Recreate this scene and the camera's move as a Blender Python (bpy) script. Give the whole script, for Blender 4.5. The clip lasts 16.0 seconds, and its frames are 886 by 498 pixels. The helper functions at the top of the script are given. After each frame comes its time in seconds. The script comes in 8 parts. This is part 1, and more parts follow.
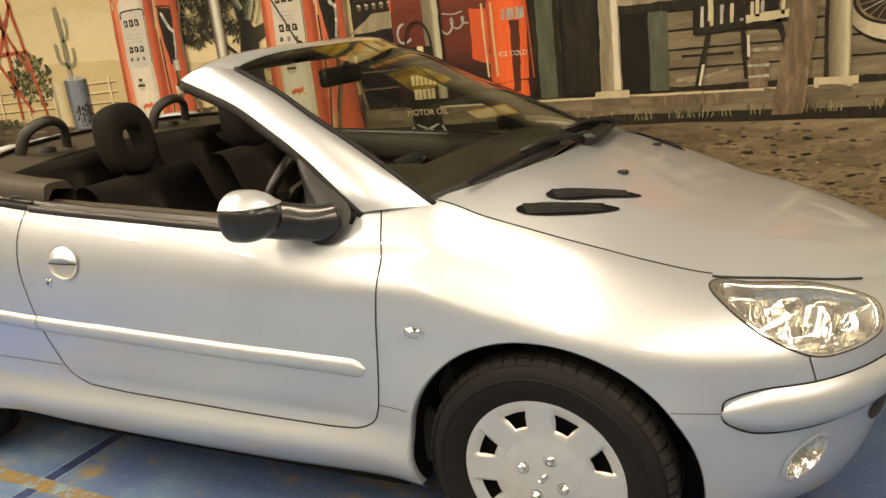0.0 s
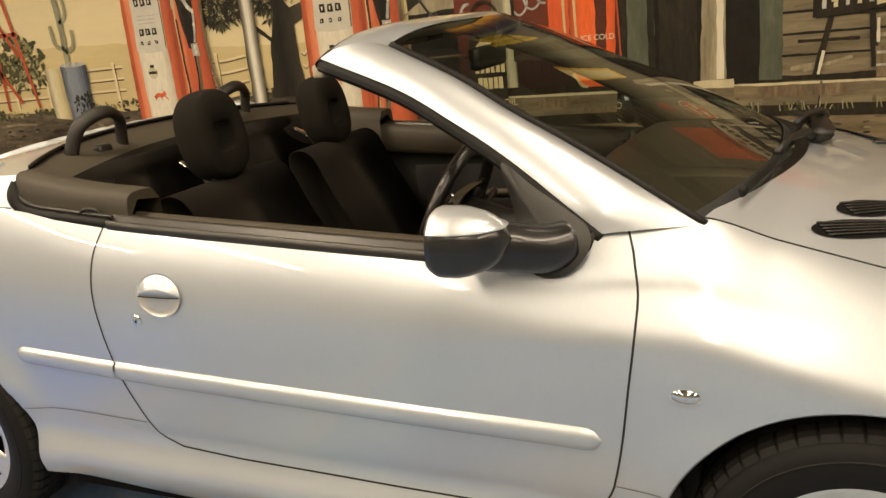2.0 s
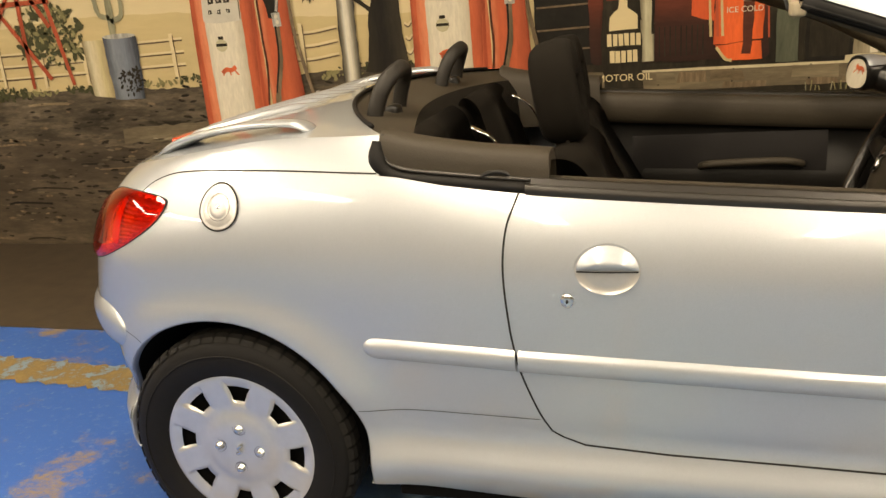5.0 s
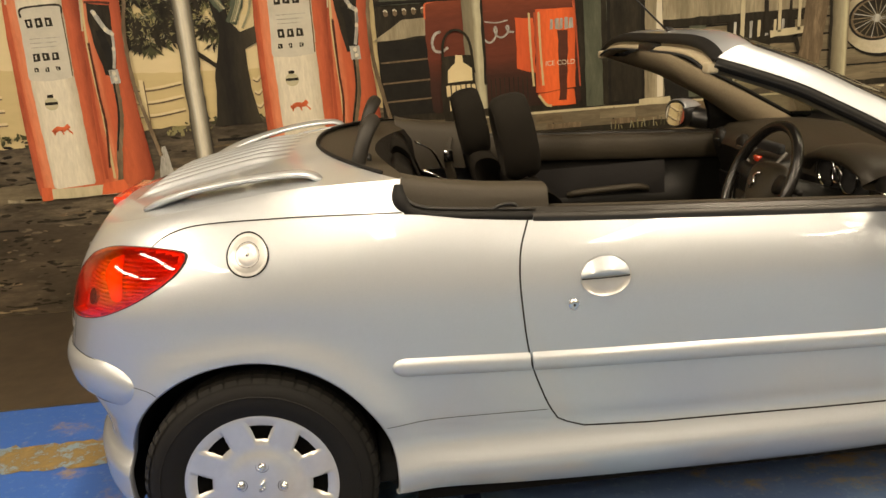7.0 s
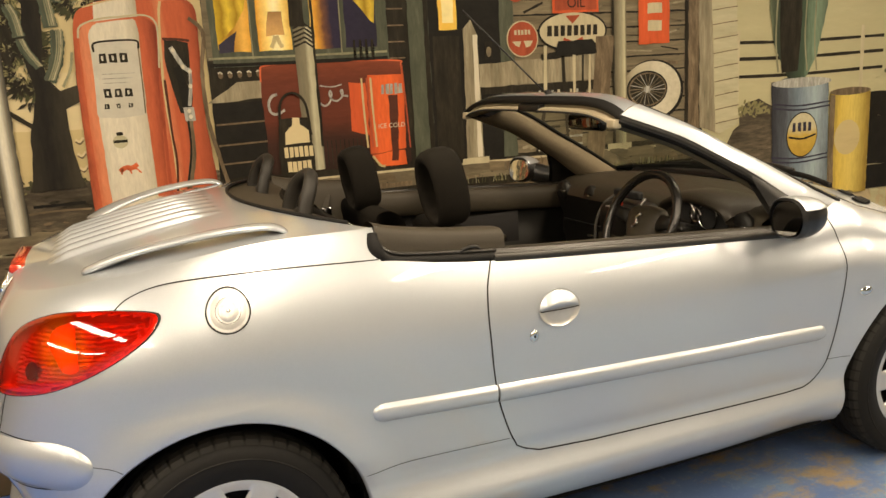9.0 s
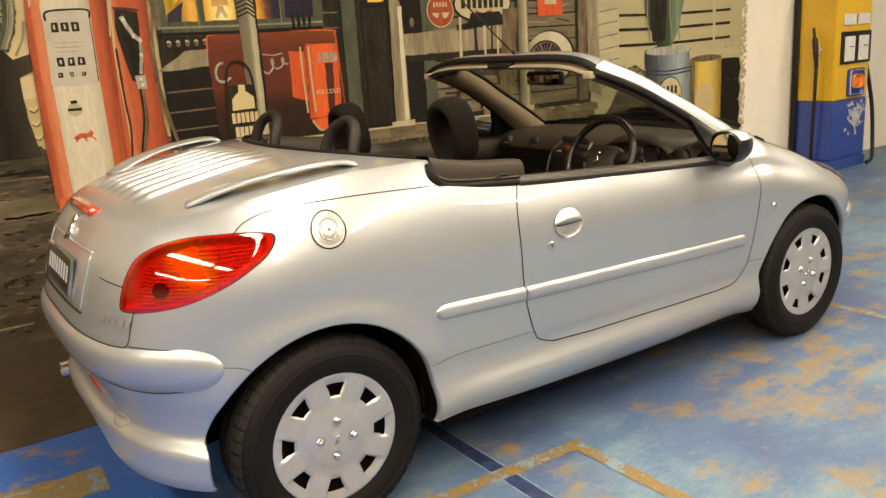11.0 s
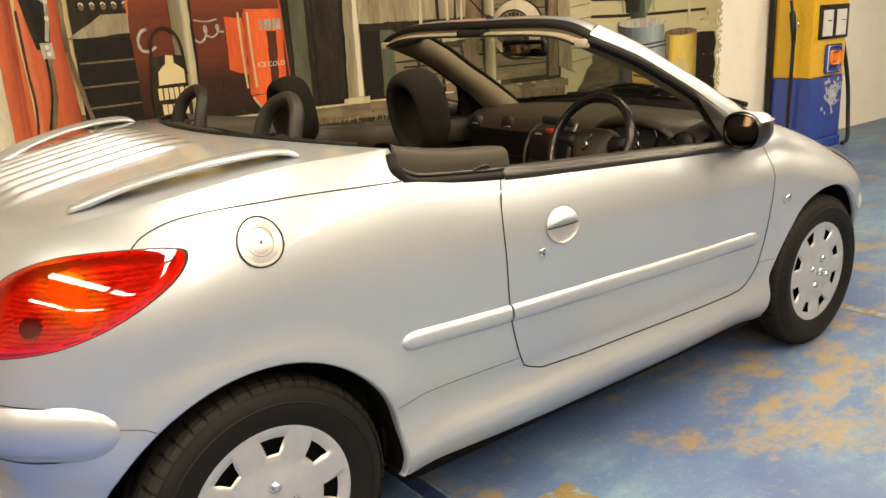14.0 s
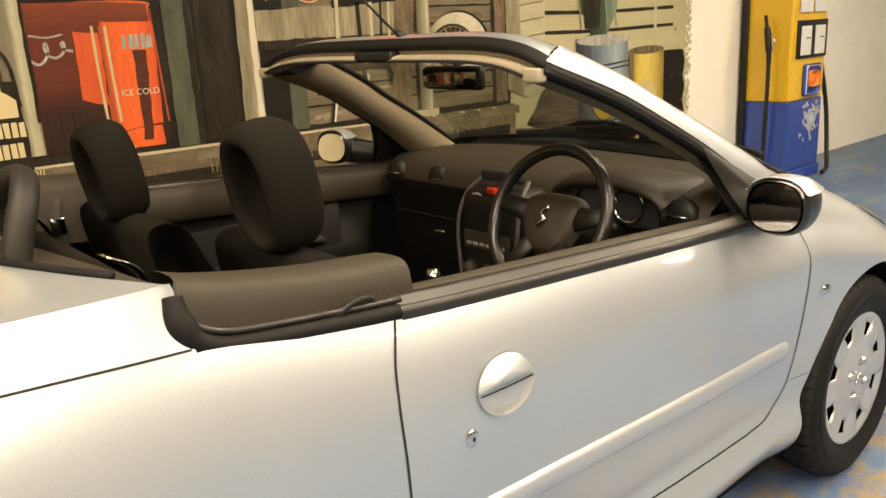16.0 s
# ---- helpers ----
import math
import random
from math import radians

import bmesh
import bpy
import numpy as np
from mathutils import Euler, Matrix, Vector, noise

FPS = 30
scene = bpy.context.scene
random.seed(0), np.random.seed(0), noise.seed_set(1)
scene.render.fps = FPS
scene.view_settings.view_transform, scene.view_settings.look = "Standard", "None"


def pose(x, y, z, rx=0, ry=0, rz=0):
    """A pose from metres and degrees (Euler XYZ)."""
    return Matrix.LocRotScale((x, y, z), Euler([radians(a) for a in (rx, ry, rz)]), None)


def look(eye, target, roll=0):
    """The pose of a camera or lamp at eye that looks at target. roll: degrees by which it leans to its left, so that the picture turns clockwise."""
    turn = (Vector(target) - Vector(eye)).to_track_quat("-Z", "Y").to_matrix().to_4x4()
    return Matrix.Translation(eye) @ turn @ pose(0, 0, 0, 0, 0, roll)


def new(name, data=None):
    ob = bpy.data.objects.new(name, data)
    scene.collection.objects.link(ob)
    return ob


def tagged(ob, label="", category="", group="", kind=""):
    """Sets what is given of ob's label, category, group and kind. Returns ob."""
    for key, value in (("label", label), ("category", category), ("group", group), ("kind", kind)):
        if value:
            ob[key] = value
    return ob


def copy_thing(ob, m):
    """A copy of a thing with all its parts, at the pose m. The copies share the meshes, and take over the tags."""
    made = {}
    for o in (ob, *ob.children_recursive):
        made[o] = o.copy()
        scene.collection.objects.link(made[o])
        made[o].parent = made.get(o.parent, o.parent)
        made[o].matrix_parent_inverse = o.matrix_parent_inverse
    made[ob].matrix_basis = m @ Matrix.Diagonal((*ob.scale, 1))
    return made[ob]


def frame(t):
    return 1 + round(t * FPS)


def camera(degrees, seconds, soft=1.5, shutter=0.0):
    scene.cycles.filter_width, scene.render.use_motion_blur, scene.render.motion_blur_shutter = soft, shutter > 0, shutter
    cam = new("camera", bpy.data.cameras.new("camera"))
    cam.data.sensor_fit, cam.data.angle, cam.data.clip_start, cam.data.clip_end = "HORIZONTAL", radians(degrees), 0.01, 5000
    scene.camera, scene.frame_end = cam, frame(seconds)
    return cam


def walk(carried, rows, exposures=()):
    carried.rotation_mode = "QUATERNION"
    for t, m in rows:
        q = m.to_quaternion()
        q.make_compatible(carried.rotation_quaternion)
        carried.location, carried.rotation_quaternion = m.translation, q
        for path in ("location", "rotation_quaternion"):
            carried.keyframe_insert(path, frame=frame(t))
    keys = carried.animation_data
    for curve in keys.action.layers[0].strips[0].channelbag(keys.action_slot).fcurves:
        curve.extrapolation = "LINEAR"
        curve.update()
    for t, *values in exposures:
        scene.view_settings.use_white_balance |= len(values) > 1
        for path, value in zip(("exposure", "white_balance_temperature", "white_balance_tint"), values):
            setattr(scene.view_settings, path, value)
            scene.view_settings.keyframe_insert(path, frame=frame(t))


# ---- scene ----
cam = camera(57.8, 16.0)
PATH = [
    (0, (1.861, -2.404, 1.393), (0.967, -0.697, 0.857), -6.5),
    (0.5, (1.687, -2.274, 1.391), (0.785, -0.571, 0.854), -6.2),
    (1, (1.471, -2.236, 1.391), (0.61, -0.52, 0.829), -5.6),
    (1.5, (1.279, -2.221, 1.394), (0.459, -0.486, 0.831), -5.9),
    (2, (1.088, -2.188, 1.394), (0.294, -0.442, 0.83), -6.0),
    (2.5, (0.868, -2.132, 1.391), (0.08, -0.382, 0.826), -5.8),
    (3, (0.672, -2.135, 1.385), (-0.096, -0.386, 0.792), -5.0),
    (3.5, (0.486, -2.186, 1.387), (-0.236, -0.403, 0.841), -2.9),
    (4, (0.27, -2.275, 1.386), (-0.404, -0.476, 0.828), -3.0),
    (4.5, (0.047, -2.328, 1.381), (-0.578, -0.523, 0.787), -4.9),
    (4.7, (-0.041, -2.346, 1.375), (-0.639, -0.534, 0.775), -5.1),
    (6.8, (-0.73, -2.709, 1.452), (-0.701, -0.786, 0.902), -4.1),
    (7, (-0.78, -2.726, 1.466), (-0.687, -0.803, 0.925), -4.7),
    (7.5, (-0.92, -2.685, 1.475), (-0.654, -0.752, 1.032), -5.7),
    (8, (-1.088, -2.639, 1.463), (-0.616, -0.73, 1.097), -4.8),
    (8.5, (-1.224, -2.669, 1.471), (-0.612, -0.802, 1.097), -4.2),
    (8.7, (-1.286, -2.683, 1.475), (-0.623, -0.838, 1.075), -3.8),
    (10.8, (-2.076, -2.809, 1.447), (-1.027, -1.175, 0.967), -3.9),
    (11, (-2.15, -2.83, 1.445), (-1.076, -1.217, 0.95), -3.8),
    (11.5, (-2.258, -2.828, 1.449), (-1.153, -1.246, 0.92), -3.1),
    (12, (-2.31, -2.779, 1.448), (-1.192, -1.22, 0.882), -2.8),
    (12.5, (-2.297, -2.722, 1.437), (-1.183, -1.17, 0.842), -3.0),
    (13, (-2.196, -2.651, 1.411), (-1.097, -1.086, 0.827), -3.5),
    (13.5, (-2.036, -2.522, 1.389), (-0.913, -0.968, 0.82), -3.8),
    (14, (-1.87, -2.363, 1.399), (-0.715, -0.827, 0.843), -3.3),
    (14.5, (-1.705, -2.191, 1.395), (-0.523, -0.678, 0.836), -3.0),
    (15, (-1.506, -2.046, 1.386), (-0.312, -0.545, 0.819), -2.6),
    (15.5, (-1.296, -1.894, 1.38), (-0.105, -0.404, 0.781), -2.7),
    (16, (-1.147, -1.698, 1.393), (0.098, -0.225, 0.865), -3.1),
]
# the film camera's own slow changes of exposure
EXPOSURES = [(0.0, 0.08), (1.0, 0.02), (2.0, -0.08), (3.0, -0.08), (4.5, -0.04), (7.0, -0.08), (8.0, -0.10), (8.5, -0.04), (11.0, 0.0), (12.0, 0.06), (13.0, 0.17), (14.5, 0.18), (15.5, 0.21), (16.0, 0.30)]
walk(cam, [(t, look(eye, target, roll)) for t, eye, target, roll in PATH], EXPOSURES)

# ==== place ====
# ---- world and light ----
world = bpy.data.worlds.new("world")
scene.world = world
world.use_nodes = True
world.node_tree.nodes["Background"].inputs[0].default_value = (0.9, 0.95, 1.0, 1)
world.node_tree.nodes["Background"].inputs[1].default_value = 0.01

WALL_Y, CEIL_Z = 1.90, 3.35
# the last lamp, at x = 6.1, is added to brighten the cream wall
TUBES = [(x, y) for x in (-5.9, -3.5, -1.1, 1.3, 3.7) for y in (-1.4, -4.7)] + [(6.1, -1.4)]
TUBE_WATTS = 90.0


# ---- materials ----
def nodes_of(name):
    m = bpy.data.materials.new(name)
    m.use_nodes = True
    t = m.node_tree
    return m, t, t.nodes["Principled BSDF"]


def noise_node(t, scale, detail=4.0, rough=0.55, coords="Object", stretch=(1, 1, 1)):
    c, mp, n = t.nodes.new("ShaderNodeTexCoord"), t.nodes.new("ShaderNodeMapping"), t.nodes.new("ShaderNodeTexNoise")
    mp.inputs["Scale"].default_value = stretch
    n.inputs["Scale"].default_value, n.inputs["Detail"].default_value, n.inputs["Roughness"].default_value = scale, detail, rough
    t.links.new(c.outputs[coords], mp.inputs[0])
    t.links.new(mp.outputs[0], n.inputs["Vector"])
    return n.outputs["Fac"]


def ramp(t, fac, stops):
    r = t.nodes.new("ShaderNodeValToRGB")
    e = r.color_ramp.elements
    while len(e) < len(stops):
        e.new(0.5)
    for el, (p, col) in zip(e, stops):
        el.position, el.color = p, (*col, 1)
    t.links.new(fac, r.inputs[0])
    return r.outputs[0]


def mix(t, fac, a, b, mode="MIX"):
    n = t.nodes.new("ShaderNodeMix")
    n.data_type, n.blend_type = "RGBA", mode
    for sock, v in ((n.inputs["Factor"], fac), (n.inputs["A"], a), (n.inputs["B"], b)):
        if hasattr(v, "is_linked") or hasattr(v, "links"):
            t.links.new(v, sock)
        elif isinstance(v, tuple):
            sock.default_value = (*v, 1)
        else:
            sock.default_value = v
    return n.outputs["Result"]


def bump(t, b, fac, strength=0.2, distance=0.01):
    n = t.nodes.new("ShaderNodeBump")
    n.inputs["Strength"].default_value, n.inputs["Distance"].default_value = strength, distance
    t.links.new(fac, n.inputs["Height"])
    t.links.new(n.outputs[0], b.inputs["Normal"])


def plain(name, colour, rough=0.5, metal=0.0, grain=40.0, vary=0.15, relief=0.08, coat=0.0, gloss=0.5):
    """A surface of one colour with grain and a slow drift of tone."""
    m, t, b = nodes_of(name)
    dark = tuple(c * (1 - vary) for c in colour)
    light = tuple(min(1, c * (1 + vary)) for c in colour)
    f = noise_node(t, grain)
    slow = noise_node(t, 2.5, 2.0)
    t.links.new(mix(t, slow, ramp(t, f, [(0.3, dark), (0.7, light)]), colour), b.inputs["Base Color"])
    b.inputs["Roughness"].default_value, b.inputs["Metallic"].default_value = rough, metal
    b.inputs["Coat Weight"].default_value, b.inputs["Coat Roughness"].default_value = coat, 0.05
    b.inputs["Specular IOR Level"].default_value = gloss
    if relief:
        bump(t, b, f, relief, 0.003)
    return m


def paint_silver():
    m, t, b = nodes_of("silver_metallic_paint")
    flakes = noise_node(t, 900.0, 1.0)
    slow = noise_node(t, 1.7, 3.0)
    dust = noise_node(t, 14.0, 6.0, 0.7)
    base = mix(t, 0.5, ramp(t, flakes, [(0.35, (0.416, 0.446, 0.480)), (0.65, (0.535, 0.567, 0.605))]), ramp(t, slow, [(0.3, (0.455, 0.485, 0.520)), (0.7, (0.498, 0.527, 0.563))]))
    t.links.new(base, b.inputs["Base Color"])
    b.inputs["Metallic"].default_value = 0.65
    rr = t.nodes.new("ShaderNodeMapRange")
    rr.inputs["To Min"].default_value, rr.inputs["To Max"].default_value = 0.33, 0.42
    t.links.new(dust, rr.inputs[0])
    t.links.new(rr.outputs[0], b.inputs["Roughness"])
    b.inputs["Coat Weight"].default_value, b.inputs["Coat Roughness"].default_value = 1.0, 0.03
    return m


def glass(name, tint=(0.92, 0.95, 0.93), ior=1.5):
    """A thin pane: clear, with a sharp gloss that grows towards grazing views."""
    m, t, b = nodes_of(name)
    t.nodes.remove(b)
    facing, power, fres, clear, gloss, both_ = (t.nodes.new("ShaderNode" + k) for k in ("LayerWeight", "Math", "MapRange", "BsdfTransparent", "BsdfGlossy", "MixShader"))
    facing.inputs["Blend"].default_value = 0.5
    power.operation, power.inputs[1].default_value = "POWER", 5.0
    t.links.new(facing.outputs["Facing"], power.inputs[0])
    t.links.new(power.outputs[0], fres.inputs[0])
    fres.inputs["To Min"].default_value, fres.inputs["To Max"].default_value = 2 * ((ior - 1) / (ior + 1)) ** 2, 1.0
    clear.inputs[0].default_value = (*tint, 1)
    gloss.inputs["Roughness"].default_value = 0.015
    t.links.new(fres.outputs[0], both_.inputs[0])
    t.links.new(clear.outputs[0], both_.inputs[1])
    t.links.new(gloss.outputs[0], both_.inputs[2])
    t.links.new(both_.outputs[0], t.nodes["Material Output"].inputs["Surface"])
    return m


SILVER = paint_silver()
GAP = plain("panel_gap_shadow_black", (0.012, 0.012, 0.012), 0.9, relief=0)
BLACK = plain("black_grained_plastic", (0.009, 0.0083, 0.0072), 0.46, grain=260, relief=0.25, gloss=0.35)
GLOSSY = plain("satin_black_mirror_shell", (0.010, 0.0095, 0.009), 0.28, grain=200, relief=0.05, coat=0.3)
TRIM = plain("dark_grey_soft_plastic", (0.034, 0.0275, 0.018), 0.62, grain=220, relief=0.2, gloss=0.35)
RUBBER = plain("black_rubber", (0.0065, 0.006, 0.0055), 0.62, grain=60, relief=0.15, gloss=0.2)
CLOTH = plain("black_seat_cloth", (0.0105, 0.009, 0.007), 0.95, grain=420, relief=0.5, gloss=0.1)
GREYCLOTH = plain("charcoal_seat_cloth", (0.020, 0.019, 0.019), 0.95, grain=380, relief=0.5, gloss=0.1)
BEIGE = plain("grey_beige_trim", (0.33, 0.28, 0.19), 0.8, grain=150, relief=0.15)
DASH = plain("dash_grain_plastic", (0.027, 0.0225, 0.0155), 0.45, grain=300, relief=0.3, gloss=0.4)
CHROME = plain("chrome", (0.75, 0.75, 0.74), 0.12, 1.0, vary=0.05, relief=0)
CAPSILVER = plain("silver_wheel_cover_lacquer", (0.56, 0.56, 0.55), 0.28, 0.66, grain=30, vary=0.08, relief=0.03, coat=0.4)
MIRROR = plain("mirror_glass", (0.9, 0.9, 0.9), 0.02, 1.0, vary=0.0, relief=0)
# mirror glass darkened in its colour, standing for the dull scene it reflects
DARKENED_MIRROR = plain("dark_anti_glare_mirror", (0.16, 0.155, 0.13), 0.06, 1.0, vary=0.0, relief=0)
SEAL = plain("belt_seal_rubber", (0.016, 0.014, 0.011), 0.40, grain=80, relief=0.1)
LINER = plain("wheel_well_black", (0.004, 0.004, 0.004), 0.95, relief=0, gloss=0.1)
UNDER = plain("underbody_black", (0.012, 0.012, 0.012), 0.9, relief=0.2)
WINDSCREEN = glass("windscreen_glass", (0.74, 0.79, 0.72), 1.72)
LENS = glass("clear_lamp_lens", (0.97, 0.98, 0.98))


def red_lens():
    m, t, b = nodes_of("red_lamp_lens")
    c = t.nodes.new("ShaderNodeTexCoord")
    w = t.nodes.new("ShaderNodeTexWave")
    w.inputs["Scale"].default_value, w.inputs["Distortion"].default_value = 60, 0.3
    w.bands_direction = "Z"
    t.links.new(c.outputs["Object"], w.inputs["Vector"])
    f = noise_node(t, 9.0, 2.0)
    a = ramp(t, f, [(0.36, (0.34, 0.010, 0.003)), (0.52, (0.55, 0.030, 0.004)), (0.70, (0.80, 0.17, 0.012))])
    t.links.new(mix(t, 0.45, a, mix(t, w.outputs["Fac"], (0.30, 0.008, 0.003), (0.66, 0.06, 0.008))), b.inputs["Base Color"])
    b.inputs["Roughness"].default_value, b.inputs["Coat Weight"].default_value, b.inputs["Coat Roughness"].default_value = 0.22, 1.0, 0.015
    b.inputs["Specular IOR Level"].default_value = 0.7
    bump(t, b, w.outputs["Fac"], 0.15, 0.002)
    return m


REDLENS = red_lens()
AMBER = plain("amber_lamp_lens", (0.85, 0.26, 0.02), 0.15, relief=0, coat=1.0)


# ---- small mesh tools ----
def part(name, bm, material, parent=None, label="", smooth=True):
    """Links a bmesh as one mesh object, as a part of parent if there is one."""
    me = bpy.data.meshes.new(name)
    if isinstance(bm, bmesh.types.BMesh):
        bmesh.ops.recalc_face_normals(bm, faces=bm.faces)
        bm.to_mesh(me)
        bm.free()
    else:
        verts, faces = bm
        me.from_pydata([tuple(v) for v in verts], [], [tuple(f) for f in faces])
    for f in me.polygons:
        f.use_smooth = smooth
    ob = new(name, me)
    me.materials.append(material)
    if parent is not None:
        ob.parent = parent
        ob.matrix_parent_inverse = Matrix.Translation(-parent.matrix_basis.translation) if not parent.parent else Matrix.Identity(4)
    if label:
        ob["label"] = label
    return ob


def thing(name, at, label, category, group=""):
    ob = new(name)
    ob.location = at
    ob.empty_display_size = 0.1
    return tagged(ob, label, category, group)


def grid(p, close=False):
    """Vertices and faces of a grid of points p[i, j]."""
    n, m = p.shape[:2]
    idx = np.arange(n * m).reshape(n, m)
    if close:
        idx = np.concatenate([idx, idx[:, :1]], 1)
    f = np.stack([idx[:-1, :-1], idx[1:, :-1], idx[1:, 1:], idx[:-1, 1:]], -1).reshape(-1, 4)
    return p.reshape(-1, 3), f


def join(*pieces):
    vs, fs, k = [], [], 0
    for piece in pieces:
        v, f = pieces_of(piece)
        vs.extend(tuple(q) for q in v)
        fs.extend(tuple(int(i) + k for i in g) for g in f)
        k += len(v)
    return vs, fs


def pieces_of(bm):
    """A bmesh as plain vertices and faces."""
    if not isinstance(bm, bmesh.types.BMesh):
        return bm
    bm.verts.index_update()
    out = [tuple(v.co) for v in bm.verts], [tuple(v.index for v in f.verts) for f in bm.faces]
    bm.free()
    return out


def flip(piece):
    v, f = pieces_of(piece)
    return [(a[0], -a[1], a[2]) for a in v], [tuple(reversed([int(i) for i in g])) for g in f]


def tube(points, r, n=10, squash=(1, 1), caps=True):
    """A round bar along a line of points; r may vary along it."""
    p = np.asarray(points, float)
    r = np.broadcast_to(r, len(p))
    d = np.gradient(p, axis=0)
    d /= np.linalg.norm(d, axis=1, keepdims=True)
    up = np.array([0, 0, 1.0])
    rings = []
    prev = None
    for i in range(len(p)):
        a = np.cross(d[i], up) if prev is None else prev - d[i] * (prev @ d[i])
        if np.linalg.norm(a) < 1e-4:
            a = np.cross(d[i], np.array([0, 1.0, 0]))
        a /= np.linalg.norm(a)
        prev = a
        b = np.cross(a, d[i])
        th = np.linspace(0, 2 * np.pi, n, endpoint=False)
        rings.append(p[i] + r[i] * (np.cos(th)[:, None] * a * squash[0] + np.sin(th)[:, None] * b * squash[1]))
    v, f = grid(np.array(rings), True)
    f = [tuple(q) for q in f]
    if caps:
        f += [tuple(range(n)), tuple(range(len(v) - 1, len(v) - n - 1, -1))]
    return [tuple(q) for q in v], f


def curve(ctrl, n=40):
    """A smooth line through a few points in space."""
    c = np.asarray(ctrl, float)
    t = np.r_[0, np.cumsum(np.linalg.norm(np.diff(c, axis=0), axis=1))]
    c3 = np.vstack([2 * c[0] - c[1], c, 2 * c[-1] - c[-2]])
    out = []
    for u in np.linspace(0, len(c) - 1 - 1e-6, n):
        i, f = int(u), u - int(u)
        a, b, d, e = c3[i:i + 4]
        out.append(0.5 * (2 * b + (d - a) * f + (2 * a - 5 * b + 4 * d - e) * f * f + (3 * b - a - 3 * d + e) * f ** 3))
    return np.array(out)


def box(size, at=(0, 0, 0), bevel=0.0, segments=2, turn=None):
    bm = bmesh.new()
    bmesh.ops.create_cube(bm, size=1.0)
    for v in bm.verts:
        v.co = Vector((v.co.x * size[0], v.co.y * size[1], v.co.z * size[2]))
    if bevel:
        bmesh.ops.bevel(bm, geom=bm.edges[:] + bm.verts[:], offset=bevel, segments=segments, affect="EDGES", profile=0.5)
    if turn is not None:
        bmesh.ops.transform(bm, matrix=turn, verts=bm.verts)
    for v in bm.verts:
        v.co += Vector(at)
    return bm


def lathe(profile, n=48, axis_y=True, arc=(0, 2 * math.pi)):
    """A profile of (radius, offset along the axle) turned about the axle."""
    pr = np.asarray(profile, float)
    full = abs(arc[1] - arc[0] - 2 * math.pi) < 1e-6
    th = np.linspace(arc[0], arc[1], n, endpoint=not full)
    p = np.stack([pr[:, None, 0] * np.cos(th), np.repeat(pr[:, 1:2], len(th), 1), pr[:, None, 0] * np.sin(th)], -1)
    return grid(p, full)


def move(piece, d):
    v, f = piece
    return [(a[0] + d[0], a[1] + d[1], a[2] + d[2]) for a in v], f


def ring_fill(outline, rings=6):
    """Disc-like mesh from an outline: rings shrinking to the middle. Gives points, faces and the ring weight of each point."""
    o = np.asarray(outline, float)
    c = o.mean(0)
    pts, wt = [], []
    for k in range(rings):
        w = 1 - k / rings
        pts.append(c + (o - c) * w)
        wt.append(np.full(len(o), w))
    p = np.concatenate(pts + [c[None]])
    n = len(o)
    f = [(k * n + i, k * n + (i + 1) % n, (k + 1) * n + (i + 1) % n, (k + 1) * n + i) for k in range(rings - 1) for i in range(n)]
    f += [((rings - 1) * n + i, (rings - 1) * n + (i + 1) % n, rings * n) for i in range(n)]
    return p, f, np.concatenate(wt + [np.zeros(1)])


def loop(ctrl, n=64):
    """A closed smooth outline through a few points of the plane."""
    c = np.asarray(ctrl, float)
    k = len(c)
    out = []
    for u in np.linspace(0, k, n, endpoint=False):
        i, f = int(u), u - int(u)
        a, b, d, e = (c[(i + j) % k] for j in (-1, 0, 1, 2))
        out.append(0.5 * (2 * b + (d - a) * f + (2 * a - 5 * b + 4 * d - e) * f * f + (3 * b - a - 3 * d + e) * f ** 3))
    return np.array(out)



# ---- the car's outer skin as smooth curves (x ahead, y to the left, z up) ----
def spline(x, xs, ys):
    """A smooth curve through a few stations (monotone cubic)."""
    xs, ys = np.asarray(xs, float), np.asarray(ys, float)
    d = np.diff(ys) / np.diff(xs)
    m = np.concatenate([[d[0]], np.where(d[:-1] * d[1:] > 0, 2 * d[:-1] * d[1:] / np.where(d[:-1] + d[1:] == 0, 1, d[:-1] + d[1:]), 0), [d[-1]]])
    x = np.clip(np.asarray(x, float), xs[0], xs[-1])
    i = np.clip(np.searchsorted(xs, x) - 1, 0, len(xs) - 2)
    h = xs[i + 1] - xs[i]
    t = (x - xs[i]) / h
    return ((1 + 2 * t) * (1 - t) ** 2 * ys[i] + t * (1 - t) ** 2 * h * m[i]
            + t * t * (3 - 2 * t) * ys[i + 1] + t * t * (t - 1) * h * m[i + 1])


WHEELBASE, WHEEL_Z, WHEEL_R, ARCH_Z, ARCH_R = 2.442, 0.312, 0.310, 0.308, 0.370
X1F, X1R, NF, NR = 1.18, -1.12, 2.6, 3.2
S_FRONT, S_REAR = 2.25, -2.05          # the run of the skin round the two ends


def top_height(x):
    """Height of the shoulder: belt line, bonnet edge, boot edge."""
    rear = spline(x, (-1.80, -1.62, -1.47, -1.25, -1.0, -0.78), (0.975, 1.015, 1.04, 1.068, 1.09, 1.093))
    front = spline(x, (-0.77, -0.45, 0.08, 0.42, 0.58, 0.69, 0.745, 0.92, 1.07, 1.21, 1.344, 1.47, 1.60, 1.75, 1.90, 2.0),
                   (1.012, 0.976, 0.940, 0.917, 0.906, 0.902, 0.964, 0.972, 0.926, 0.885, 0.845, 0.804, 0.765, 0.739, 0.700, 0.672))
    return np.where(np.asarray(x) < -0.775, rear, front)


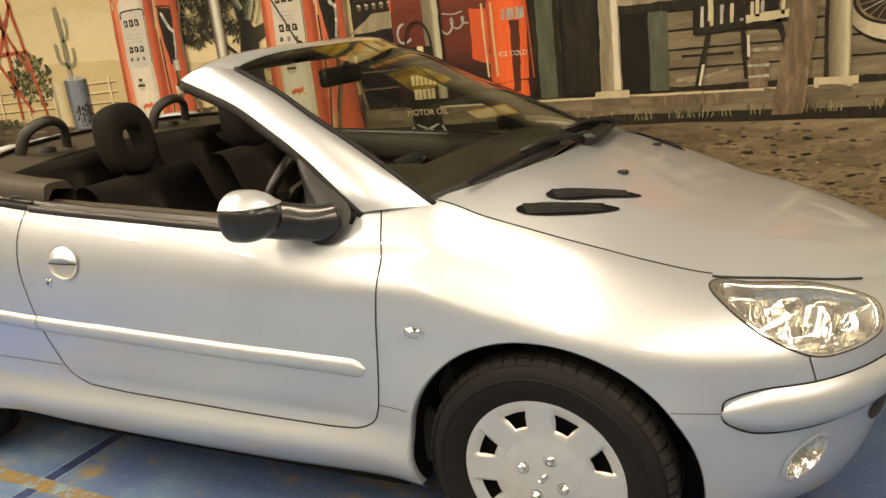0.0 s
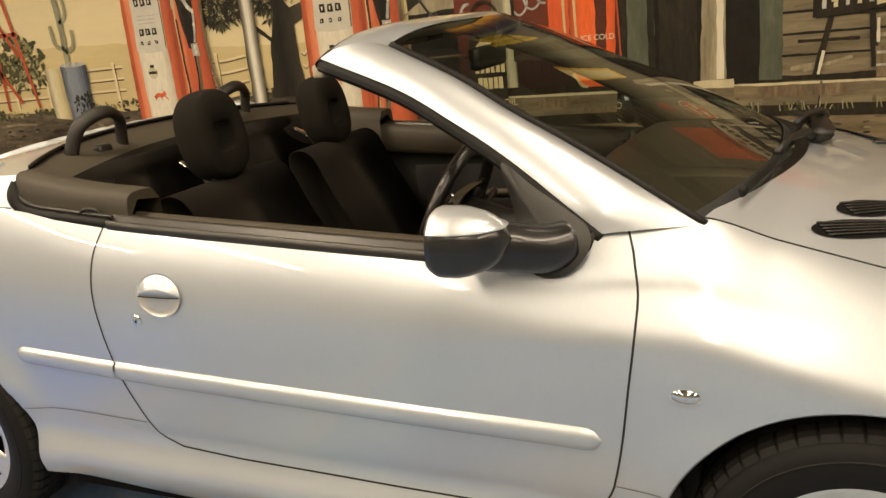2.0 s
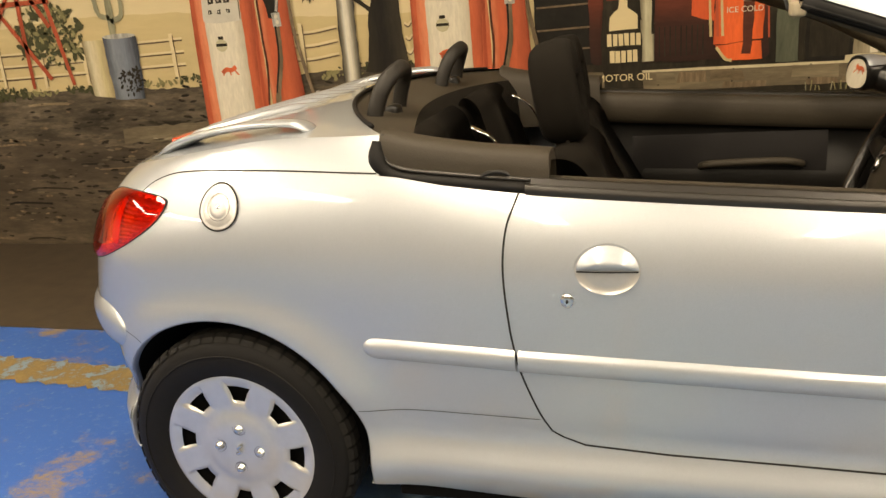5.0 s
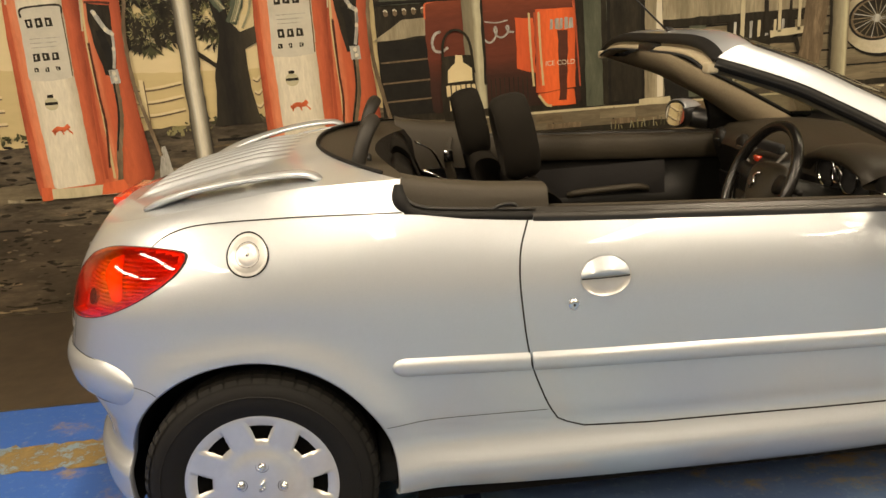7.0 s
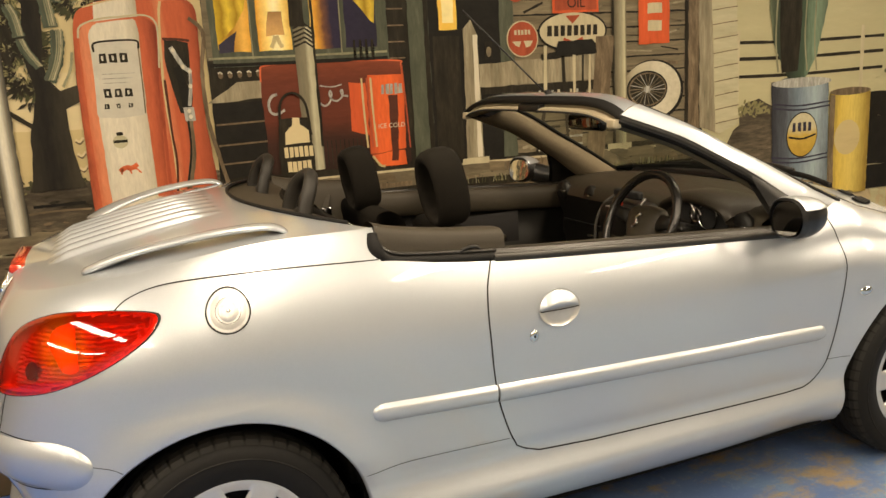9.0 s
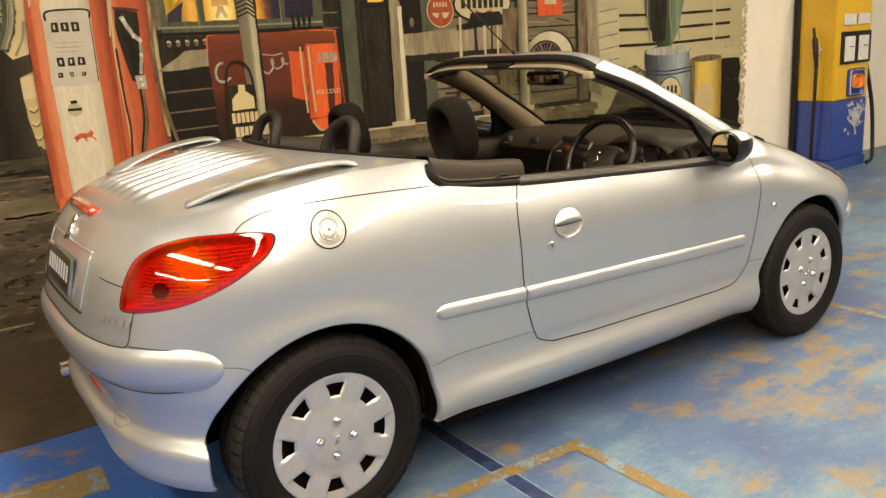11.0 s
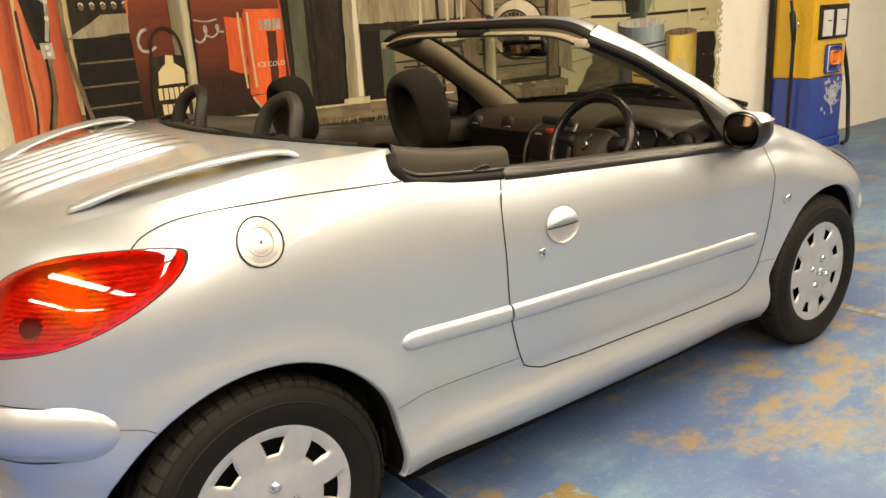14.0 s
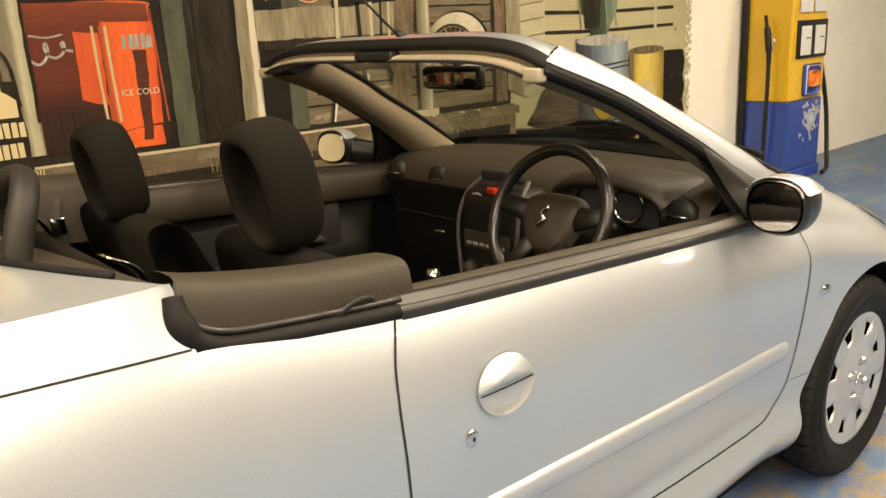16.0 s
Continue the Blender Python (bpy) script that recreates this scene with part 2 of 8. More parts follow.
def fair_top(x):
    """The line at which the side would close if the belt did not cut it."""
    return spline(x, (-1.80, -1.62, -1.47, -1.25, -1.0, -0.80, -0.45, 0.08, 0.42, 0.60, 0.74, 0.92, 1.07, 1.21, 1.344, 1.47, 1.60, 1.75, 1.90, 2.0),
                  (0.975, 1.015, 1.04, 1.068, 1.09, 1.095, 1.072, 1.04, 1.0, 0.982, 0.973, 0.972, 0.926, 0.885, 0.845, 0.804, 0.765, 0.739, 0.700, 0.672))


def top_width(x):
    return spline(x, (-1.8, -1.47, -1.25, -1.0, -0.80, -0.45, 0.08, 0.5, 0.75, 0.92, 1.2, 1.6, 1.9),
                  (0.62, 0.645, 0.665, 0.69, 0.70, 0.678, 0.675, 0.674, 0.668, 0.652, 0.638, 0.585, 0.53))


def low_height(x):
    return spline(x, (-1.79, -1.775, -1.74, -1.62, -1.5, -0.9, -0.4, 0.3, 0.9, 1.55, 1.7, 2.0), (0.340, 0.280, 0.245, 0.240, 0.262, 0.250, 0.222, 0.200, 0.196, 0.205, 0.20, 0.19))


def wide_height(x):
    """Height at which the body is widest."""
    return spline(x, (-1.8, -1.2, -0.8, 0.5, 0.9, 1.2, 1.5, 1.95), (0.80, 0.80, 0.77, 0.745, 0.70, 0.66, 0.62, 0.55))


def wide_width(x):
    return spline(x, (-1.9, -1.5, -1.2, -0.8, -0.3, 0.3, 0.75, 1.0, 1.25, 1.55, 2.0), (0.79, 0.80, 0.806, 0.814, 0.822, 0.822, 0.813, 0.816, 0.824, 0.812, 0.78))


def nose(z):
    return spline(z, (0.19, 0.30, 0.42, 0.52, 0.60, 0.68, 0.75), (1.93, 1.97, 2.0, 2.03, 2.03, 2.01, 1.975))


def tail(z):
    return spline(z, (0.20, 0.29, 0.36, 0.40, 0.46, 0.52, 0.60, 0.66, 0.72, 0.80, 0.90, 0.97, 1.05), (-1.755, -1.785, -1.785, -1.752, -1.765, -1.788, -1.81, -1.815, -1.80, -1.775, -1.738, -1.695, -1.63))


def skin(s, z):
    """The right-hand skin at the run s along the car and the height z: x, y, z."""
    s, z = np.broadcast_arrays(np.asarray(s, float), np.asarray(z, float))
    af = np.clip((s - X1F) / (S_FRONT - X1F), 0, 1) * np.pi / 2
    ar = np.clip((X1R - s) / (X1R - S_REAR), 0, 1) * np.pi / 2
    gf, gr = np.sin(af) ** (2 / NF), np.sin(ar) ** (2 / NR)
    xn = np.clip(s, X1R, X1F) + (2.0 - X1F) * gf - (1.79 + X1R) * gr
    x = np.clip(s, X1R, X1F) + (nose(z) - X1F) * gf + (tail(z) - X1R) * gr
    round_ = np.cos(af) ** (2 / NF) * np.cos(ar) ** (2 / NR)
    zt, zm, w, ws = fair_top(xn), wide_height(xn), wide_width(xn), top_width(xn)
    zm = np.minimum(zm, zt - 0.05)
    # below the widest line: sill bulge, a step above it, then a faint fall-in
    drop = zm - z
    under = w - 0.035 * np.clip(drop / 0.34, 0, 1) ** 1.6
    sill = (0.024 * np.exp(-(((z - 0.305) / 0.045) ** 2)) - 0.005 * np.exp(-(((z - 0.395) / 0.030) ** 2))) * (1 / (1 + np.exp((np.abs(xn + 0.02) - 0.92) / 0.10)))
    tuck = 0.05 * np.clip((0.270 - z) / 0.08, 0, 1) ** 2
    lower = under + sill - tuck
    # fender lips swell round the wheels
    for cx, amount in ((WHEELBASE / 2, 0.014), (-WHEELBASE / 2, 0.022)):
        r = np.hypot(x - cx, (z - ARCH_Z))
        lower = lower + amount * np.exp(-(((r - 0.36) / 0.085) ** 2)) * np.clip((0.72 - z) / 0.2, 0, 1) * np.clip(drop / 0.12, 0, 1) ** 1.5
    r = np.hypot(x + WHEELBASE / 2, z - ARCH_Z)
    lower = lower + 0.012 * np.exp(-(((r - 0.385) / 0.055) ** 2)) * np.clip((0.80 - z) / 0.10, 0, 1) * np.clip(drop / 0.06, 0, 1) ** 1.5 * np.clip((z - 0.40) / 0.1, 0, 1)
    # rear apron spoiler and front lip
    step = np.clip((0.385 - z) / 0.045, 0, 1)
    lower = lower + 0.036 * step * step * (3 - 2 * step) * np.clip((-1.22 - s) / 0.12, 0, 1)
    u = np.clip((z - zm) / (zt - zm), 0, 1)
    upper = ws + (w - ws) * (1 - u ** 1.9) ** 0.72
    # a hollow below the shoulder that runs from the door into the front wing, and the swell under it
    zv = spline(xn, (0.40, 0.63, 0.88, 1.065, 1.20, 1.40), (0.850, 0.850, 0.856, 0.822, 0.790, 0.745))
    reach = np.clip((xn - 0.40) / 0.40, 0, 1) ** 1.5 * np.clip((1.42 - xn) / 0.30, 0, 1)
    upper = upper + reach * (0.005 * np.exp(-(((z - zv + 0.075) / 0.034) ** 2)) - 0.0085 * np.exp(-(((z - zv) / 0.030) ** 2))) * np.clip((z - zm) / 0.03, 0, 1)
    y = np.where(z > zm, upper, lower) * round_
    return np.stack([x, -y, z + 0 * x], -1)


def run_to_x(s):
    """Nominal place along the car of the run s."""
    af = np.clip((np.asarray(s) - X1F) / (S_FRONT - X1F), 0, 1) * np.pi / 2
    ar = np.clip((X1R - np.asarray(s)) / (X1R - S_REAR), 0, 1) * np.pi / 2
    return np.clip(s, X1R, X1F) + (2.0 - X1F) * np.sin(af) ** (2 / NF) - (1.79 + X1R) * np.sin(ar) ** (2 / NR)


def skin_normal(s, z):
    e = 0.004
    du, dv = skin(np.asarray(s) + e, z) - skin(np.asarray(s) - e, z), skin(s, np.asarray(z) + e) - skin(s, np.asarray(z) - e)
    n = np.cross(du, dv)
    return n / np.maximum(np.linalg.norm(n, axis=-1, keepdims=True), 1e-9)


def crown(x):
    return np.where(np.asarray(x) < -0.7, spline(x, (-1.79, -1.6, -1.3, -0.8), (0.025, 0.030, 0.034, 0.036)),
                    spline(x, (0.9, 1.1, 1.3, 1.6, 2.0), (0.058, 0.077, 0.078, 0.066, 0.045)))


def deck(s, q):
    """Bonnet and boot top: across from the right shoulder (q = -1) to the left (q = 1) at the run s."""
    xn = run_to_x(s)
    p = skin(s, top_height(xn))
    y = p[..., 1] * -q
    a = np.abs(q)
    front = np.clip((xn - 0.9) / 0.2, 0, 1) * np.clip((2.0 - xn) / 0.35, 0, 1)
    crease = 0.5 * ((1 - a) / 0.34 + 1 - np.sqrt(((1 - a) / 0.34 - 1) ** 2 + 0.0008))
    z = p[..., 2] + (crown(xn) - 0.022 * front) * (1 - a ** 2.2) + 0.028 * front * crease
    return np.stack([p[..., 0] + 0 * y, y, z], -1)


# ---- the car ----
car = thing("convertible_car", (0, 0, 0), "silver two-door convertible, roof folded away, parked on blue floor", "car")


def door_rear(z):
    return spline(z, (0.385, 0.40, 0.43, 0.515, 0.60, 0.70, 0.82, 0.89, 0.985), (-0.33, -0.385, -0.42, -0.457, -0.481, -0.494, -0.500, -0.494, -0.460))


def door_front(z):
    return spline(z, (0.365, 0.38, 0.43, 0.67, 0.84, 0.93, 0.98), (0.66, 0.731, 0.768, 0.812, 0.830, 0.815, 0.79))


def door_bottom(x):
    return spline(x, (-0.42, -0.385, -0.29, 0.38, 0.66, 0.735), (0.43, 0.398, 0.382, 0.367, 0.364, 0.382))


LID_SEAM = [(-0.78, 1.017), (-1.017, 1.026), (-1.146, 1.026), (-1.244, 1.017), (-1.312, 0.995), (-1.345, 0.968)]
TAIL_OUT = [(-1.722, 0.795), (-1.712, 0.868), (-1.656, 0.928), (-1.527, 0.963), (-1.379, 0.972), (-1.262, 0.966), (-1.236, 0.948),
            (-1.265, 0.902), (-1.350, 0.850), (-1.466, 0.808), (-1.589, 0.786), (-1.69, 0.779)]


def lid_line(s):
    k = np.array(LID_SEAM)[::-1]
    return np.interp(s, k[:, 0], k[:, 1])


# the skin's grid, split into panels
ns, nz = 420, 84
s_fine = np.linspace(S_REAR, S_FRONT, 12000)
p_fine = skin(s_fine, np.minimum(0.70, top_height(run_to_x(s_fine))))
run = np.r_[0, np.cumsum(np.linalg.norm(np.diff(p_fine, axis=0), axis=1))]
s_line = np.interp(np.linspace(0, run[-1], ns), run, s_fine)
s_line = np.sort(np.r_[s_line, -0.780, -0.7749])


def run_of(x, z):
    """The run s at which the skin has the given x at height z."""
    ss = s_fine
    return np.interp(x, skin(ss, z)[:, 0], ss)


v_line = 1 - (1 - np.linspace(0, 1, nz)) ** 1.7
xn_line = run_to_x(s_line)
Z = low_height(xn_line)[:, None] + (top_height(xn_line) - low_height(xn_line))[:, None] * v_line
Sg = np.repeat(s_line[:, None], nz, 1)
P = skin(Sg, Z)
Nrm = skin_normal(Sg, np.minimum(Z, fair_top(xn_line)[:, None] - 0.005))
C = (P[:-1, :-1] + P[1:, :-1] + P[1:, 1:] + P[:-1, 1:]) / 4
Cs, Cz, Cx = (Sg[:-1, :-1] + Sg[1:, 1:]) / 2, C[..., 2], C[..., 0]
gone = np.zeros(Cs.shape, bool)
for cx in (WHEELBASE / 2, -WHEELBASE / 2):
    gone |= np.hypot(Cx - cx, Cz - ARCH_Z) < ARCH_R - 0.001
# the rim of each arch is drawn onto its circle
touch = [np.zeros((P.shape[0], nz), bool) for _ in range(2)]
for k, cells in enumerate((gone, ~gone)):
    for i in (0, 1):
        for j in (0, 1):
            touch[k][i:P.shape[0] - 1 + i, j:nz - 1 + j] |= cells
rim = touch[0] & touch[1]
for cx in (WHEELBASE / 2, -WHEELBASE / 2):
    dx, dz = P[..., 0] - cx, P[..., 2] - ARCH_Z
    r = np.hypot(dx, dz)
    k = np.where(rim & (r < ARCH_R + 0.05), ARCH_R / np.maximum(r, 1e-6), 1)
    P[..., 0], P[..., 2] = cx + dx * k, ARCH_Z + dz * k
panel = np.full(Cs.shape, 1)                                    # 1 front wing
is_door = (Cs > door_rear(Cz)) & (Cs < door_front(Cz)) & (Cz > door_bottom(Cs)) & (Cs > -0.5) & (Cs < 0.85)
panel[Cs < -0.05] = 2                                           # 2 rear wing
panel[(Cz < 0.452) & (Cs > -1.0) & (Cs < 1.0)] = 3              # 3 sill
panel[is_door] = 4                                              # 4 door
panel[((Cz < 0.512) & (Cs > 1.2)) | ((Cs > 1.68) & (Cz < 0.66))] = 5   # 5 front bumper
panel[(Cz < 0.612) & (Cs < -1.2)] = 6                           # 6 rear bumper
panel[((Cs < -0.777) & (Cz > lid_line(Cs))) | ((Cs < -1.668) & (Cz > 0.685))] = 7   # 7 boot lid
panel[(Cs < -1.37) & (Cz < 0.685) & (Cz >= 0.612)] = 6
panel[gone] = 0


def inside(outline, shrink, s, z):
    """Which of the points lie in a closed outline drawn smaller about its middle."""
    o = loop(outline, 90)
    o = o.mean(0) + (o - o.mean(0)) * shrink
    hit = np.zeros(s.shape, bool)
    for (a, b), (c, d) in zip(o, np.roll(o, -1, 0)):
        if b != d:
            hit ^= ((b > z) != (d > z)) & (s < a + (z - b) / (d - b) * (c - a))
    return hit


# sockets for the head and fog lamps
HEAD = [(1.475, 0.757), (1.56, 0.752), (1.715, 0.722), (1.875, 0.672), (1.91, 0.640), (1.885, 0.606), (1.764, 0.600), (1.678, 0.612), (1.586, 0.660), (1.512, 0.716)]
HEAD = [(a, min(b, float(top_height(run_to_x(a))) - 0.006)) for a, b in HEAD]
turns = np.linspace(0, 2 * np.pi, 12, endpoint=False)
FOG = [(1.715 + 0.058 * math.cos(a), 0.345 + 0.052 * math.sin(a) + 0.02 * math.cos(a)) for a in turns]
panel[inside(HEAD, 0.90, Cs, Cz) | inside(FOG, 0.82, Cs, Cz) | inside(TAIL_OUT, 0.93, Cs, Cz)] = 0


def skin_piece(number):
    a, b = np.nonzero(panel == number)
    idx = np.arange(P.shape[0] * nz).reshape(P.shape[0], nz)
    quads = np.stack([idx[a, b], idx[a + 1, b], idx[a + 1, b + 1], idx[a, b + 1]], -1)
    used, inv = np.unique(quads, return_inverse=True)
    return P.reshape(-1, 3)[used], inv.reshape(-1, 4), Nrm.reshape(-1, 3)[used]


def skin_part(name, number, parent, side, label="", extra=()):
    """A body panel on one side (side -1 is the driver's), shaded by the whole skin's normals."""
    v, f, n = skin_piece(number)
    if side > 0:
        v, n, f = v * (1, -1, 1), n * (1, -1, 1), f[:, ::-1]
    ob = part(name, (v, f), SILVER, parent, label)
    ob.data.normals_split_custom_set_from_vertices([tuple(q) for q in n])
    return ob


def on_skin(line, off=0.0):
    q = np.asarray(line, float)
    return skin(q[:, 0], q[:, 1]) + skin_normal(q[:, 0], q[:, 1]) * off


def ribbon(line, width=0.0045, off=0.0009, n=80):
    """A thin strip lying on the skin along a line of (s, z)."""
    q = curve([(a, b, 0) for a, b in line], n)[:, :2]
    p, nn = on_skin(q), skin_normal(q[:, 0], q[:, 1])
    d = np.gradient(p, axis=0)
    side = np.cross(d, nn)
    side /= np.linalg.norm(side, axis=1, keepdims=True)
    return grid(np.stack([p + side * width / 2 + nn * off, p - side * width / 2 + nn * off], 1))


def pad(outline, lift, rings=7, round_=2.2, n=72, base=0.0):
    """A raised pad on the skin inside a closed outline of (s, z)."""
    q, f, w = ring_fill(loop(outline, n), rings)
    h = base + lift * (1 - w ** round_) ** (1 / round_)
    p = skin(q[:, 0], q[:, 1]) + skin_normal(q[:, 0], q[:, 1]) * h[:, None]
    return p, f


def both(name, piece, material, parent_right, parent_left, label=""):
    a = part(name, piece, material, parent_right, label)
    b = part(name, flip(piece), material, parent_left, label)
    return a, b


doors = {}
for side in (-1, 1):
    doors[side] = skin_part("door", 4, car, side, "silver car door with its window lowered")
    skin_part("front_wing", 1, car, side)
    skin_part("rear_wing", 2, car, side)
    skin_part("sill", 3, car, side)
front_bumper = skin_part("front_bumper", 5, car, -1)
front_bumper_l = skin_part("front_bumper", 5, car, 1)
rear_bumper = skin_part("rear_bumper", 6, car, -1)
rear_bumper_l = skin_part("rear_bumper", 6, car, 1)
boot_r = skin_part("boot_lid_side", 7, car, -1)
skin_part("boot_lid_side", 7, car, 1)

# joints between panels
SEAM = plain("narrow_seam_grey", (0.10, 0.10, 0.10), 0.6, relief=0)
door_gap = [(door_rear(z), z) for z in np.linspace(0.983, 0.41, 24)] + [(-0.30, 0.383), (0.1, 0.373), (0.4, 0.367), (0.64, 0.363)] + \
           [(0.715, 0.374), (0.75, 0.40)] + [(door_front(z), z) for z in np.linspace(0.44, 0.96, 18)]
joints = [door_gap, [(-0.872, 0.4525), (-0.67, 0.453), (-0.44, 0.450)], [(0.775, 0.452), (0.84, 0.452), (0.868, 0.450)],
          LID_SEAM, [(-1.664, 0.782), (-1.669, 0.73), (-1.675, 0.685), (-1.72, 0.678), (-1.80, 0.679), (-1.93, 0.683), (-2.05, 0.686)],
          [(float(run_of(-1.455, 0.598)), 0.598), (float(run_of(-1.48, 0.61)), 0.611), (-1.38, 0.618)], [(-1.722, 0.842), (-1.78, 0.846), (-1.845, 0.852)], [(float(run_of(1.528, 0.520)), 0.520), (1.44, 0.516), (1.50, 0.508)], [(1.672, 0.615), (1.683, 0.58), (1.69, 0.555)]]
for line in joints:
    fine = line in (joints[1], joints[2], joints[5], joints[7])
    both("panel_gap", ribbon(line, 0.0046 if line is door_gap else 0.0024 if fine else 0.0036), SEAM if fine else GAP, car, car)
seam_s = np.linspace(0.93, 1.474, 60)
both("wing_gap", tube(skin(seam_s, top_height(run_to_x(seam_s))) + (0, 0.001, 0.0003), 0.0024, 6), GAP, car, car)

# side rubbing strips, bumper strips
def raised(line, h, lift, n=90, power=2.6, taper=0.0, square=None):
    """A bar with a rounded section along a line of (s, z), tapering to round ends."""
    q = curve([(a, b, 0) for a, b in line], n)[:, :2]
    d = np.r_[0, np.cumsum(np.hypot(*np.diff(q, axis=0).T))]
    end = d if taper or square == "last" else d[-1] - d if square == "first" else np.minimum(d, d[-1] - d)
    k = np.sqrt(np.clip(1 - np.clip(1 - end / (taper or h * 0.7), 0, 1) ** 2, 0.0004, 1))
    rows = []
    for a in np.linspace(-1, 1, 11):
        zz = q[:, 1] + a * h / 2 * k
        p, nn = skin(q[:, 0], zz), skin_normal(q[:, 0], zz)
        rows.append(p + nn * ((lift * k * (1 - abs(a) ** power)) - 0.001)[:, None])
    return grid(np.array(rows).transpose(1, 0, 2))


both("rubbing_strip", raised([(-0.478, 0.6015), (0.1, 0.58), (0.757, 0.5555)], 0.056, 0.014, square="first"), SILVER, doors[-1], doors[1])
both("rubbing_strip", raised([(-0.843, 0.618), (-0.70, 0.612), (-0.484, 0.602)], 0.055, 0.014, square="last"), SILVER, car, car)
both("bumper_strip", raised([(-1.372, 0.618), (-1.45, 0.615), (-1.60, 0.612), (-1.80, 0.61), (-2.05, 0.61)], 0.135, 0.024, taper=0.13), SILVER, rear_bumper, rear_bumper_l)
both("strip_gap", ribbon([(-1.375, 0.62), (-1.385, 0.597), (-1.44, 0.562), (-1.60, 0.541), (-1.80, 0.54), (-2.05, 0.54)], 0.004), GAP, rear_bumper, rear_bumper_l)
both("strip_gap", ribbon([(-1.375, 0.618), (-1.39, 0.645), (-1.45, 0.672), (-1.60, 0.682), (-1.668, 0.684)], 0.003), GAP, rear_bumper, rear_bumper_l)
both("bumper_strip", raised([(1.488, 0.508), (1.56, 0.502), (1.70, 0.492), (1.88, 0.488), (2.25, 0.488)], 0.118, 0.028, taper=0.16), SILVER, front_bumper, front_bumper_l)
both("strip_gap", ribbon([(1.488, 0.515), (1.50, 0.542), (1.57, 0.558), (1.70, 0.552), (1.88, 0.549), (2.2, 0.549)], 0.005), GAP, front_bumper, front_bumper_l)
both("strip_gap", ribbon([(1.488, 0.505), (1.505, 0.48), (1.57, 0.447), (1.70, 0.432), (1.88, 0.429), (2.2, 0.429)], 0.005), GAP, front_bumper, front_bumper_l)

# fuel cap, handle, lock, repeater
def disc_on(s, z, rs, rz, lift, n=40, rings=6, round_=4.0):
    th = np.linspace(0, 2 * np.pi, n, endpoint=False)
    q, f, w = ring_fill(np.stack([s + rs * np.cos(th), z + rz * np.sin(th)], 1), rings)
    q[:, 0] = run_of(q[:, 0], z)
    h = lift * (1 - w ** round_) + 0.001
    return skin(q[:, 0], q[:, 1]) + skin_normal(q[:, 0], q[:, 1]) * h[:, None], f


def ring_on(s, z, rs, rz, width, off=0.0012, n=48):
    th = np.linspace(0, 2 * np.pi, n, endpoint=False)
    rows = [skin(run_of(s + (rs + w) * np.cos(th), z), z + (rz + w) * np.sin(th)) + skin_normal(run_of(s + rs * np.cos(th), z), z + rz * np.sin(th)) * off for w in (0, width)]
    return grid(np.array(rows).transpose(1, 0, 2)[np.r_[0:n, 0]])


CAP_X = -1.172
cap = part("fuel_cap", disc_on(CAP_X, 0.949, 0.050, 0.050, 0.002), CAPSILVER, car, "round silver fuel cap with a lock")
part("cap_gap", ring_on(CAP_X, 0.949, 0.050, 0.050, 0.0036, 0.0030), GAP, cap)
POLISHED = plain("polished_alloy", (0.62, 0.61, 0.60), 0.36, 0.6, grain=120, vary=0.12, relief=0.03)
part("cap_rim", ring_on(CAP_X, 0.949, 0.0425, 0.0425, 0.006, 0.0032), POLISHED, cap, "polished alloy rim")
part("cap_boss", disc_on(CAP_X, 0.949, 0.028, 0.028, 0.005, round_=4.0), POLISHED, cap, "polished round boss")
part("cap_ring", ring_on(CAP_X, 0.949, 0.029, 0.029, 0.0012, 0.0040), SEAM, cap)
part("cap_lock", disc_on(CAP_X, 0.949, 0.006, 0.006, 0.0080), CHROME, cap)
for side in (-1, 1):
    d = doors[side]
    f_ = (lambda p: p) if side < 0 else flip
    # a hollow dish under a half-round paddle
    th = np.linspace(0, 2 * np.pi, 44, endpoint=False)
    q, f, w = ring_fill(np.stack([-0.283 + 0.066 * np.cos(th), 0.820 + 0.052 * np.sin(th)], 1), 7)
    h = 0.0015 + 0.004 * np.where(w > 0.9, 1, 0)
    handle = part("door_handle", f_((skin(q[:, 0], q[:, 1]) + skin_normal(q[:, 0], q[:, 1]) * h[:, None], f)), CAPSILVER, d, "silver handle dish")
    th2 = np.linspace(0, np.pi, 30)
    half = np.stack([-0.283 + 0.063 * np.cos(th2), 0.818 + 0.050 * np.sin(th2)], 1)
    q, f, w = ring_fill(np.r_[half, np.stack([np.linspace(-0.346, -0.220, 14)[1:-1], np.full(12, 0.818)], 1)], 6)
    h = 0.004 + 0.014 * (1 - w ** 3) * np.clip(1.2 - (q[:, 1] - 0.818) / 0.05, 0.2, 1)
    part("handle_paddle", f_((skin(q[:, 0], q[:, 1]) + skin_normal(q[:, 0], q[:, 1]) * h[:, None], f)), SILVER, handle)
    part("handle_shadow", f_(ribbon([(-0.345, 0.8155), (-0.283, 0.8145), (-0.221, 0.8155)], 0.003, 0.0066)), GAP, handle)
    part("door_lock", f_(disc_on(-0.366, 0.751, 0.014, 0.016, 0.004)), CHROME, d, "chrome door lock")
    part("lock_hole", f_(disc_on(-0.366, 0.751, 0.004, 0.006, 0.006)), GAP, d)
    rep = part("side_repeater", f_(disc_on(0.918, 0.676, 0.027, 0.015, 0.008, round_=2.0)), CHROME, car, "small clear oval side repeater")
    part("lens_ring", f_(ring_on(0.918, 0.676, 0.027, 0.015, 0.003, 0.002)), CAPSILVER, rep)

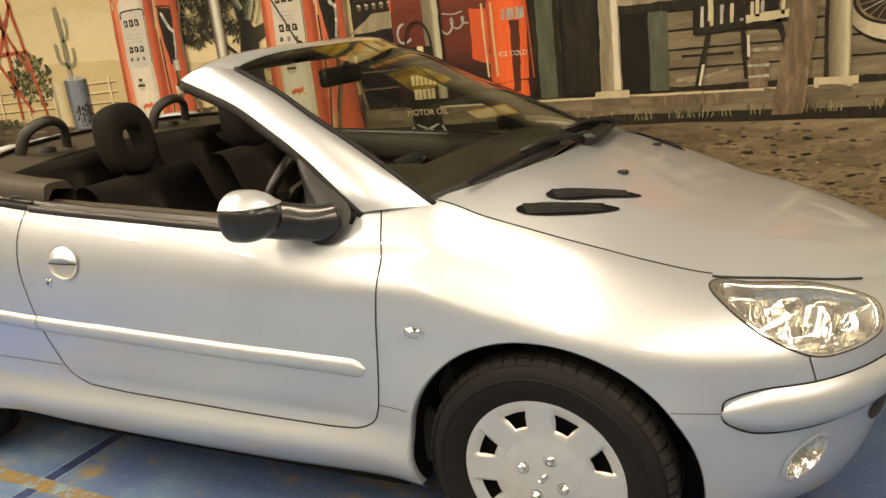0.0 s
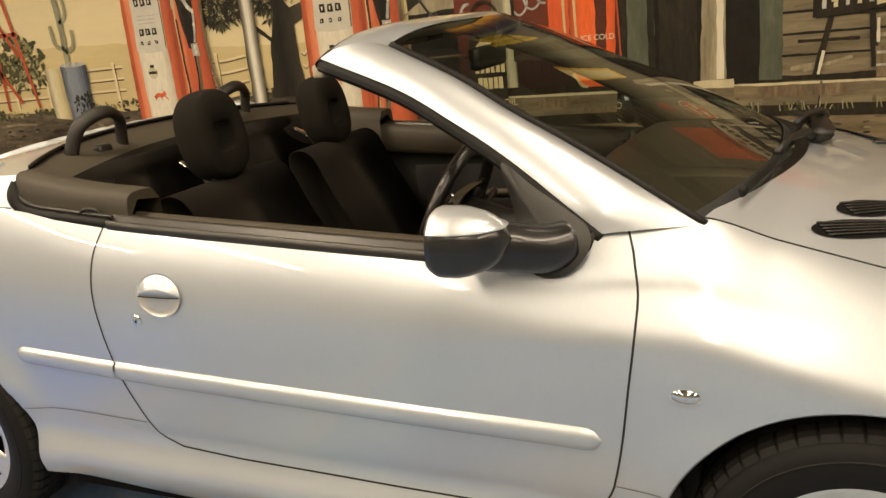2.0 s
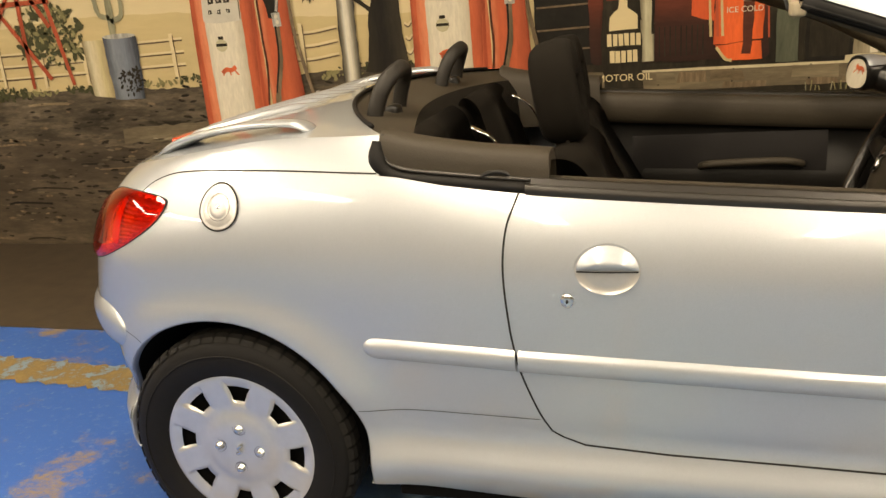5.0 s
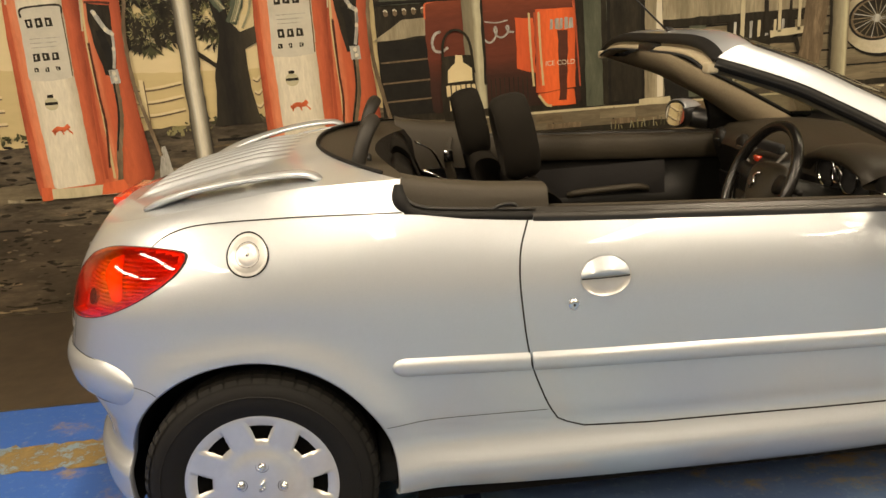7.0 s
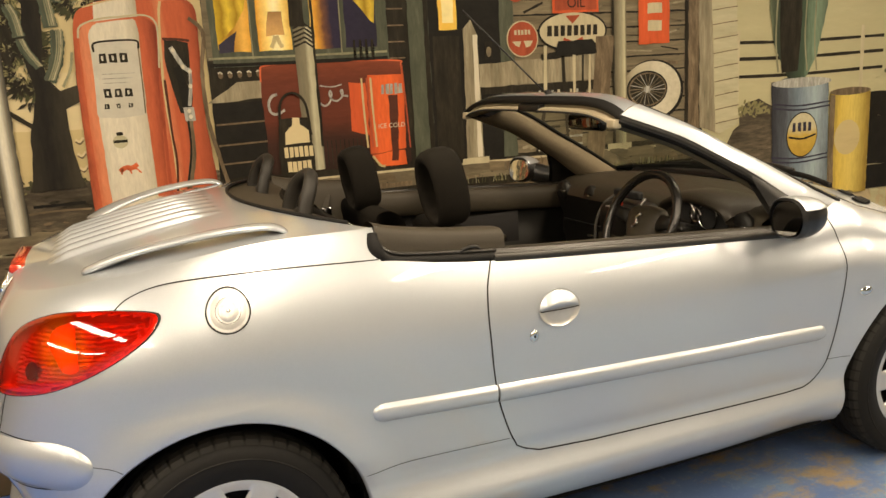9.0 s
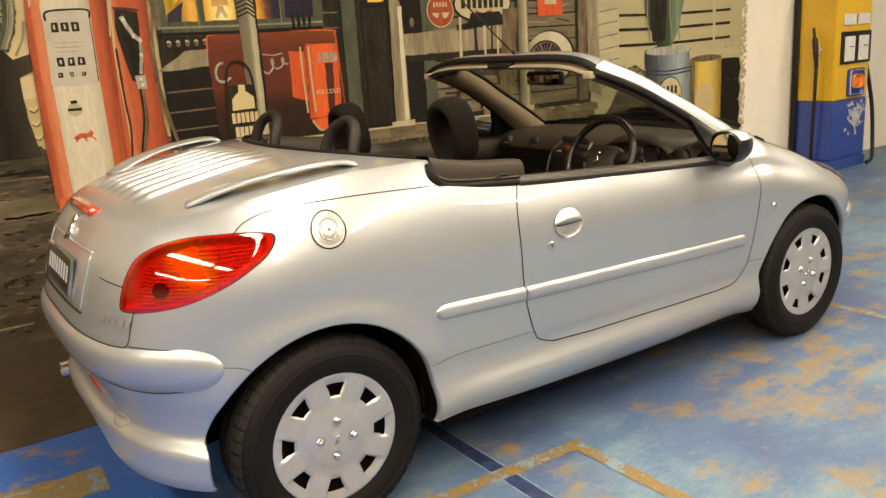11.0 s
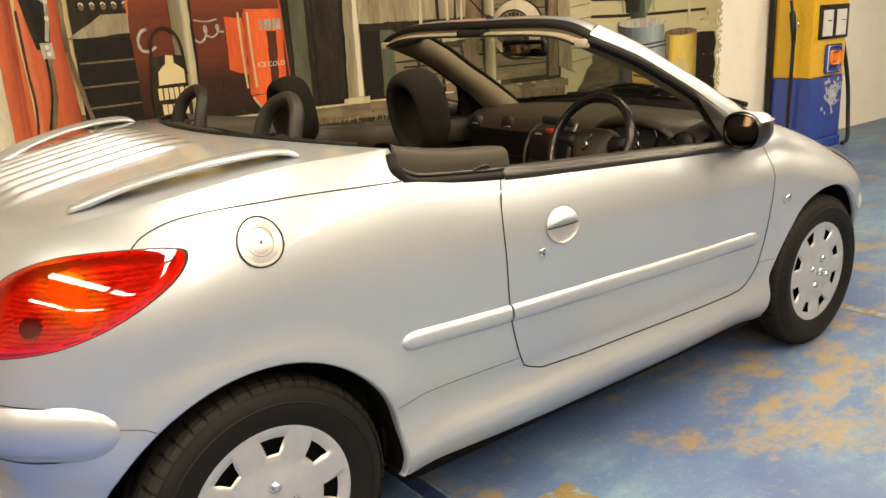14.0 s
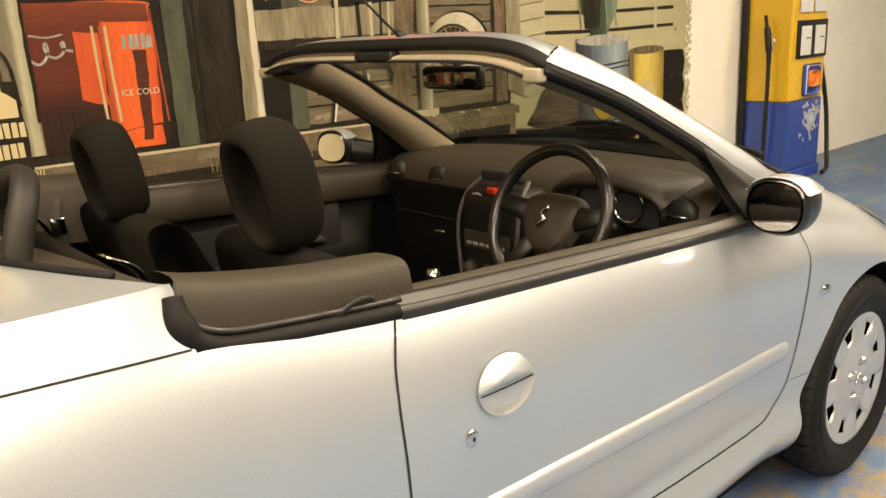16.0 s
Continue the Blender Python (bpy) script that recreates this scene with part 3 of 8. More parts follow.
# wheel arches: lip and liner
for cx in (WHEELBASE / 2, -WHEELBASE / 2):
    th = np.linspace(math.radians(-14), math.radians(194), 70)
    ex, ez = cx + ARCH_R * np.cos(th), ARCH_Z + ARCH_R * np.sin(th)
    ez = np.maximum(ez, low_height(ex))
    ey = np.array([skin(run_of(a, b), b)[1] for a, b in zip(ex, ez)])
    edge = np.stack([ex, ey, ez], 1)
    toward = np.stack([cx - ex, 0 * ex, ARCH_Z - ez], 1)
    toward /= np.linalg.norm(toward, axis=1, keepdims=True)
    lip = grid(np.stack([edge + (0, 0.001, 0), edge + toward * 0.004 + (0, 0.003, 0), edge + toward * 0.006 + (0, 0.022, 0)], 1))
    both("arch_lip", lip, SILVER, car, car)
    well = grid(np.stack([edge + toward * 0.002 + (0, 0.02, 0), np.stack([ex, 0 * ex - 0.45, ez], 1)], 1))
    back_disc = (np.vstack([[cx, -0.45, ARCH_Z], np.stack([ex, 0 * ex - 0.45, ez], 1)]), [(0, i, i + 1) for i in range(1, 70)])
    both("arch_liner", join(well, back_disc), LINER, car, car)

# wheels
HOLES = 8
# tread rubber coloured paler than the sidewall, for light falling from above
TREAD = plain("dusty_tread_rubber", (0.0105, 0.0095, 0.0078), 0.7, grain=90, relief=0.2, gloss=0.3)


def wheel_cover():
    """Silver cover: a dished disc with a ring of windows near its rim."""
    rings = [(0.0, 0.006), (0.03, 0.006), (0.075, 0.009), (0.092, 0.004), (0.112, -0.001), (0.130, 0.002), (0.164, 0.005), (0.196, 0.006), (0.207, 0.006), (0.213, 0.001), (0.217, -0.010)]
    per = 16
    n = HOLES * per
    off = math.pi / HOLES          # the windows line up with the bolts
    v, f = [], []
    for k, (r, y) in enumerate(rings):
        for i in range(n):
            a = 2 * math.pi * i / n - off
            if 5 <= k <= 7:      # windows narrow towards the hub
                j = i % per - 8
                a += 2 * math.pi / n * j * (-0.26, -0.05, 0.17)[k - 5] * max(0, 1 - max(0, abs(j) - 4) / 4)
            v.append((r * math.cos(a), -y, r * math.sin(a)))
    open_ = lambda k, i: 5 <= k <= 6 and 4 <= (i % per) <= 11
    for k in range(len(rings) - 1):
        for i in range(n):
            if not open_(k, i):
                f.append((k * n + i, k * n + (i + 1) % n, (k + 1) * n + (i + 1) % n, (k + 1) * n + i))
    # window walls that go back
    m = len(v)
    back = {}
    def b_(j):
        if j not in back:
            back[j] = len(v)
            r_, a_ = math.hypot(v[j][0], v[j][2]), math.atan2(v[j][2], v[j][0])
            mid_a = round(((a_ + off) / (2 * math.pi) * HOLES) - 0.5) + 0.5
            mid_a = mid_a * 2 * math.pi / HOLES - off
            r_, a_ = r_ + (0.004 if r_ < 0.15 else -0.022 if r_ > 0.18 else -0.006), a_ + (mid_a - a_) * 0.20
            v.append((r_ * math.cos(a_), 0.008 if r_ > 0.18 else 0.004, r_ * math.sin(a_)))
        return back[j]
    for k in (5, 6):
        for i in range(n):
            if open_(k, i):
                corners = [(k, i), (k, (i + 1) % n), (k + 1, (i + 1) % n), (k + 1, i)]
                sides = [(k - 1, i), (k, (i + 1) % n), (k + 1, i), (k, (i - 1) % n)]
                for c in range(4):
                    kk, ii = sides[c]
                    if not open_(kk, ii):
                        a, b = corners[c][0] * n + corners[c][1], corners[(c + 1) % 4][0] * n + corners[(c + 1) % 4][1]
                        f.append((a, b, b_(b), b_(a)))
    return v, f


def make_wheel():
    w = part("wheel", lathe([(0.02, 0.03), (0.12, 0.035), (0.18, 0.02), (0.188, 0.01), (0.188, 0.15), (0.02, 0.15)], 40), LINER, car, "wheel with a silver plastic cover")
    T = WHEEL_R
    tyre = lathe([(0.186, 0.0), (0.205, -0.006), (0.219, -0.014), (0.245, -0.021), (0.268, -0.020), (0.290, -0.012), (0.303, 0.001), (T, 0.014), (T + 0.0005, 0.05), (T - 0.005, 0.052), (T - 0.005, 0.058), (T + 0.001, 0.06),
                  (T + 0.001, 0.105), (T - 0.005, 0.107), (T - 0.005, 0.113), (T, 0.115), (T - 0.002, 0.15), (0.300, 0.163), (0.25, 0.172), (0.186, 0.16)], 96)
    part("tyre", tyre, RUBBER, w, "black rubber tyre")
    blocks = []
    for i in range(52):
        a = 2 * math.pi * i / 52
        c, s = math.cos(a), math.sin(a)
        bw = 0.0155
        pts = []
        for r, y in ((0.2985, -0.007), (0.309, 0.004), (T + 0.004, 0.017), (T + 0.004, 0.046)):
            for sg in (-1, 1):
                pts.append((r * c - sg * bw * s, y - 0.0015, r * s + sg * bw * c))
        blocks.append((pts, [(0, 1, 3, 2), (2, 3, 5, 4), (4, 5, 7, 6)]))
    part("tread", join(*blocks), TREAD, w, smooth=False)
    part("raised_ring", lathe([(0.2625, -0.0195), (0.264, -0.0225), (0.2665, -0.0225), (0.268, -0.0195)], 72), RUBBER, w)
    cover = part("wheel_cover", wheel_cover(), CAPSILVER, w, "silver eight-window wheel cover")
    for k in range(4):
        a = math.radians(90 * k)
        ball = lathe([(0.0, -0.019), (0.006, -0.0185), (0.010, -0.015), (0.0115, -0.008), (0.014, -0.006), (0.015, -0.004)], 18)
        o = part("wheel_bolt", move(ball, (0.058 * math.cos(a), 0, 0.058 * math.sin(a))), CHROME, w, "chrome bolt cap")
        part("bolt_ring", move(lathe([(0.0165, -0.0065), (0.0175, -0.0085), (0.0185, -0.0065)], 20), (0.058 * math.cos(a), 0, 0.058 * math.sin(a))), GAP, w)
    em = tube(curve([(-0.008, -0.010, -0.014), (0.004, -0.011, -0.006), (-0.004, -0.012, 0.004), (0.008, -0.011, 0.015)], 14), 0.0045, 8)
    part("emblem", em, CHROME, w)
    return w


wheel = make_wheel()
wheel.matrix_basis = pose(WHEELBASE / 2, -0.790, WHEEL_Z, 0, 23)
for m in (pose(-WHEELBASE / 2, -0.783, WHEEL_Z, 0, 6), pose(WHEELBASE / 2, 0.790, WHEEL_Z, 0, 0, 180), pose(-WHEELBASE / 2, 0.783, WHEEL_Z, 0, 0, 180)):
    copy_thing(wheel, m)

# bonnet
def edge_x(q, side_x, mid_x):
    return side_x + (mid_x - side_x) * (1 - np.abs(q) ** 2.2)


q_line = np.linspace(-1, 1, 81)
t_line = np.linspace(0, 1, 120)
s_b = np.array([np.interp(edge_x(q, 0.925, 1.125), run_to_x(s_line), s_line) for q in q_line])
bonnet_p = np.array([deck(s_b + (S_FRONT - s_b) * t, q_line) for t in t_line])
bonnet = part("bonnet", grid(bonnet_p), SILVER, car, "silver bonnet with two louvred vents")
lip_row = bonnet_p[0][5:-5]
under_lip = np.stack([lip_row + (0, 0, -0.0005), lip_row + (-0.01, 0, -0.012), lip_row + (-0.06, 0, -0.03)], 1)
part("cowl_panel", grid(under_lip), BLACK, car, "black plastic cowl below the windscreen")


def deck_at(x, y):
    s = np.interp(x, run_to_x(s_line), s_line)
    half = -skin(s, top_height(run_to_x(s)))[..., 1]
    return deck(s, np.clip(np.asarray(y) / half, -1, 1))


for sgn in (-1, 1):
    for k, (x0, y0, x1, y1) in enumerate(((1.125, -0.585, 1.355, -0.44), (1.172, -0.487, 1.385, -0.325))):
        th = np.linspace(0, 2 * np.pi, 40, endpoint=False)
        along, across = np.array([x1 - x0, y1 - y0]), np.array([-(y1 - y0), x1 - x0])
        L = np.linalg.norm(along)
        across /= L
        rr = np.stack([np.cos(th), np.sin(th)], 1)
        egg = 0.027 * (1 - 0.30 * rr[:, 0])
        xy = np.array([(x0 + x1) / 2, (y0 + y1) / 2]) + np.sign(rr[:, :1]) * np.abs(rr[:, :1]) ** 0.8 * along / 2 + (rr[:, 1] * egg)[:, None] * across
        q, f, w = ring_fill(xy, 5)
        top = deck_at(q[:, 0], q[:, 1] * 1.0)
        top[:, 2] += 0.0025
        top[:, 1] *= -sgn if sgn > 0 else 1
        vent = part("bonnet_vent", (top, f if sgn < 0 else [tuple(reversed(g)) for g in f]), LINER, bonnet, "black louvred bonnet vent")
        for j in range(5):
            fr = (j + 1) / 6 - 0.5
            pts = []
            for u in np.linspace(-0.42, 0.36, 12):
                c = np.array([(x0 + x1) / 2, (y0 + y1) / 2]) + along * u + across * (fr * 0.048 * (1 - 0.3 * u))
                d = deck_at(c[0], c[1])
                pts.append((d[0], d[1] if sgn < 0 else -d[1], d[2] + 0.005))
            part("louvre", tube(pts, 0.0026, 6), BLACK, vent)
for y in (-0.20, 0.26):
    d = deck_at(1.305, y)
    part("washer_jet", box((0.030, 0.018, 0.010), tuple(d + (0, 0, 0.005)), 0.004), BLACK, bonnet)

# boot lid top with its ribs
q_lid = np.linspace(-1, 1, 261)
s_l = np.interp(edge_x(q_lid, -0.78, -1.04), run_to_x(s_line), s_line)
lid_p = np.array([deck(s_l + (S_REAR - s_l) * t, q_lid) for t in t_line])
for k in range(-3, 4):
    yk = 0.085 * k
    fade = np.clip((lid_p[..., 0] + 1.58) / 0.05, 0, 1) * np.clip((-1.10 - lid_p[..., 0]) / 0.10, 0, 1)
    lid_p[..., 2] += 0.0150 * np.exp(-(((lid_p[..., 1] - yk) / 0.019) ** 4)) * fade
lid = part("boot_lid", grid(lid_p[:, ::-1]), SILVER, car, "silver ribbed boot lid with two raised rails")
for sgn in (-1, 1):
    pts = curve([(-1.475, 0.475, 1.034), (-1.37, 0.525, 1.072), (-1.235, 0.575, 1.100), (-1.11, 0.602, 1.113), (-1.025, 0.613, 1.112), (-0.982, 0.615, 1.094)], 40) * (1, sgn, 1)
    r = 0.019 * np.clip(np.minimum(np.linspace(0.75, 4, 40), np.linspace(8, 0, 40) + 0.5), 0.2, 1) * np.interp(np.linspace(0, 1, 40), (0, 0.12, 0.35, 1), (1.35, 1.25, 1.0, 1.0)) + 0.003
    part("boot_rail", tube(pts, r, 14, (1.6, 0.48)), SILVER, lid, "raised silver rail")

part("lid_seal", tube(lid_p[0][12:-12:4] + (0.006, 0, 0.003), 0.006, 6), RUBBER, lid, "black rubber seal along the lid")

# boot lid front edge: a black tonneau shelf behind the seats
def shelf_points():
    rows = []
    front = np.array([edge_x(q, -0.78, -1.04) for q in q_line])
    s_at = np.interp(front, run_to_x(s_line), s_line)
    back = deck(s_at, q_line)
    for k, (dx, dz) in enumerate(((-0.004, -0.006), (0.02, -0.010), (0.07, -0.022), (0.13, -0.045), (0.17, -0.09), (0.19, -0.30))):
        p = back.copy()
        p[:, 0] += dx * (0.4 + 0.6 * (1 - np.abs(q_line) ** 3)) + (0.10 if k > 1 else 0.0) * (1 - np.abs(q_line) ** 4) * (k / 5)
        p[:, 1] *= 0.985
        p[:, 2] += dz
        rows.append(p)
    return np.array(rows)


shelf_rows = shelf_points()
part("tonneau_shelf", grid(shelf_rows[:4]), TRIM, car, "dark grey plastic shelf behind the rear seats")
part("shelf_front", grid(shelf_rows[3:]), CLOTH, car, "black cloth behind the rear seats")

HOOP = plain("black_hoop_padding", (0.012, 0.010, 0.0075), 0.55, grain=220, relief=0.2, gloss=0.4)
# roll hoops behind the rear seats
for y in (-0.33, 0.33):
    pts = curve([(-0.90, y - 0.105, 1.05), (-0.885, y - 0.10, 1.12), (-0.86, y - 0.075, 1.18), (-0.838, y, 1.207), (-0.86, y + 0.075, 1.18), (-0.885, y + 0.10, 1.12), (-0.90, y + 0.105, 1.05)], 40)
    hoop = part("roll_hoop", tube(pts, 0.017, 12, (1.0, 1.3)), HOOP, car, "black padded roll hoop")
    part("hoop_fixing", box((0.04, 0.06, 0.05), (-0.875, y, 1.085), 0.012), BLACK, hoop)

# quarter trims beside the rear seats, with their seals
for side in (-1, 1):
    f_ = (lambda p: p) if side < 0 else flip
    xs = np.linspace(-0.776, -0.405, 26)
    top = spline(xs, (-0.776, -0.73, -0.55, -0.44, -0.405), (1.104, 1.090, 1.060, 1.050, 1.046))
    bot = spline(xs, (-0.776, -0.45, -0.40), (1.008, 0.978, 0.975))
    rows = []
    for k, (a, b) in enumerate(((0.0, 0.0), (0.5, 0.003), (0.8, 0.008), (0.93, 0.016), (1.0, 0.030), (1.0, 0.062), (0.95, 0.095), (0.5, 0.118), (-1.5, 0.125))):
        rows.append(np.stack([xs, -0.742 + b + 0 * xs, bot + (top - bot) * a], 1))
    quarter = part("quarter_trim", f_(grid(np.array(rows))), TRIM, car, "dark grey quarter trim panel")
    tip = np.array(rows)[:-1, -1]
    part("trim_end", f_((np.vstack([tip, tip.mean(0)]), [(i, i + 1, len(tip)) for i in range(len(tip) - 1)])), TRIM, quarter, smooth=False)
    seal = curve([(-0.781, -0.724, 1.080), (-0.784, -0.736, 1.052), (-0.772, -0.744, 1.024), (-0.742, -0.749, 1.008), (-0.69, -0.752, 0.999), (-0.55, -0.757, 0.986), (-0.452, -0.760, 0.978)], 50)
    part("opening_seal", f_(tube(seal, 0.0135 + 0.007 * np.exp(-(((np.arange(50) - 12) / 8.0) ** 2)), 10, (1, 1.0))), RUBBER, car, "black rubber seal of the rear side opening")
    part("seal_bead", f_(tube(seal + (0.010, 0.004, 0.017), 0.0055, 6)), SEAL, car)
    part("belt_hook", f_(tube(curve([(-0.56, -0.752, 0.995), (-0.53, -0.755, 1.012), (-0.495, -0.752, 1.01), (-0.485, -0.75, 0.99)], 12), 0.005, 8)), BLACK, quarter)
    # belt seal along the door top
    bx = np.linspace(-0.452, 0.69, 60)
    bz = top_height(bx) - 0.004
    by = skin(bx, bz)[:, 1]
    sec = [(-0.003, -0.006), (-0.006, 0.004), (-0.002, 0.016), (0.003, 0.017), (0.006, 0.011), (0.014, 0.012), (0.020, 0.024), (0.034, 0.027), (0.048, 0.020), (0.055, -0.01)]
    part("belt_seal", f_(grid(np.array([np.stack([bx, by + a, bz + b], 1) for a, b in sec]))), SEAL, doors[side], "black rubber belt seal along the door top")
    # inner door card with armrest and pull
    cx_, cz_ = np.linspace(-0.43, 0.70, 50), np.linspace(0, 1, 18)
    card = []
    for v in cz_:
        zc = 0.30 + (np.interp(cx_, bx, bz) + 0.012 - 0.30) * v
        yc = -0.69 + 0.03 * np.exp(-(((v - 0.55) / 0.10) ** 2)) * np.clip((cx_ + 0.35) / 0.1, 0, 1) * np.clip((0.55 - cx_) / 0.1, 0, 1) - 0.012 * np.exp(-(((v - 0.78) / 0.09) ** 2)) * np.clip((0.5 - cx_) / 0.1, 0, 1)
        card.append(np.stack([cx_, yc, zc], 1))
    dc = part("door_card", f_(grid(np.array(card))), BLACK, doors[side], "black moulded inner door panel")
    roll = [np.stack([cx_, 0 * cx_ + yy_, np.interp(cx_, bx, bz) + zz_], 1) for yy_, zz_ in ((-0.70, 0.012), (-0.685, 0.020), (-0.665, 0.014), (-0.652, -0.010), (-0.652, -0.075), (-0.668, -0.090))]
    part("card_top", f_(grid(np.array(roll))), TRIM, dc, "brown-grey padded door top")
    part("card_cloth", f_(grid(np.array([np.stack([cx_[6:36], 0 * cx_[6:36] - 0.672 + 0.006 * b, 0.66 + 0.16 * v + 0 * cx_[6:36]], 1) for v, b in ((0, 0), (0.06, 1), (0.94, 1), (1, 0))]))), GREYCLOTH, dc)
    part("door_pull", f_(tube(curve([(-0.05, -0.668, 0.70), (0.0, -0.635, 0.715), (0.22, -0.632, 0.72), (0.30, -0.665, 0.70)], 20), 0.014, 8)), TRIM, dc)
    part("latch_cup", f_(box((0.13, 0.03, 0.05), (0.50, -0.675, 0.86), 0.012)), TRIM, dc)

# windscreen, header and pillars
PILLAR_CLOTH = plain("grey_brown_pillar_trim", (0.18, 0.147, 0.098), 0.85, grain=150, relief=0.15, gloss=0.2)
PIL_OUT = [(0.100, -0.576, 1.320), (0.30, -0.604, 1.242), (0.43, -0.632, 1.173), (0.56, -0.664, 1.096), (0.69, -0.701, 1.004), (0.755, -0.712, 0.955)]
PIL_IN = [(0.236, -0.500, 1.333), (0.40, -0.530, 1.257), (0.535, -0.560, 1.180), (0.66, -0.590, 1.115), (0.785, -0.622, 1.046), (0.935, -0.668, 0.962)]
po, pi_ = curve(PIL_OUT, 40), curve(PIL_IN, 40)
nrm = np.cross(np.gradient(po, axis=0), pi_ - po)
nrm /= np.linalg.norm(nrm, axis=1, keepdims=True)
if nrm[20, 1] > 0:
    nrm = -nrm
sect = []
for u in np.linspace(0, 1, 9):
    sect.append(po + (pi_ - po) * u + nrm * (0.024 - 0.019 * np.clip((np.arange(40)[:, None] - 32) / 7, 0, 1) ** 1.5) * (1 - abs(2 * u - 1) ** 2.2))
pil_skin, pil_inside = grid(np.array(sect)), grid(np.array([pi_ - nrm * 0.002, pi_ - nrm * 0.03 + (0, 0.01, 0), (pi_ + po) / 2 - nrm * 0.055 + (0, 0.025, 0), po - nrm * 0.035 + (0, 0.03, -0.01), po - nrm * 0.006 + (0.0, 0.018, -0.016)]))
for side in (-1, 1):
    f_ = (lambda p: p) if side < 0 else flip
    pil = part("windscreen_pillar", f_(pil_skin), SILVER, car, "silver windscreen pillar")
    part("pillar_trim", f_(pil_inside), PILLAR_CLOTH, pil, "beige-grey inner pillar trim")
    part("pillar_seal", f_(tube(po + nrm * -0.004 + (-0.004, 0.008, -0.012), 0.017, 8, (1, 1))), RUBBER, pil, "black rubber window seal")
    part("seal_lip", f_(tube(po[:-2] + nrm[:-2] * 0.003 + (-0.008, 0.0, -0.020), 0.005, 6)), SEAL, pil)
    part("glass_edge", f_(tube(pi_ + nrm * 0.002 + (0.006, 0.006, 0.0), 0.008, 6)), RUBBER, pil)
    sail = [(0.60, -0.752, 0.925), (0.578, -0.705, 1.0), (0.545, -0.668, 1.09), (0.62, -0.695, 1.045), (0.70, -0.718, 0.997), (0.735, -0.735, 0.970), (0.738, -0.758, 0.935), (0.70, -0.779, 0.893), (0.64, -0.782, 0.890)]
    sp = curve(sail + sail[:1], 48)[:-1]
    q, f, w = ring_fill(sp, 4)
    part("mirror_sail", f_((q + np.stack([0 * w, -0.016 * (1 - w ** 3), 0 * w], 1), f)), BLACK, pil, "black triangular mirror base")
    part("sail_inside", f_((q + (0, 0.03, 0), [tuple(reversed(g)) for g in f])), BLACK, pil)

qs = np.linspace(-1, 1, 61)
hx_f, hx_r = 0.236 + 0.035 * (1 - qs ** 2), 0.098 + 0.012 * (1 - qs ** 2)
hz_f, hz_r = 1.333 + 0.036 * (1 - np.abs(qs) ** 4.0), 1.316 + 0.049 * (1 - np.abs(qs) ** 6.0)
hy_f, hy_r = qs * 0.500, qs * 0.580
head_f, head_r = np.stack([hx_f, hy_f, hz_f], 1), np.stack([hx_r, hy_r, hz_r], 1)
rows = [head_f + (head_r - head_f) * u + np.array([0, 0, 0.018]) * (1 - abs(2 * u - 1) ** 2.4) for u in np.linspace(0, 0.86, 9)]
header = part("header_rail", grid(np.array(rows)), SILVER, car, "windscreen header rail")
rows = [head_f + (head_r - head_f) * u + np.array([0, 0, 0.018]) * (1 - abs(2 * u - 1) ** 2.4) + (0, 0, 0.0005) for u in np.linspace(0.86, 1.0, 4)]
rows += [head_r + (-0.009, 0, -0.003), head_r + (-0.012, 0, -0.010), head_r + (-0.006, 0, -0.018), head_r + (0.004, 0, -0.020)]
part("header_seal", grid(np.array(rows)), RUBBER, header, "black rubber roof seal")
rows = [head_r + (0.002, 0, -0.018), head_r + (0.008, 0, -0.032), head_r + (0.05, 0, -0.030), head_f + (-0.02, 0, -0.018), head_f + (-0.004, 0, -0.004)]
part("header_lining", grid(np.array(rows) * (1, 0.985, 1)), BEIGE, header, "beige header lining")
for a, b in ((-0.93, -0.12), (0.12, 0.93)):
    u = np.linspace(a, b, 24)
    line = np.stack([0.105 + 0.012 * (1 - u ** 2), u * 0.575, 1.316 + 0.049 * (1 - np.abs(u) ** 6.0) - 0.038], 1)
    visor = part("sun_visor", tube(line, 0.013, 8, (2.4, 0.8)), BEIGE, header, "beige folded sun visor")
    part("visor_edge", tube(line + (-0.034, 0, -0.004), 0.004, 6), GAP, visor)
for y in (-0.555, 0.555):
    part("roof_latch", box((0.03, 0.045, 0.03), (0.088, y, 1.292), 0.006), BEIGE, header)
part("roof_catch", box((0.05, 0.16, 0.028), (0.11, 0.0, 1.333), 0.008), BLACK, header)
part("aerial", tube([(0.151, -0.036, 1.38), (0.08, -0.003, 1.464), (-0.02, 0.043, 1.582), (-0.12, 0.089, 1.70)], 0.0035, 6), BLACK, header, "thin black roof aerial")
part("aerial_base", tube([(0.165, -0.045, 1.370), (0.155, -0.038, 1.385), (0.143, -0.032, 1.392)], [0.016, 0.011, 0.006], 8), BLACK, header)

base_x, base_z, base_y = edge_x(qs, 0.938, 1.095), 0.962 + 0.030 * (1 - np.abs(qs) ** 2.2), qs * 0.668
low = np.stack([base_x, base_y, base_z], 1)
glass_rows = []
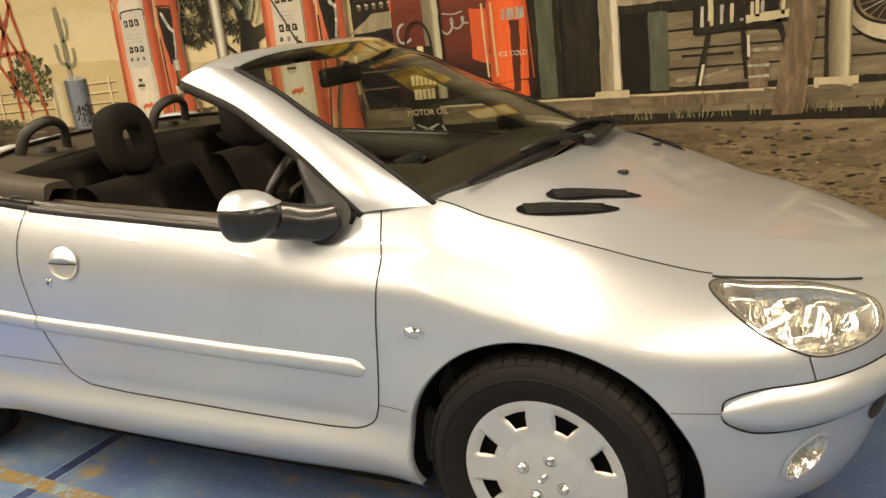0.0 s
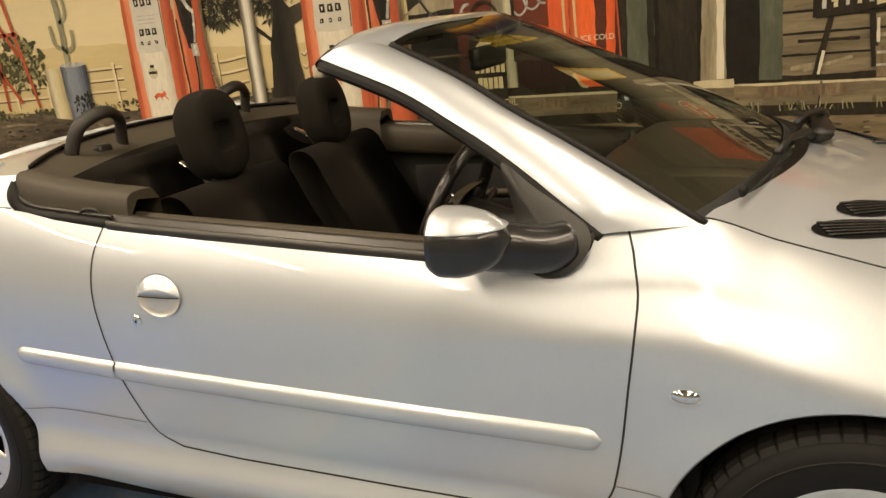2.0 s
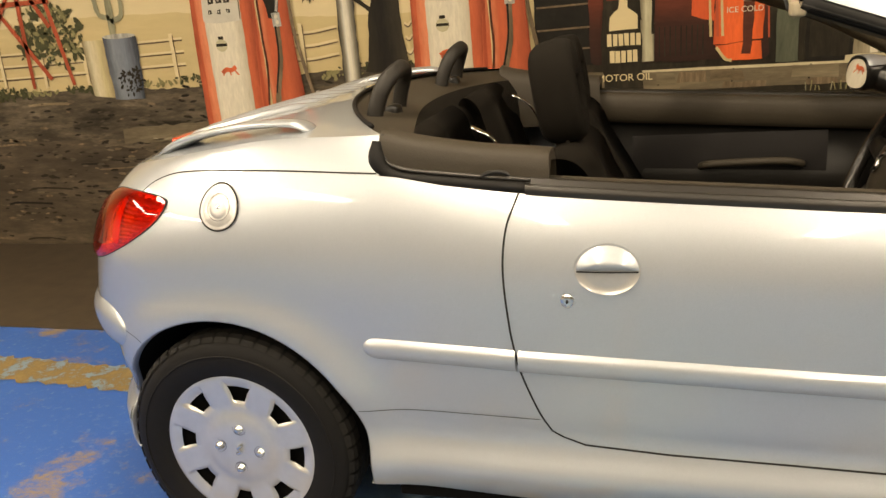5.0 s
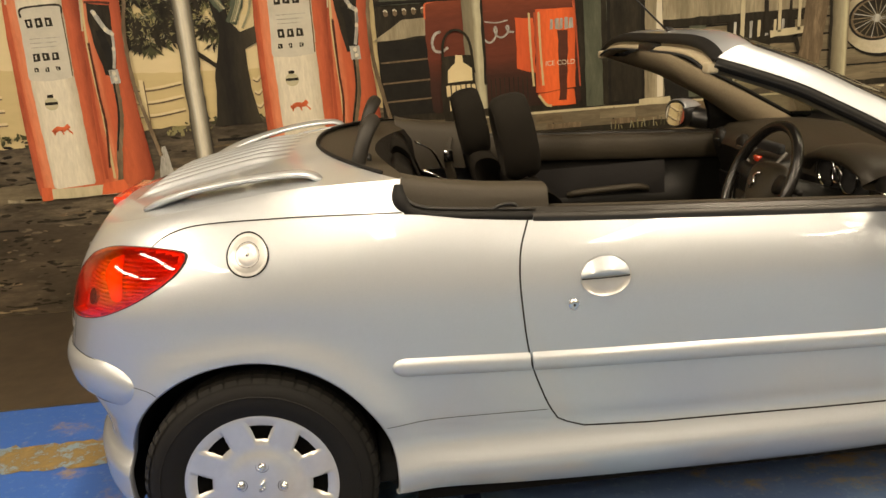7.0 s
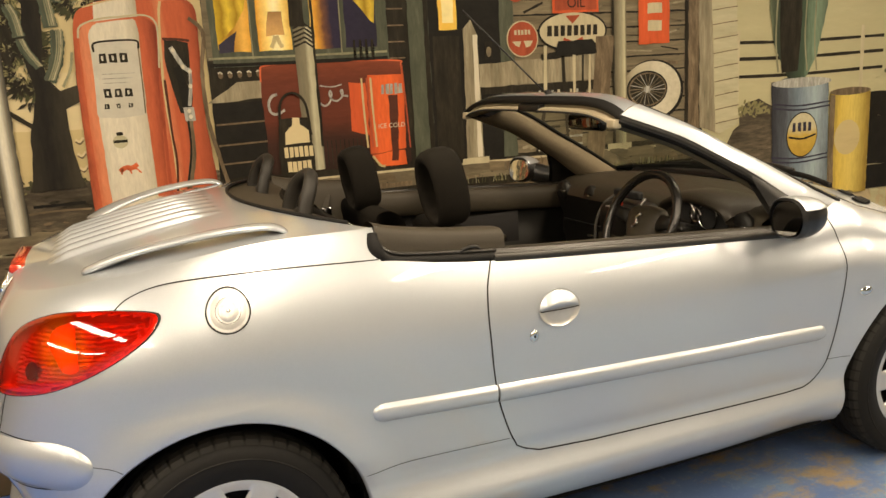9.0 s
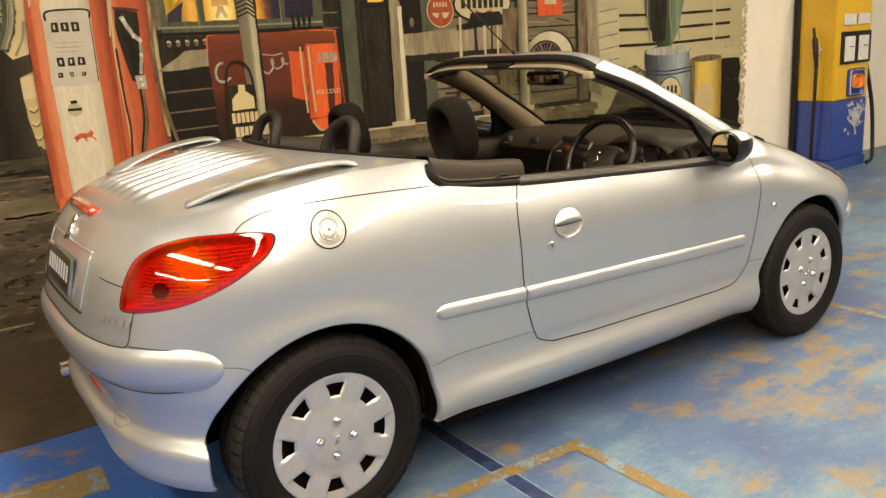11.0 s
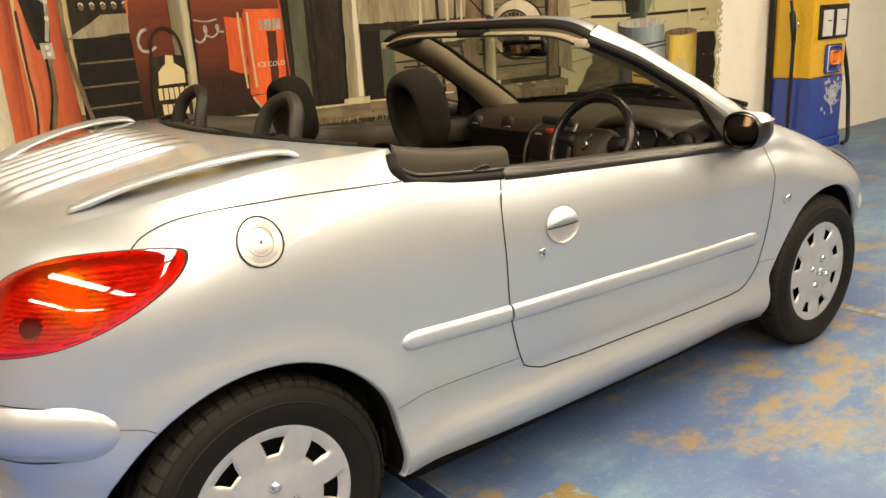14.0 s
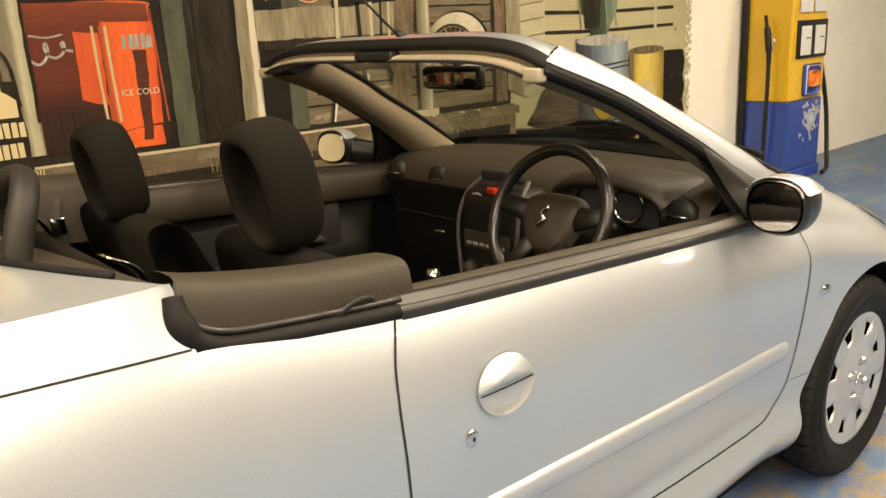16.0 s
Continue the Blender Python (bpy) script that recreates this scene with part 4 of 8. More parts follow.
for u in np.linspace(0, 1, 24):
    side_in = np.array([np.interp(u, np.linspace(0, 1, 40), pi_[::-1][:, k]) for k in range(3)])
    straight = low + (head_f - low) * u
    y_scale = -side_in[1] / (0.668 + (0.5 - 0.668) * u)
    p = straight * (1, y_scale, 1)
    lift = side_in - np.array([0.938 + (0.236 - 0.938) * u, 0, 0.962 + (1.333 - 0.962) * u])
    p[:, 0] += lift[0]
    p[:, 2] += lift[2] + 0.012 * np.sin(np.pi * u) * (1 - qs ** 2)
    glass_rows.append(p)
gp = np.array(glass_rows)
gn = np.cross(np.gradient(gp, axis=0), np.gradient(gp, axis=1))
gn /= -np.linalg.norm(gn, axis=-1, keepdims=True)
screen = part("windscreen", grid((gp + gn * 0.002)[:, ::-1]), WINDSCREEN, car, "clear raked windscreen")
screen.visible_shadow = False
part("screen_band", grid(np.array([gp[0] + gn[0] * 0.001, gp[1] * 0.75 + gp[0] * 0.25 + gn[0] * 0.0062])), GAP, screen)

# wipers
for k, pts in enumerate((
        [(1.085, -0.10, 1.018), (1.07, -0.25, 1.022), (1.045, -0.42, 1.017), (1.0, -0.575, 1.002)],
        [(1.125, 0.20, 1.022), (1.105, 0.05, 1.032), (1.085, -0.14, 1.034), (1.06, -0.33, 1.030)])):
    wp = part("wiper_blade", tube(curve(pts, 24), 0.009, 8, (0.8, 1.2)), RUBBER, car, "black windscreen wiper")
    a, b = np.array(pts[0]), np.array(pts[-1])
    mid = curve(pts, 24)[12]
    part("wiper_arm", tube([a + (0.045, 0.10, -0.012), a + (0.03, 0.0, 0.016), (mid + a) / 2 + (0.008, 0, 0.022), mid + (0, 0, 0.014)], [0.013, 0.011, 0.008, 0.007], 8), BLACK, wp)
part("cowl_cover", tube(curve([(1.085, 0.46, 0.998), (1.13, 0.30, 1.006), (1.155, 0.12, 1.012), (1.15, -0.02, 1.010)], 20), [0.012] * 6 + [0.024] * 14, 8, (1.3, 0.7)), BLACK, car, "black plastic wiper cover")

# door mirrors; the passenger's one is turned in towards the driver
def turned_in(piece):
    v, f = pieces_of(flip(piece))
    t_ = Matrix.Translation((0.54, 0.893, 0)) @ pose(0, 0, 0, 0, 0, 24) @ Matrix.Translation((-0.54, -0.893, 0))
    return [tuple(t_ @ Vector(p)) for p in v], f


for side in (-1, 1):
    f_ = (lambda p: p) if side < 0 else turned_in
    c = np.array([0.535, -0.880, 0.985])
    prof = spline(np.linspace(0, 1, 22), (0, 0.1, 0.3, 0.6, 0.85, 1.0), (0.90, 1.0, 1.0, 0.86, 0.55, 0.0))
    xs = np.linspace(-0.055, 0.095, 22)
    th = np.linspace(0, 2 * np.pi, 36, endpoint=False)
    def shell(k, grow=0.0):
        r = prof[k]
        ry, rz = (0.069 + grow) * r, (0.063 + grow) * r
        yy, zz = np.sign(np.cos(th)) * np.abs(np.cos(th)) ** 0.8 * ry, np.sign(np.sin(th)) * np.abs(np.sin(th)) ** 0.85 * rz
        return np.stack([c[0] + xs[k] + 0.20 * (c[1] - (c[1] + yy)) * 0.3 - 0.02 * (yy < 0) * 0, c[1] + yy, c[2] + zz + 0.01 * (1 - r)], 1)
    rings = np.array([shell(k) for k in range(22)])
    v, f = grid(rings, True)
    housing = part("door_mirror", f_((v, f)), GLOSSY, doors[side], "door mirror with a silver cap over a black housing")
    up = (th > 0.16) & (th < np.pi - 0.16)
    cols = np.nonzero(up)[0]
    capr = np.array([shell(k, 0.004)[cols] for k in range(1, 21)])
    capr[:, :, 2] = np.maximum(capr[:, :, 2], c[2] + 0.033)
    part("mirror_cap", f_(grid(capr)), SILVER, housing, "silver mirror cap")
    ring = shell(0) * 1.0
    ringc = ring.mean(0)
    q, f, w = ring_fill(np.c_[ring[:, 1:]], 4)
    face = np.stack([np.full(len(q), ring[:, 0].min() + 0.006), (q[:, 0] - ringc[1]) * 0.93 + ringc[1], (q[:, 1] - ringc[2]) * 0.9 + ringc[2]], 1)
    face[:, 0] += (face[:, 2] - ringc[2]) * 0.13
    part("mirror_face", f_((face, f)), MIRROR, housing, "mirror glass")
    part("mirror_foot", (flip if side > 0 else f_)(tube(curve([(0.550, -0.862, 0.975), (0.61, -0.815, 0.957), (0.66, -0.78, 0.944), (0.69, -0.742, 0.942)], 16), [0.052] * 5 + [0.050] * 11, 16, (0.80, 0.95))), GLOSSY, housing)

# rear lamps
def two_tone_lens():
    """A clear red lens whose middle is moulded in amber."""
    m = glass("clear_red_lens", (0.84, 0.085, 0.022))
    t = m.node_tree
    c, far, fall = t.nodes.new("ShaderNodeTexCoord"), t.nodes.new("ShaderNodeVectorMath"), t.nodes.new("ShaderNodeMapRange")
    spread = t.nodes.new("ShaderNodeMapping")
    spread.inputs["Scale"].default_value = (1.0, 0.0, 0.8)
    t.links.new(c.outputs["Object"], spread.inputs[0])
    mid = skin(-1.478, 0.905)
    far.operation, far.inputs[1].default_value = "DISTANCE", (mid[0], 0, 0.905 * 0.8)
    t.links.new(spread.outputs[0], far.inputs[0])
    t.links.new(far.outputs["Value"], fall.inputs[0])
    fall.inputs["From Min"].default_value, fall.inputs["From Max"].default_value, fall.inputs["To Min"].default_value, fall.inputs["To Max"].default_value = 0.030, 0.068, 1.0, 0.0
    clear = [n for n in t.nodes if n.type == "BSDF_TRANSPARENT"][0]
    t.links.new(mix(t, fall.outputs[0], (0.84, 0.085, 0.022), (0.95, 0.44, 0.05)), clear.inputs[0])
    return m


RED_SHELL = two_tone_lens()
LAMP_SILVER = plain("lamp_reflector", (0.60, 0.57, 0.50), 0.28, 0.35, grain=60, vary=0.2, relief=0.02)


def lamp_inside(rings=26, n=120):
    """The bowl behind the lens: fine flutes, two round cups and a raised bulb block."""
    q, f, w = ring_fill(loop(TAIL_OUT, n), rings)
    P_, N_ = skin(q[:, 0], q[:, 1]), skin_normal(q[:, 0], q[:, 1])
    depth = 0.002 - 0.026 * np.clip((0.97 - w) / 0.10, 0, 1)
    flat = np.clip((0.86 - w) / 0.08, 0, 1)
    depth = depth + flat * 0.0022 * np.sign(np.sin(q[:, 1] * 2 * np.pi / 0.0105))
    for s0, z0, r0, d0 in ((-1.592, 0.842, 0.030, 0.016), (-1.545, 0.915, 0.040, 0.012), (-1.40, 0.905, 0.046, 0.010)):
        depth = depth - d0 * flat * np.clip(1 - (np.hypot(q[:, 0] - s0, q[:, 1] - z0) / r0) ** 2, 0, 1)
    for s0 in (-1.385, -1.275):
        depth = depth + 0.006 * flat * np.exp(-(((q[:, 0] - s0) / 0.006) ** 2)) * (1 + np.sign(np.sin(q[:, 1] * 2 * np.pi / 0.008))) / 2
    return P_ + N_ * depth[:, None], f


shell = pad(TAIL_OUT, 0.012, 8, 2.6, 96, 0.002)
tl = part("tail_lamp", lamp_inside(), LAMP_SILVER, car, "red wrap-round tail lamp with an amber section", smooth=False)
tl2 = part("tail_lamp", flip(lamp_inside()), LAMP_SILVER, car, "red wrap-round tail lamp with an amber section", smooth=False)
part("lens", shell, RED_SHELL, tl, "clear red lens")
part("lens", flip(shell), RED_SHELL, tl2, "clear red lens")
lo_ = loop(TAIL_OUT, 120)
for par, fl in ((tl, False), (tl2, True)):
    edge = [skin(lo_[:, 0], lo_[:, 1]) + skin_normal(lo_[:, 0], lo_[:, 1]) * 0.002]
    cen = lo_.mean(0)
    big = cen + (lo_ - cen) * 1.025
    rows = np.array([edge[0], skin(big[:, 0], big[:, 1]) + skin_normal(big[:, 0], big[:, 1]) * 0.0012]).transpose(1, 0, 2)
    pc = grid(rows[np.r_[0:120, 0]])
    part("lamp_gap", flip(pc) if fl else pc, GAP, par)
DEEPRED = plain("dark_red_lens", (0.07, 0.045, 0.012), 0.2, relief=0, coat=1.0, grain=90)


def lens_patch(outline, off):
    q, f, w = ring_fill(loop(outline, 40), 5)
    return skin(q[:, 0], q[:, 1]) + skin_normal(q[:, 0], q[:, 1]) * off, f


th = np.linspace(0, 2 * np.pi, 10, endpoint=False)
spots = [(DEEPRED, [(-1.592 + 0.029 * math.cos(a), 0.842 + 0.022 * math.sin(a)) for a in th], -0.018),
         (AMBER, [(-1.505, 0.952), (-1.47, 0.955), (-1.44, 0.90), (-1.425, 0.85), (-1.47, 0.845), (-1.51, 0.88), (-1.545, 0.91), (-1.54, 0.94)], -0.020)]
for mat, ol, off in spots:
    pc = lens_patch(ol, off)
    part("lamp_section", pc, mat, tl)
    part("lamp_section", flip(pc), mat, tl2)

# brake lamp, number plate, emblem, badge
def tail_at(y, z, off=0.0):
    """A point of the tail at y (right is negative) and z."""
    ss = np.linspace(S_REAR, -1.3, 500)
    s = np.interp(abs(y), -skin(ss, z)[:, 1], ss)
    p, n = skin(s, z), skin_normal(s, z)
    p = p + n * off
    return np.array([p[0], y, p[2]])


def tail_patch(y0, y1, z0, z1, off, nu=14, nv=4, lift=0.0):
    u, v = np.linspace(0, 1, nu), np.linspace(0, 1, nv)
    pts = np.array([[tail_at(y0 + (y1 - y0) * a, z0 + (z1 - z0) * b, off - lift * (b in (0, 1) or a in (0, 1))) for b in v] for a in u])
    return grid(pts)


part("brake_lamp", box((0.045, 0.32, 0.028), (-1.670, 0, 1.000), 0.010, 3, turn=pose(0, 0, 0, 0, 12, 0)), REDLENS, lid, "small red high-level brake lamp")
PLATE = plain("number_plate_black", (0.02, 0.02, 0.02), 0.4, relief=0)
PLATE_INK = plain("number_plate_silver", (0.62, 0.62, 0.6), 0.4, relief=0)
recess = part("plate_recess", tail_patch(0.30, -0.30, 0.735, 0.905, 0.004, 20, 6, 0.004), SILVER, boot_r, "silver plate panel on the boot")
for z in (0.735, 0.907):
    pts = [tail_at(y, z, 0.003) for y in np.linspace(0.31, -0.31, 20)]
    part("recess_edge", tube(pts, 0.004, 6), GAP if z < 0.8 else SILVER, recess)
for y in (0.305, -0.305):
    part("recess_edge", tube([tail_at(y, z, 0.003) for z in np.linspace(0.735, 0.905, 8)], 0.003, 6), SILVER, recess)
px_ = float(tail_at(0.19, 0.815)[0]) - 0.012
tilt = pose(0, 0, 0, 0, 14, 0)
number_plate = part("number_plate", box((0.008, 0.372, 0.106), (px_, 0, 0.818), 0.003, turn=tilt), PLATE, car, "black number plate")
part("plate_frame", join(*[box(sz, (px_ - 0.001, 0, 0.818), turn=tilt @ Matrix.Translation(o)) for sz, o in (((0.010, 0.39, 0.007), (0, 0, 0.055)), ((0.010, 0.39, 0.007), (0, 0, -0.055)), ((0.010, 0.007, 0.11), (0, 0.192, 0)), ((0.010, 0.007, 0.11), (0, -0.192, 0)))]), CHROME, number_plate, smooth=False)
for k in range(8):
    part("plate_bar", box((0.004, 0.019, 0.052), (px_ - 0.004, 0, 0.818), 0.001, turn=tilt @ Matrix.Translation((0, -0.147 + 0.042 * k, 0.004))), PLATE_INK, number_plate, smooth=False)
em = join(tube([tail_at(y, z, 0.006) for y, z in ((0.016, 0.905), (-0.012, 0.922), (0.010, 0.944), (0.002, 0.972))], 0.009, 8),
          tube([tail_at(y, z, 0.006) for y, z in ((-0.022, 0.908), (-0.026, 0.930), (0.0, 0.95), (-0.022, 0.972))], 0.007, 8))
part("emblem", em, CHROME, lid, "chrome figure emblem")
for k in range(5):
    s0 = -1.805 + 0.026 * k + (0.012 if k > 2 else 0)
    part("badge_bar", grid(np.stack([on_skin([(s0, 0.737), (s0 + 0.005, 0.757)], 0.004), on_skin([(s0 + 0.016, 0.737), (s0 + 0.021, 0.757)], 0.004)])), CAPSILVER, boot_r, smooth=False)
part("fog_reflector", pad([(-1.995 + 0.035 * math.cos(a), 0.45 + 0.032 * math.sin(a)) for a in th], 0.006), REDLENS, rear_bumper, "red bumper reflector")
hook = pad([(-1.86 + 0.045 * math.cos(a), 0.392 + 0.018 * math.sin(a)) for a in th], 0.005)
part("tow_eye_cover", hook, CAPSILVER, rear_bumper)
pipe = lathe([(0.0, 0.05), (0.024, 0.05), (0.026, 0.0), (0.030, 0.0), (0.031, 0.16)], 24)
pv = [(-1.79 + b, 0.40 + a, 0.33 + c_) for a, b, c_ in pipe[0]]
part("exhaust_tip", (pv, pipe[1]), CHROME, car, "chrome exhaust tip")

# headlamps: a chrome reflector with two cups behind a clear lens
BRIGHT = plain("bright_reflector", (0.70, 0.68, 0.62), 0.20, 0.9, grain=60, vary=0.12, relief=0.02)
CUPS = ((1.605, 0.706, 0.036), (1.705, 0.668, 0.050), (1.815, 0.646, 0.042))
for fl in (False, True):
    f_ = flip if fl else (lambda p: p)
    bumper = front_bumper_l if fl else front_bumper
    o0 = loop(HEAD, 108)
    q, f, w = ring_fill(o0, 22)
    P_, N_ = skin(q[:, 0], q[:, 1]), skin_normal(q[:, 0], q[:, 1])
    depth = 0.0022 - 0.030 * np.clip((0.88 - w) / 0.08, 0, 1)
    flutes = 0.0008 * np.sin(q[:, 0] * 150) * np.clip((0.74 - w) / 0.1, 0, 1)
    for s0, z0, r0 in CUPS:
        rr = np.hypot((q[:, 0] - s0), q[:, 1] - z0) / r0
        depth = depth - 0.030 * np.clip(1 - rr ** 2, 0, 1) * np.clip((0.84 - w) / 0.10, 0, 1) + 0.005 * np.exp(-(((rr - 1.05) / 0.10) ** 2)) * (w < 0.8)
    lamp = part("headlamp", f_((P_ + N_ * (depth + flutes)[:, None], f)), BRIGHT, car, "clear-lens headlamp with chrome reflectors")
    lens_out = P_ + N_ * (0.0035 + 0.012 * (1 - w ** 2.5))[:, None]
    lens = part("lens", f_((lens_out, f)), LENS, lamp, "clear lamp lens")
    lens.visible_shadow = False
    pp, nn = skin(o0[:, 0], o0[:, 1]), skin_normal(o0[:, 0], o0[:, 1])
    part("lens_gap", f_(tube((pp + nn * 0.001)[np.r_[0:108, 0]], 0.0021, 6)), GAP, lamp)
    top_s = np.linspace(1.475, 1.86, 40)
    part("shut_line", f_(tube(skin(top_s, top_height(run_to_x(top_s)) - 0.002) + (0.001, 0, 0.001), 0.0036, 6)), GAP, lamp)
    for s0, z0, r0 in CUPS:
        c0, n0 = skin(s0, z0), skin_normal(s0, z0)
        part("bulb", f_(tube([c0 - n0 * 0.055, c0 - n0 * 0.035, c0 - n0 * 0.018], [0.012, 0.010, 0.006], 12)), CHROME, lamp, "bulb in its chrome cup")
    q, f, w = ring_fill(loop(FOG, 60), 14)
    P_, N_ = skin(q[:, 0], q[:, 1]), skin_normal(q[:, 0], q[:, 1])
    depth = 0.004 - 0.045 * np.sqrt(np.clip((0.90 - w) / 0.90, 0, 1)) + 0.002 * np.sign(np.sin(q[:, 0] * 260)) * (w < 0.8)
    fog = part("fog_lamp", f_((P_ + N_ * depth[:, None], f)), BRIGHT, bumper, "round fog lamp", smooth=False)
    part("fog_lens", f_((P_ + N_ * (0.001 - 0.02 * np.clip((0.88 - w) / 0.1, 0, 1))[:, None], f)), LENS, fog).visible_shadow = False
    go = loop(FOG, 48)
    gb_ = go.mean(0) + (go - go.mean(0)) * 1.12
    rows = np.array([skin(go[:, 0], go[:, 1]) + skin_normal(go[:, 0], go[:, 1]) * 0.004, skin(gb_[:, 0], gb_[:, 1]) + skin_normal(gb_[:, 0], gb_[:, 1]) * 0.0012]).transpose(1, 0, 2)
    part("fog_ring", f_(grid(rows[np.r_[0:48, 0]])), SILVER, fog)
    part("grille_slot", f_(pad([(1.93, 0.385), (1.96, 0.415), (2.05, 0.425), (2.15, 0.427), (2.25, 0.427), (2.25, 0.335), (2.15, 0.335), (2.04, 0.34), (1.96, 0.355)], 0.0, 4, 2.2, 60, 0.003)), GAP, bumper, "black lower air intake")

# floor pan, inner tub
pan = box((2.75, 1.30, 0.10), (0.1, 0, 0.235), 0.03)
part("floor_pan", pan, UNDER, car)
part("boot_well", box((0.75, 0.86, 0.45), (-1.28, 0, 0.50), 0.05), LINER, car)
part("engine_bay", box((0.75, 0.86, 0.36), (1.32, 0, 0.48), 0.05), LINER, car)
part("bulkhead", box((0.05, 1.30, 0.62), (0.90, 0, 0.56), 0.01), UNDER, car)
part("sill_gap_filler", box((1.75, 0.03, 0.16), (0.02, -0.70, 0.33), 0.01), UNDER, car)
part("sill_gap_filler", box((1.75, 0.03, 0.16), (0.02, 0.70, 0.33), 0.01), UNDER, car)
for y in (-0.745, 0.745):
    part("sill_flange", box((1.62, 0.012, 0.034), (0.0, y, 0.208), 0.003), LINER, car)
part("floor_carpet", box((1.75, 1.34, 0.02), (0.0, 0, 0.30), 0.005), CLOTH, car)
part("rear_bulkhead", box((0.04, 1.30, 0.70), (-0.86, 0, 0.70), 0.01), CLOTH, car)

# ---- inside the car ----
def slope_box(profile, y0, y1, r=0.03, n=7):
    """A padded form: a closed outline in the x-z plane drawn across from y0 to y1 with rounded sides."""
    o = loop(profile, 56)
    c = o.mean(0)
    rows = []
    for k in range(n):
        a = math.pi / 2 * k / (n - 1)
        rows.append((y0 + r * (1 - math.sin(a)), 1 - (r / 0.30) * (1 - math.cos(math.pi / 2 - a))))
    rows = rows + [(y1 - (y - y0), k) for y, k in reversed(rows)]
    p = []
    for y, k in rows:
        q = c + (o - c) * k
        p.append(np.stack([q[:, 0], np.full(len(q), y), q[:, 1]], 1))
    v, f = grid(np.array(p), True)
    f = [tuple(g) for g in f]
    m = len(o)
    f += [tuple(range(m)), tuple(range(len(v) - 1, len(v) - m - 1, -1))]
    return v, f


def seat(y, back_by=0.0, down=0.0):
    back = part("seat_back", slope_box([(-0.20, 0.45), (-0.12, 0.50), (-0.20, 0.70), (-0.30, 0.88), (-0.345, 0.975), (-0.40, 1.005), (-0.445, 0.975), (-0.42, 0.84), (-0.34, 0.62), (-0.28, 0.46)], y - 0.24, y + 0.24, 0.12), CLOTH, car, "black cloth front seat")
    part("seat_base", slope_box([(-0.25, 0.36), (-0.25, 0.50), (0.0, 0.535), (0.22, 0.565), (0.30, 0.53), (0.28, 0.42), (0.10, 0.36)], y - 0.245, y + 0.245, 0.07), CLOTH, back)
    # head restraint: a thick pad whose hole is wide behind and narrow in front
    th = np.linspace(0, 2 * np.pi, 44, endpoint=False)
    ax = np.array([-0.16, 0, 1.0])
    ax /= np.linalg.norm(ax)
    cen = np.array([-0.425, y, 1.125 if y < 0 else 1.108])
    fwd = np.cross(ax, (0, 1, 0)) * -1
    round_box = lambda hw, hh, up=0.0, p=0.72: np.outer(np.sign(np.cos(th)) * np.abs(np.cos(th)) ** p * hw, (0, 1, 0)) + np.outer(np.sign(np.sin(th)) * np.abs(np.sin(th)) ** p * hh + up, ax)
    outer, front_hole, rear_hole = round_box(0.101, 0.128, 0.0, 0.80), round_box(0.044, 0.040, -0.008, 0.55), round_box(0.064, 0.092, -0.004, 0.85)
    section = [(front_hole, 0.040), (front_hole * 1.10, 0.050), (front_hole * 0.55 + outer * 0.45, 0.055), (outer * 0.90, 0.050), (outer * 0.975, 0.036), (outer, 0.012), (outer * 0.995, -0.014),
               (outer * 0.96, -0.036), (outer * 0.88, -0.050), (outer * 0.35 + rear_hole * 0.65, -0.056), (rear_hole, -0.046), (rear_hole * 0.8 + front_hole * 0.2, -0.020), (rear_hole * 0.35 + front_hole * 0.65, 0.015)]
    rings = np.array([cen + edge_ + fwd * k for edge_, k in section]).transpose(1, 0, 2)
    n_ = len(section)
    v, f = grid(rings, True)
    f = [tuple(g) for g in f]
    last = (len(th) - 1) * n_
    f += [(last + i, i, (i + 1) % n_, last + (i + 1) % n_) for i in range(n_)]
    hr = part("head_restraint", (v, f), CLOTH, back, "black cloth head restraint with a hole through it")
    for dy in (-0.05, 0.05):
        part("restraint_post", tube([(-0.40, y + dy, 0.98), (-0.405, y + dy, 1.02), (-0.412, y + dy, 1.06)], 0.006, 8), CHROME, hr)
    back.location = (-back_by, 0, -down)
    return back


seat(-0.355)
seat(0.355, 0.06, 0.015)
for y in (-0.33, 0.33):
    rear = part("rear_seat", slope_box([(-0.60, 0.55), (-0.60, 0.64), (-0.71, 0.95), (-0.745, 1.045), (-0.80, 1.045), (-0.81, 0.80), (-0.72, 0.56)], y - 0.25, y + 0.25, 0.08), CLOTH, car, "black cloth rear seat")
    part("rear_seat_base", slope_box([(-0.66, 0.42), (-0.66, 0.56), (-0.36, 0.60), (-0.28, 0.56), (-0.30, 0.42)], y - 0.28, y + 0.28, 0.05), CLOTH, rear)
    part("belt_guide", tube(curve([(-0.70, y + 0.14, 1.02), (-0.64, y + 0.15, 0.98), (-0.60, y + 0.16, 0.90)], 14), 0.010, 8, (2.0, 0.5)), CHROME, rear)

# dashboard
dq = np.linspace(-1, 1, 41)
DULL = plain("dull_silver_plastic", (0.11, 0.105, 0.095), 0.45, 0.2, relief=0)
sec = [(0.99, 0.950), (0.92, 0.966), (0.78, 0.968), (0.66, 0.955), (0.60, 0.925), (0.585, 0.89), (0.60, 0.84), (0.625, 0.78), (0.62, 0.70), (0.66, 0.58), (0.70, 0.45)]
rows = []
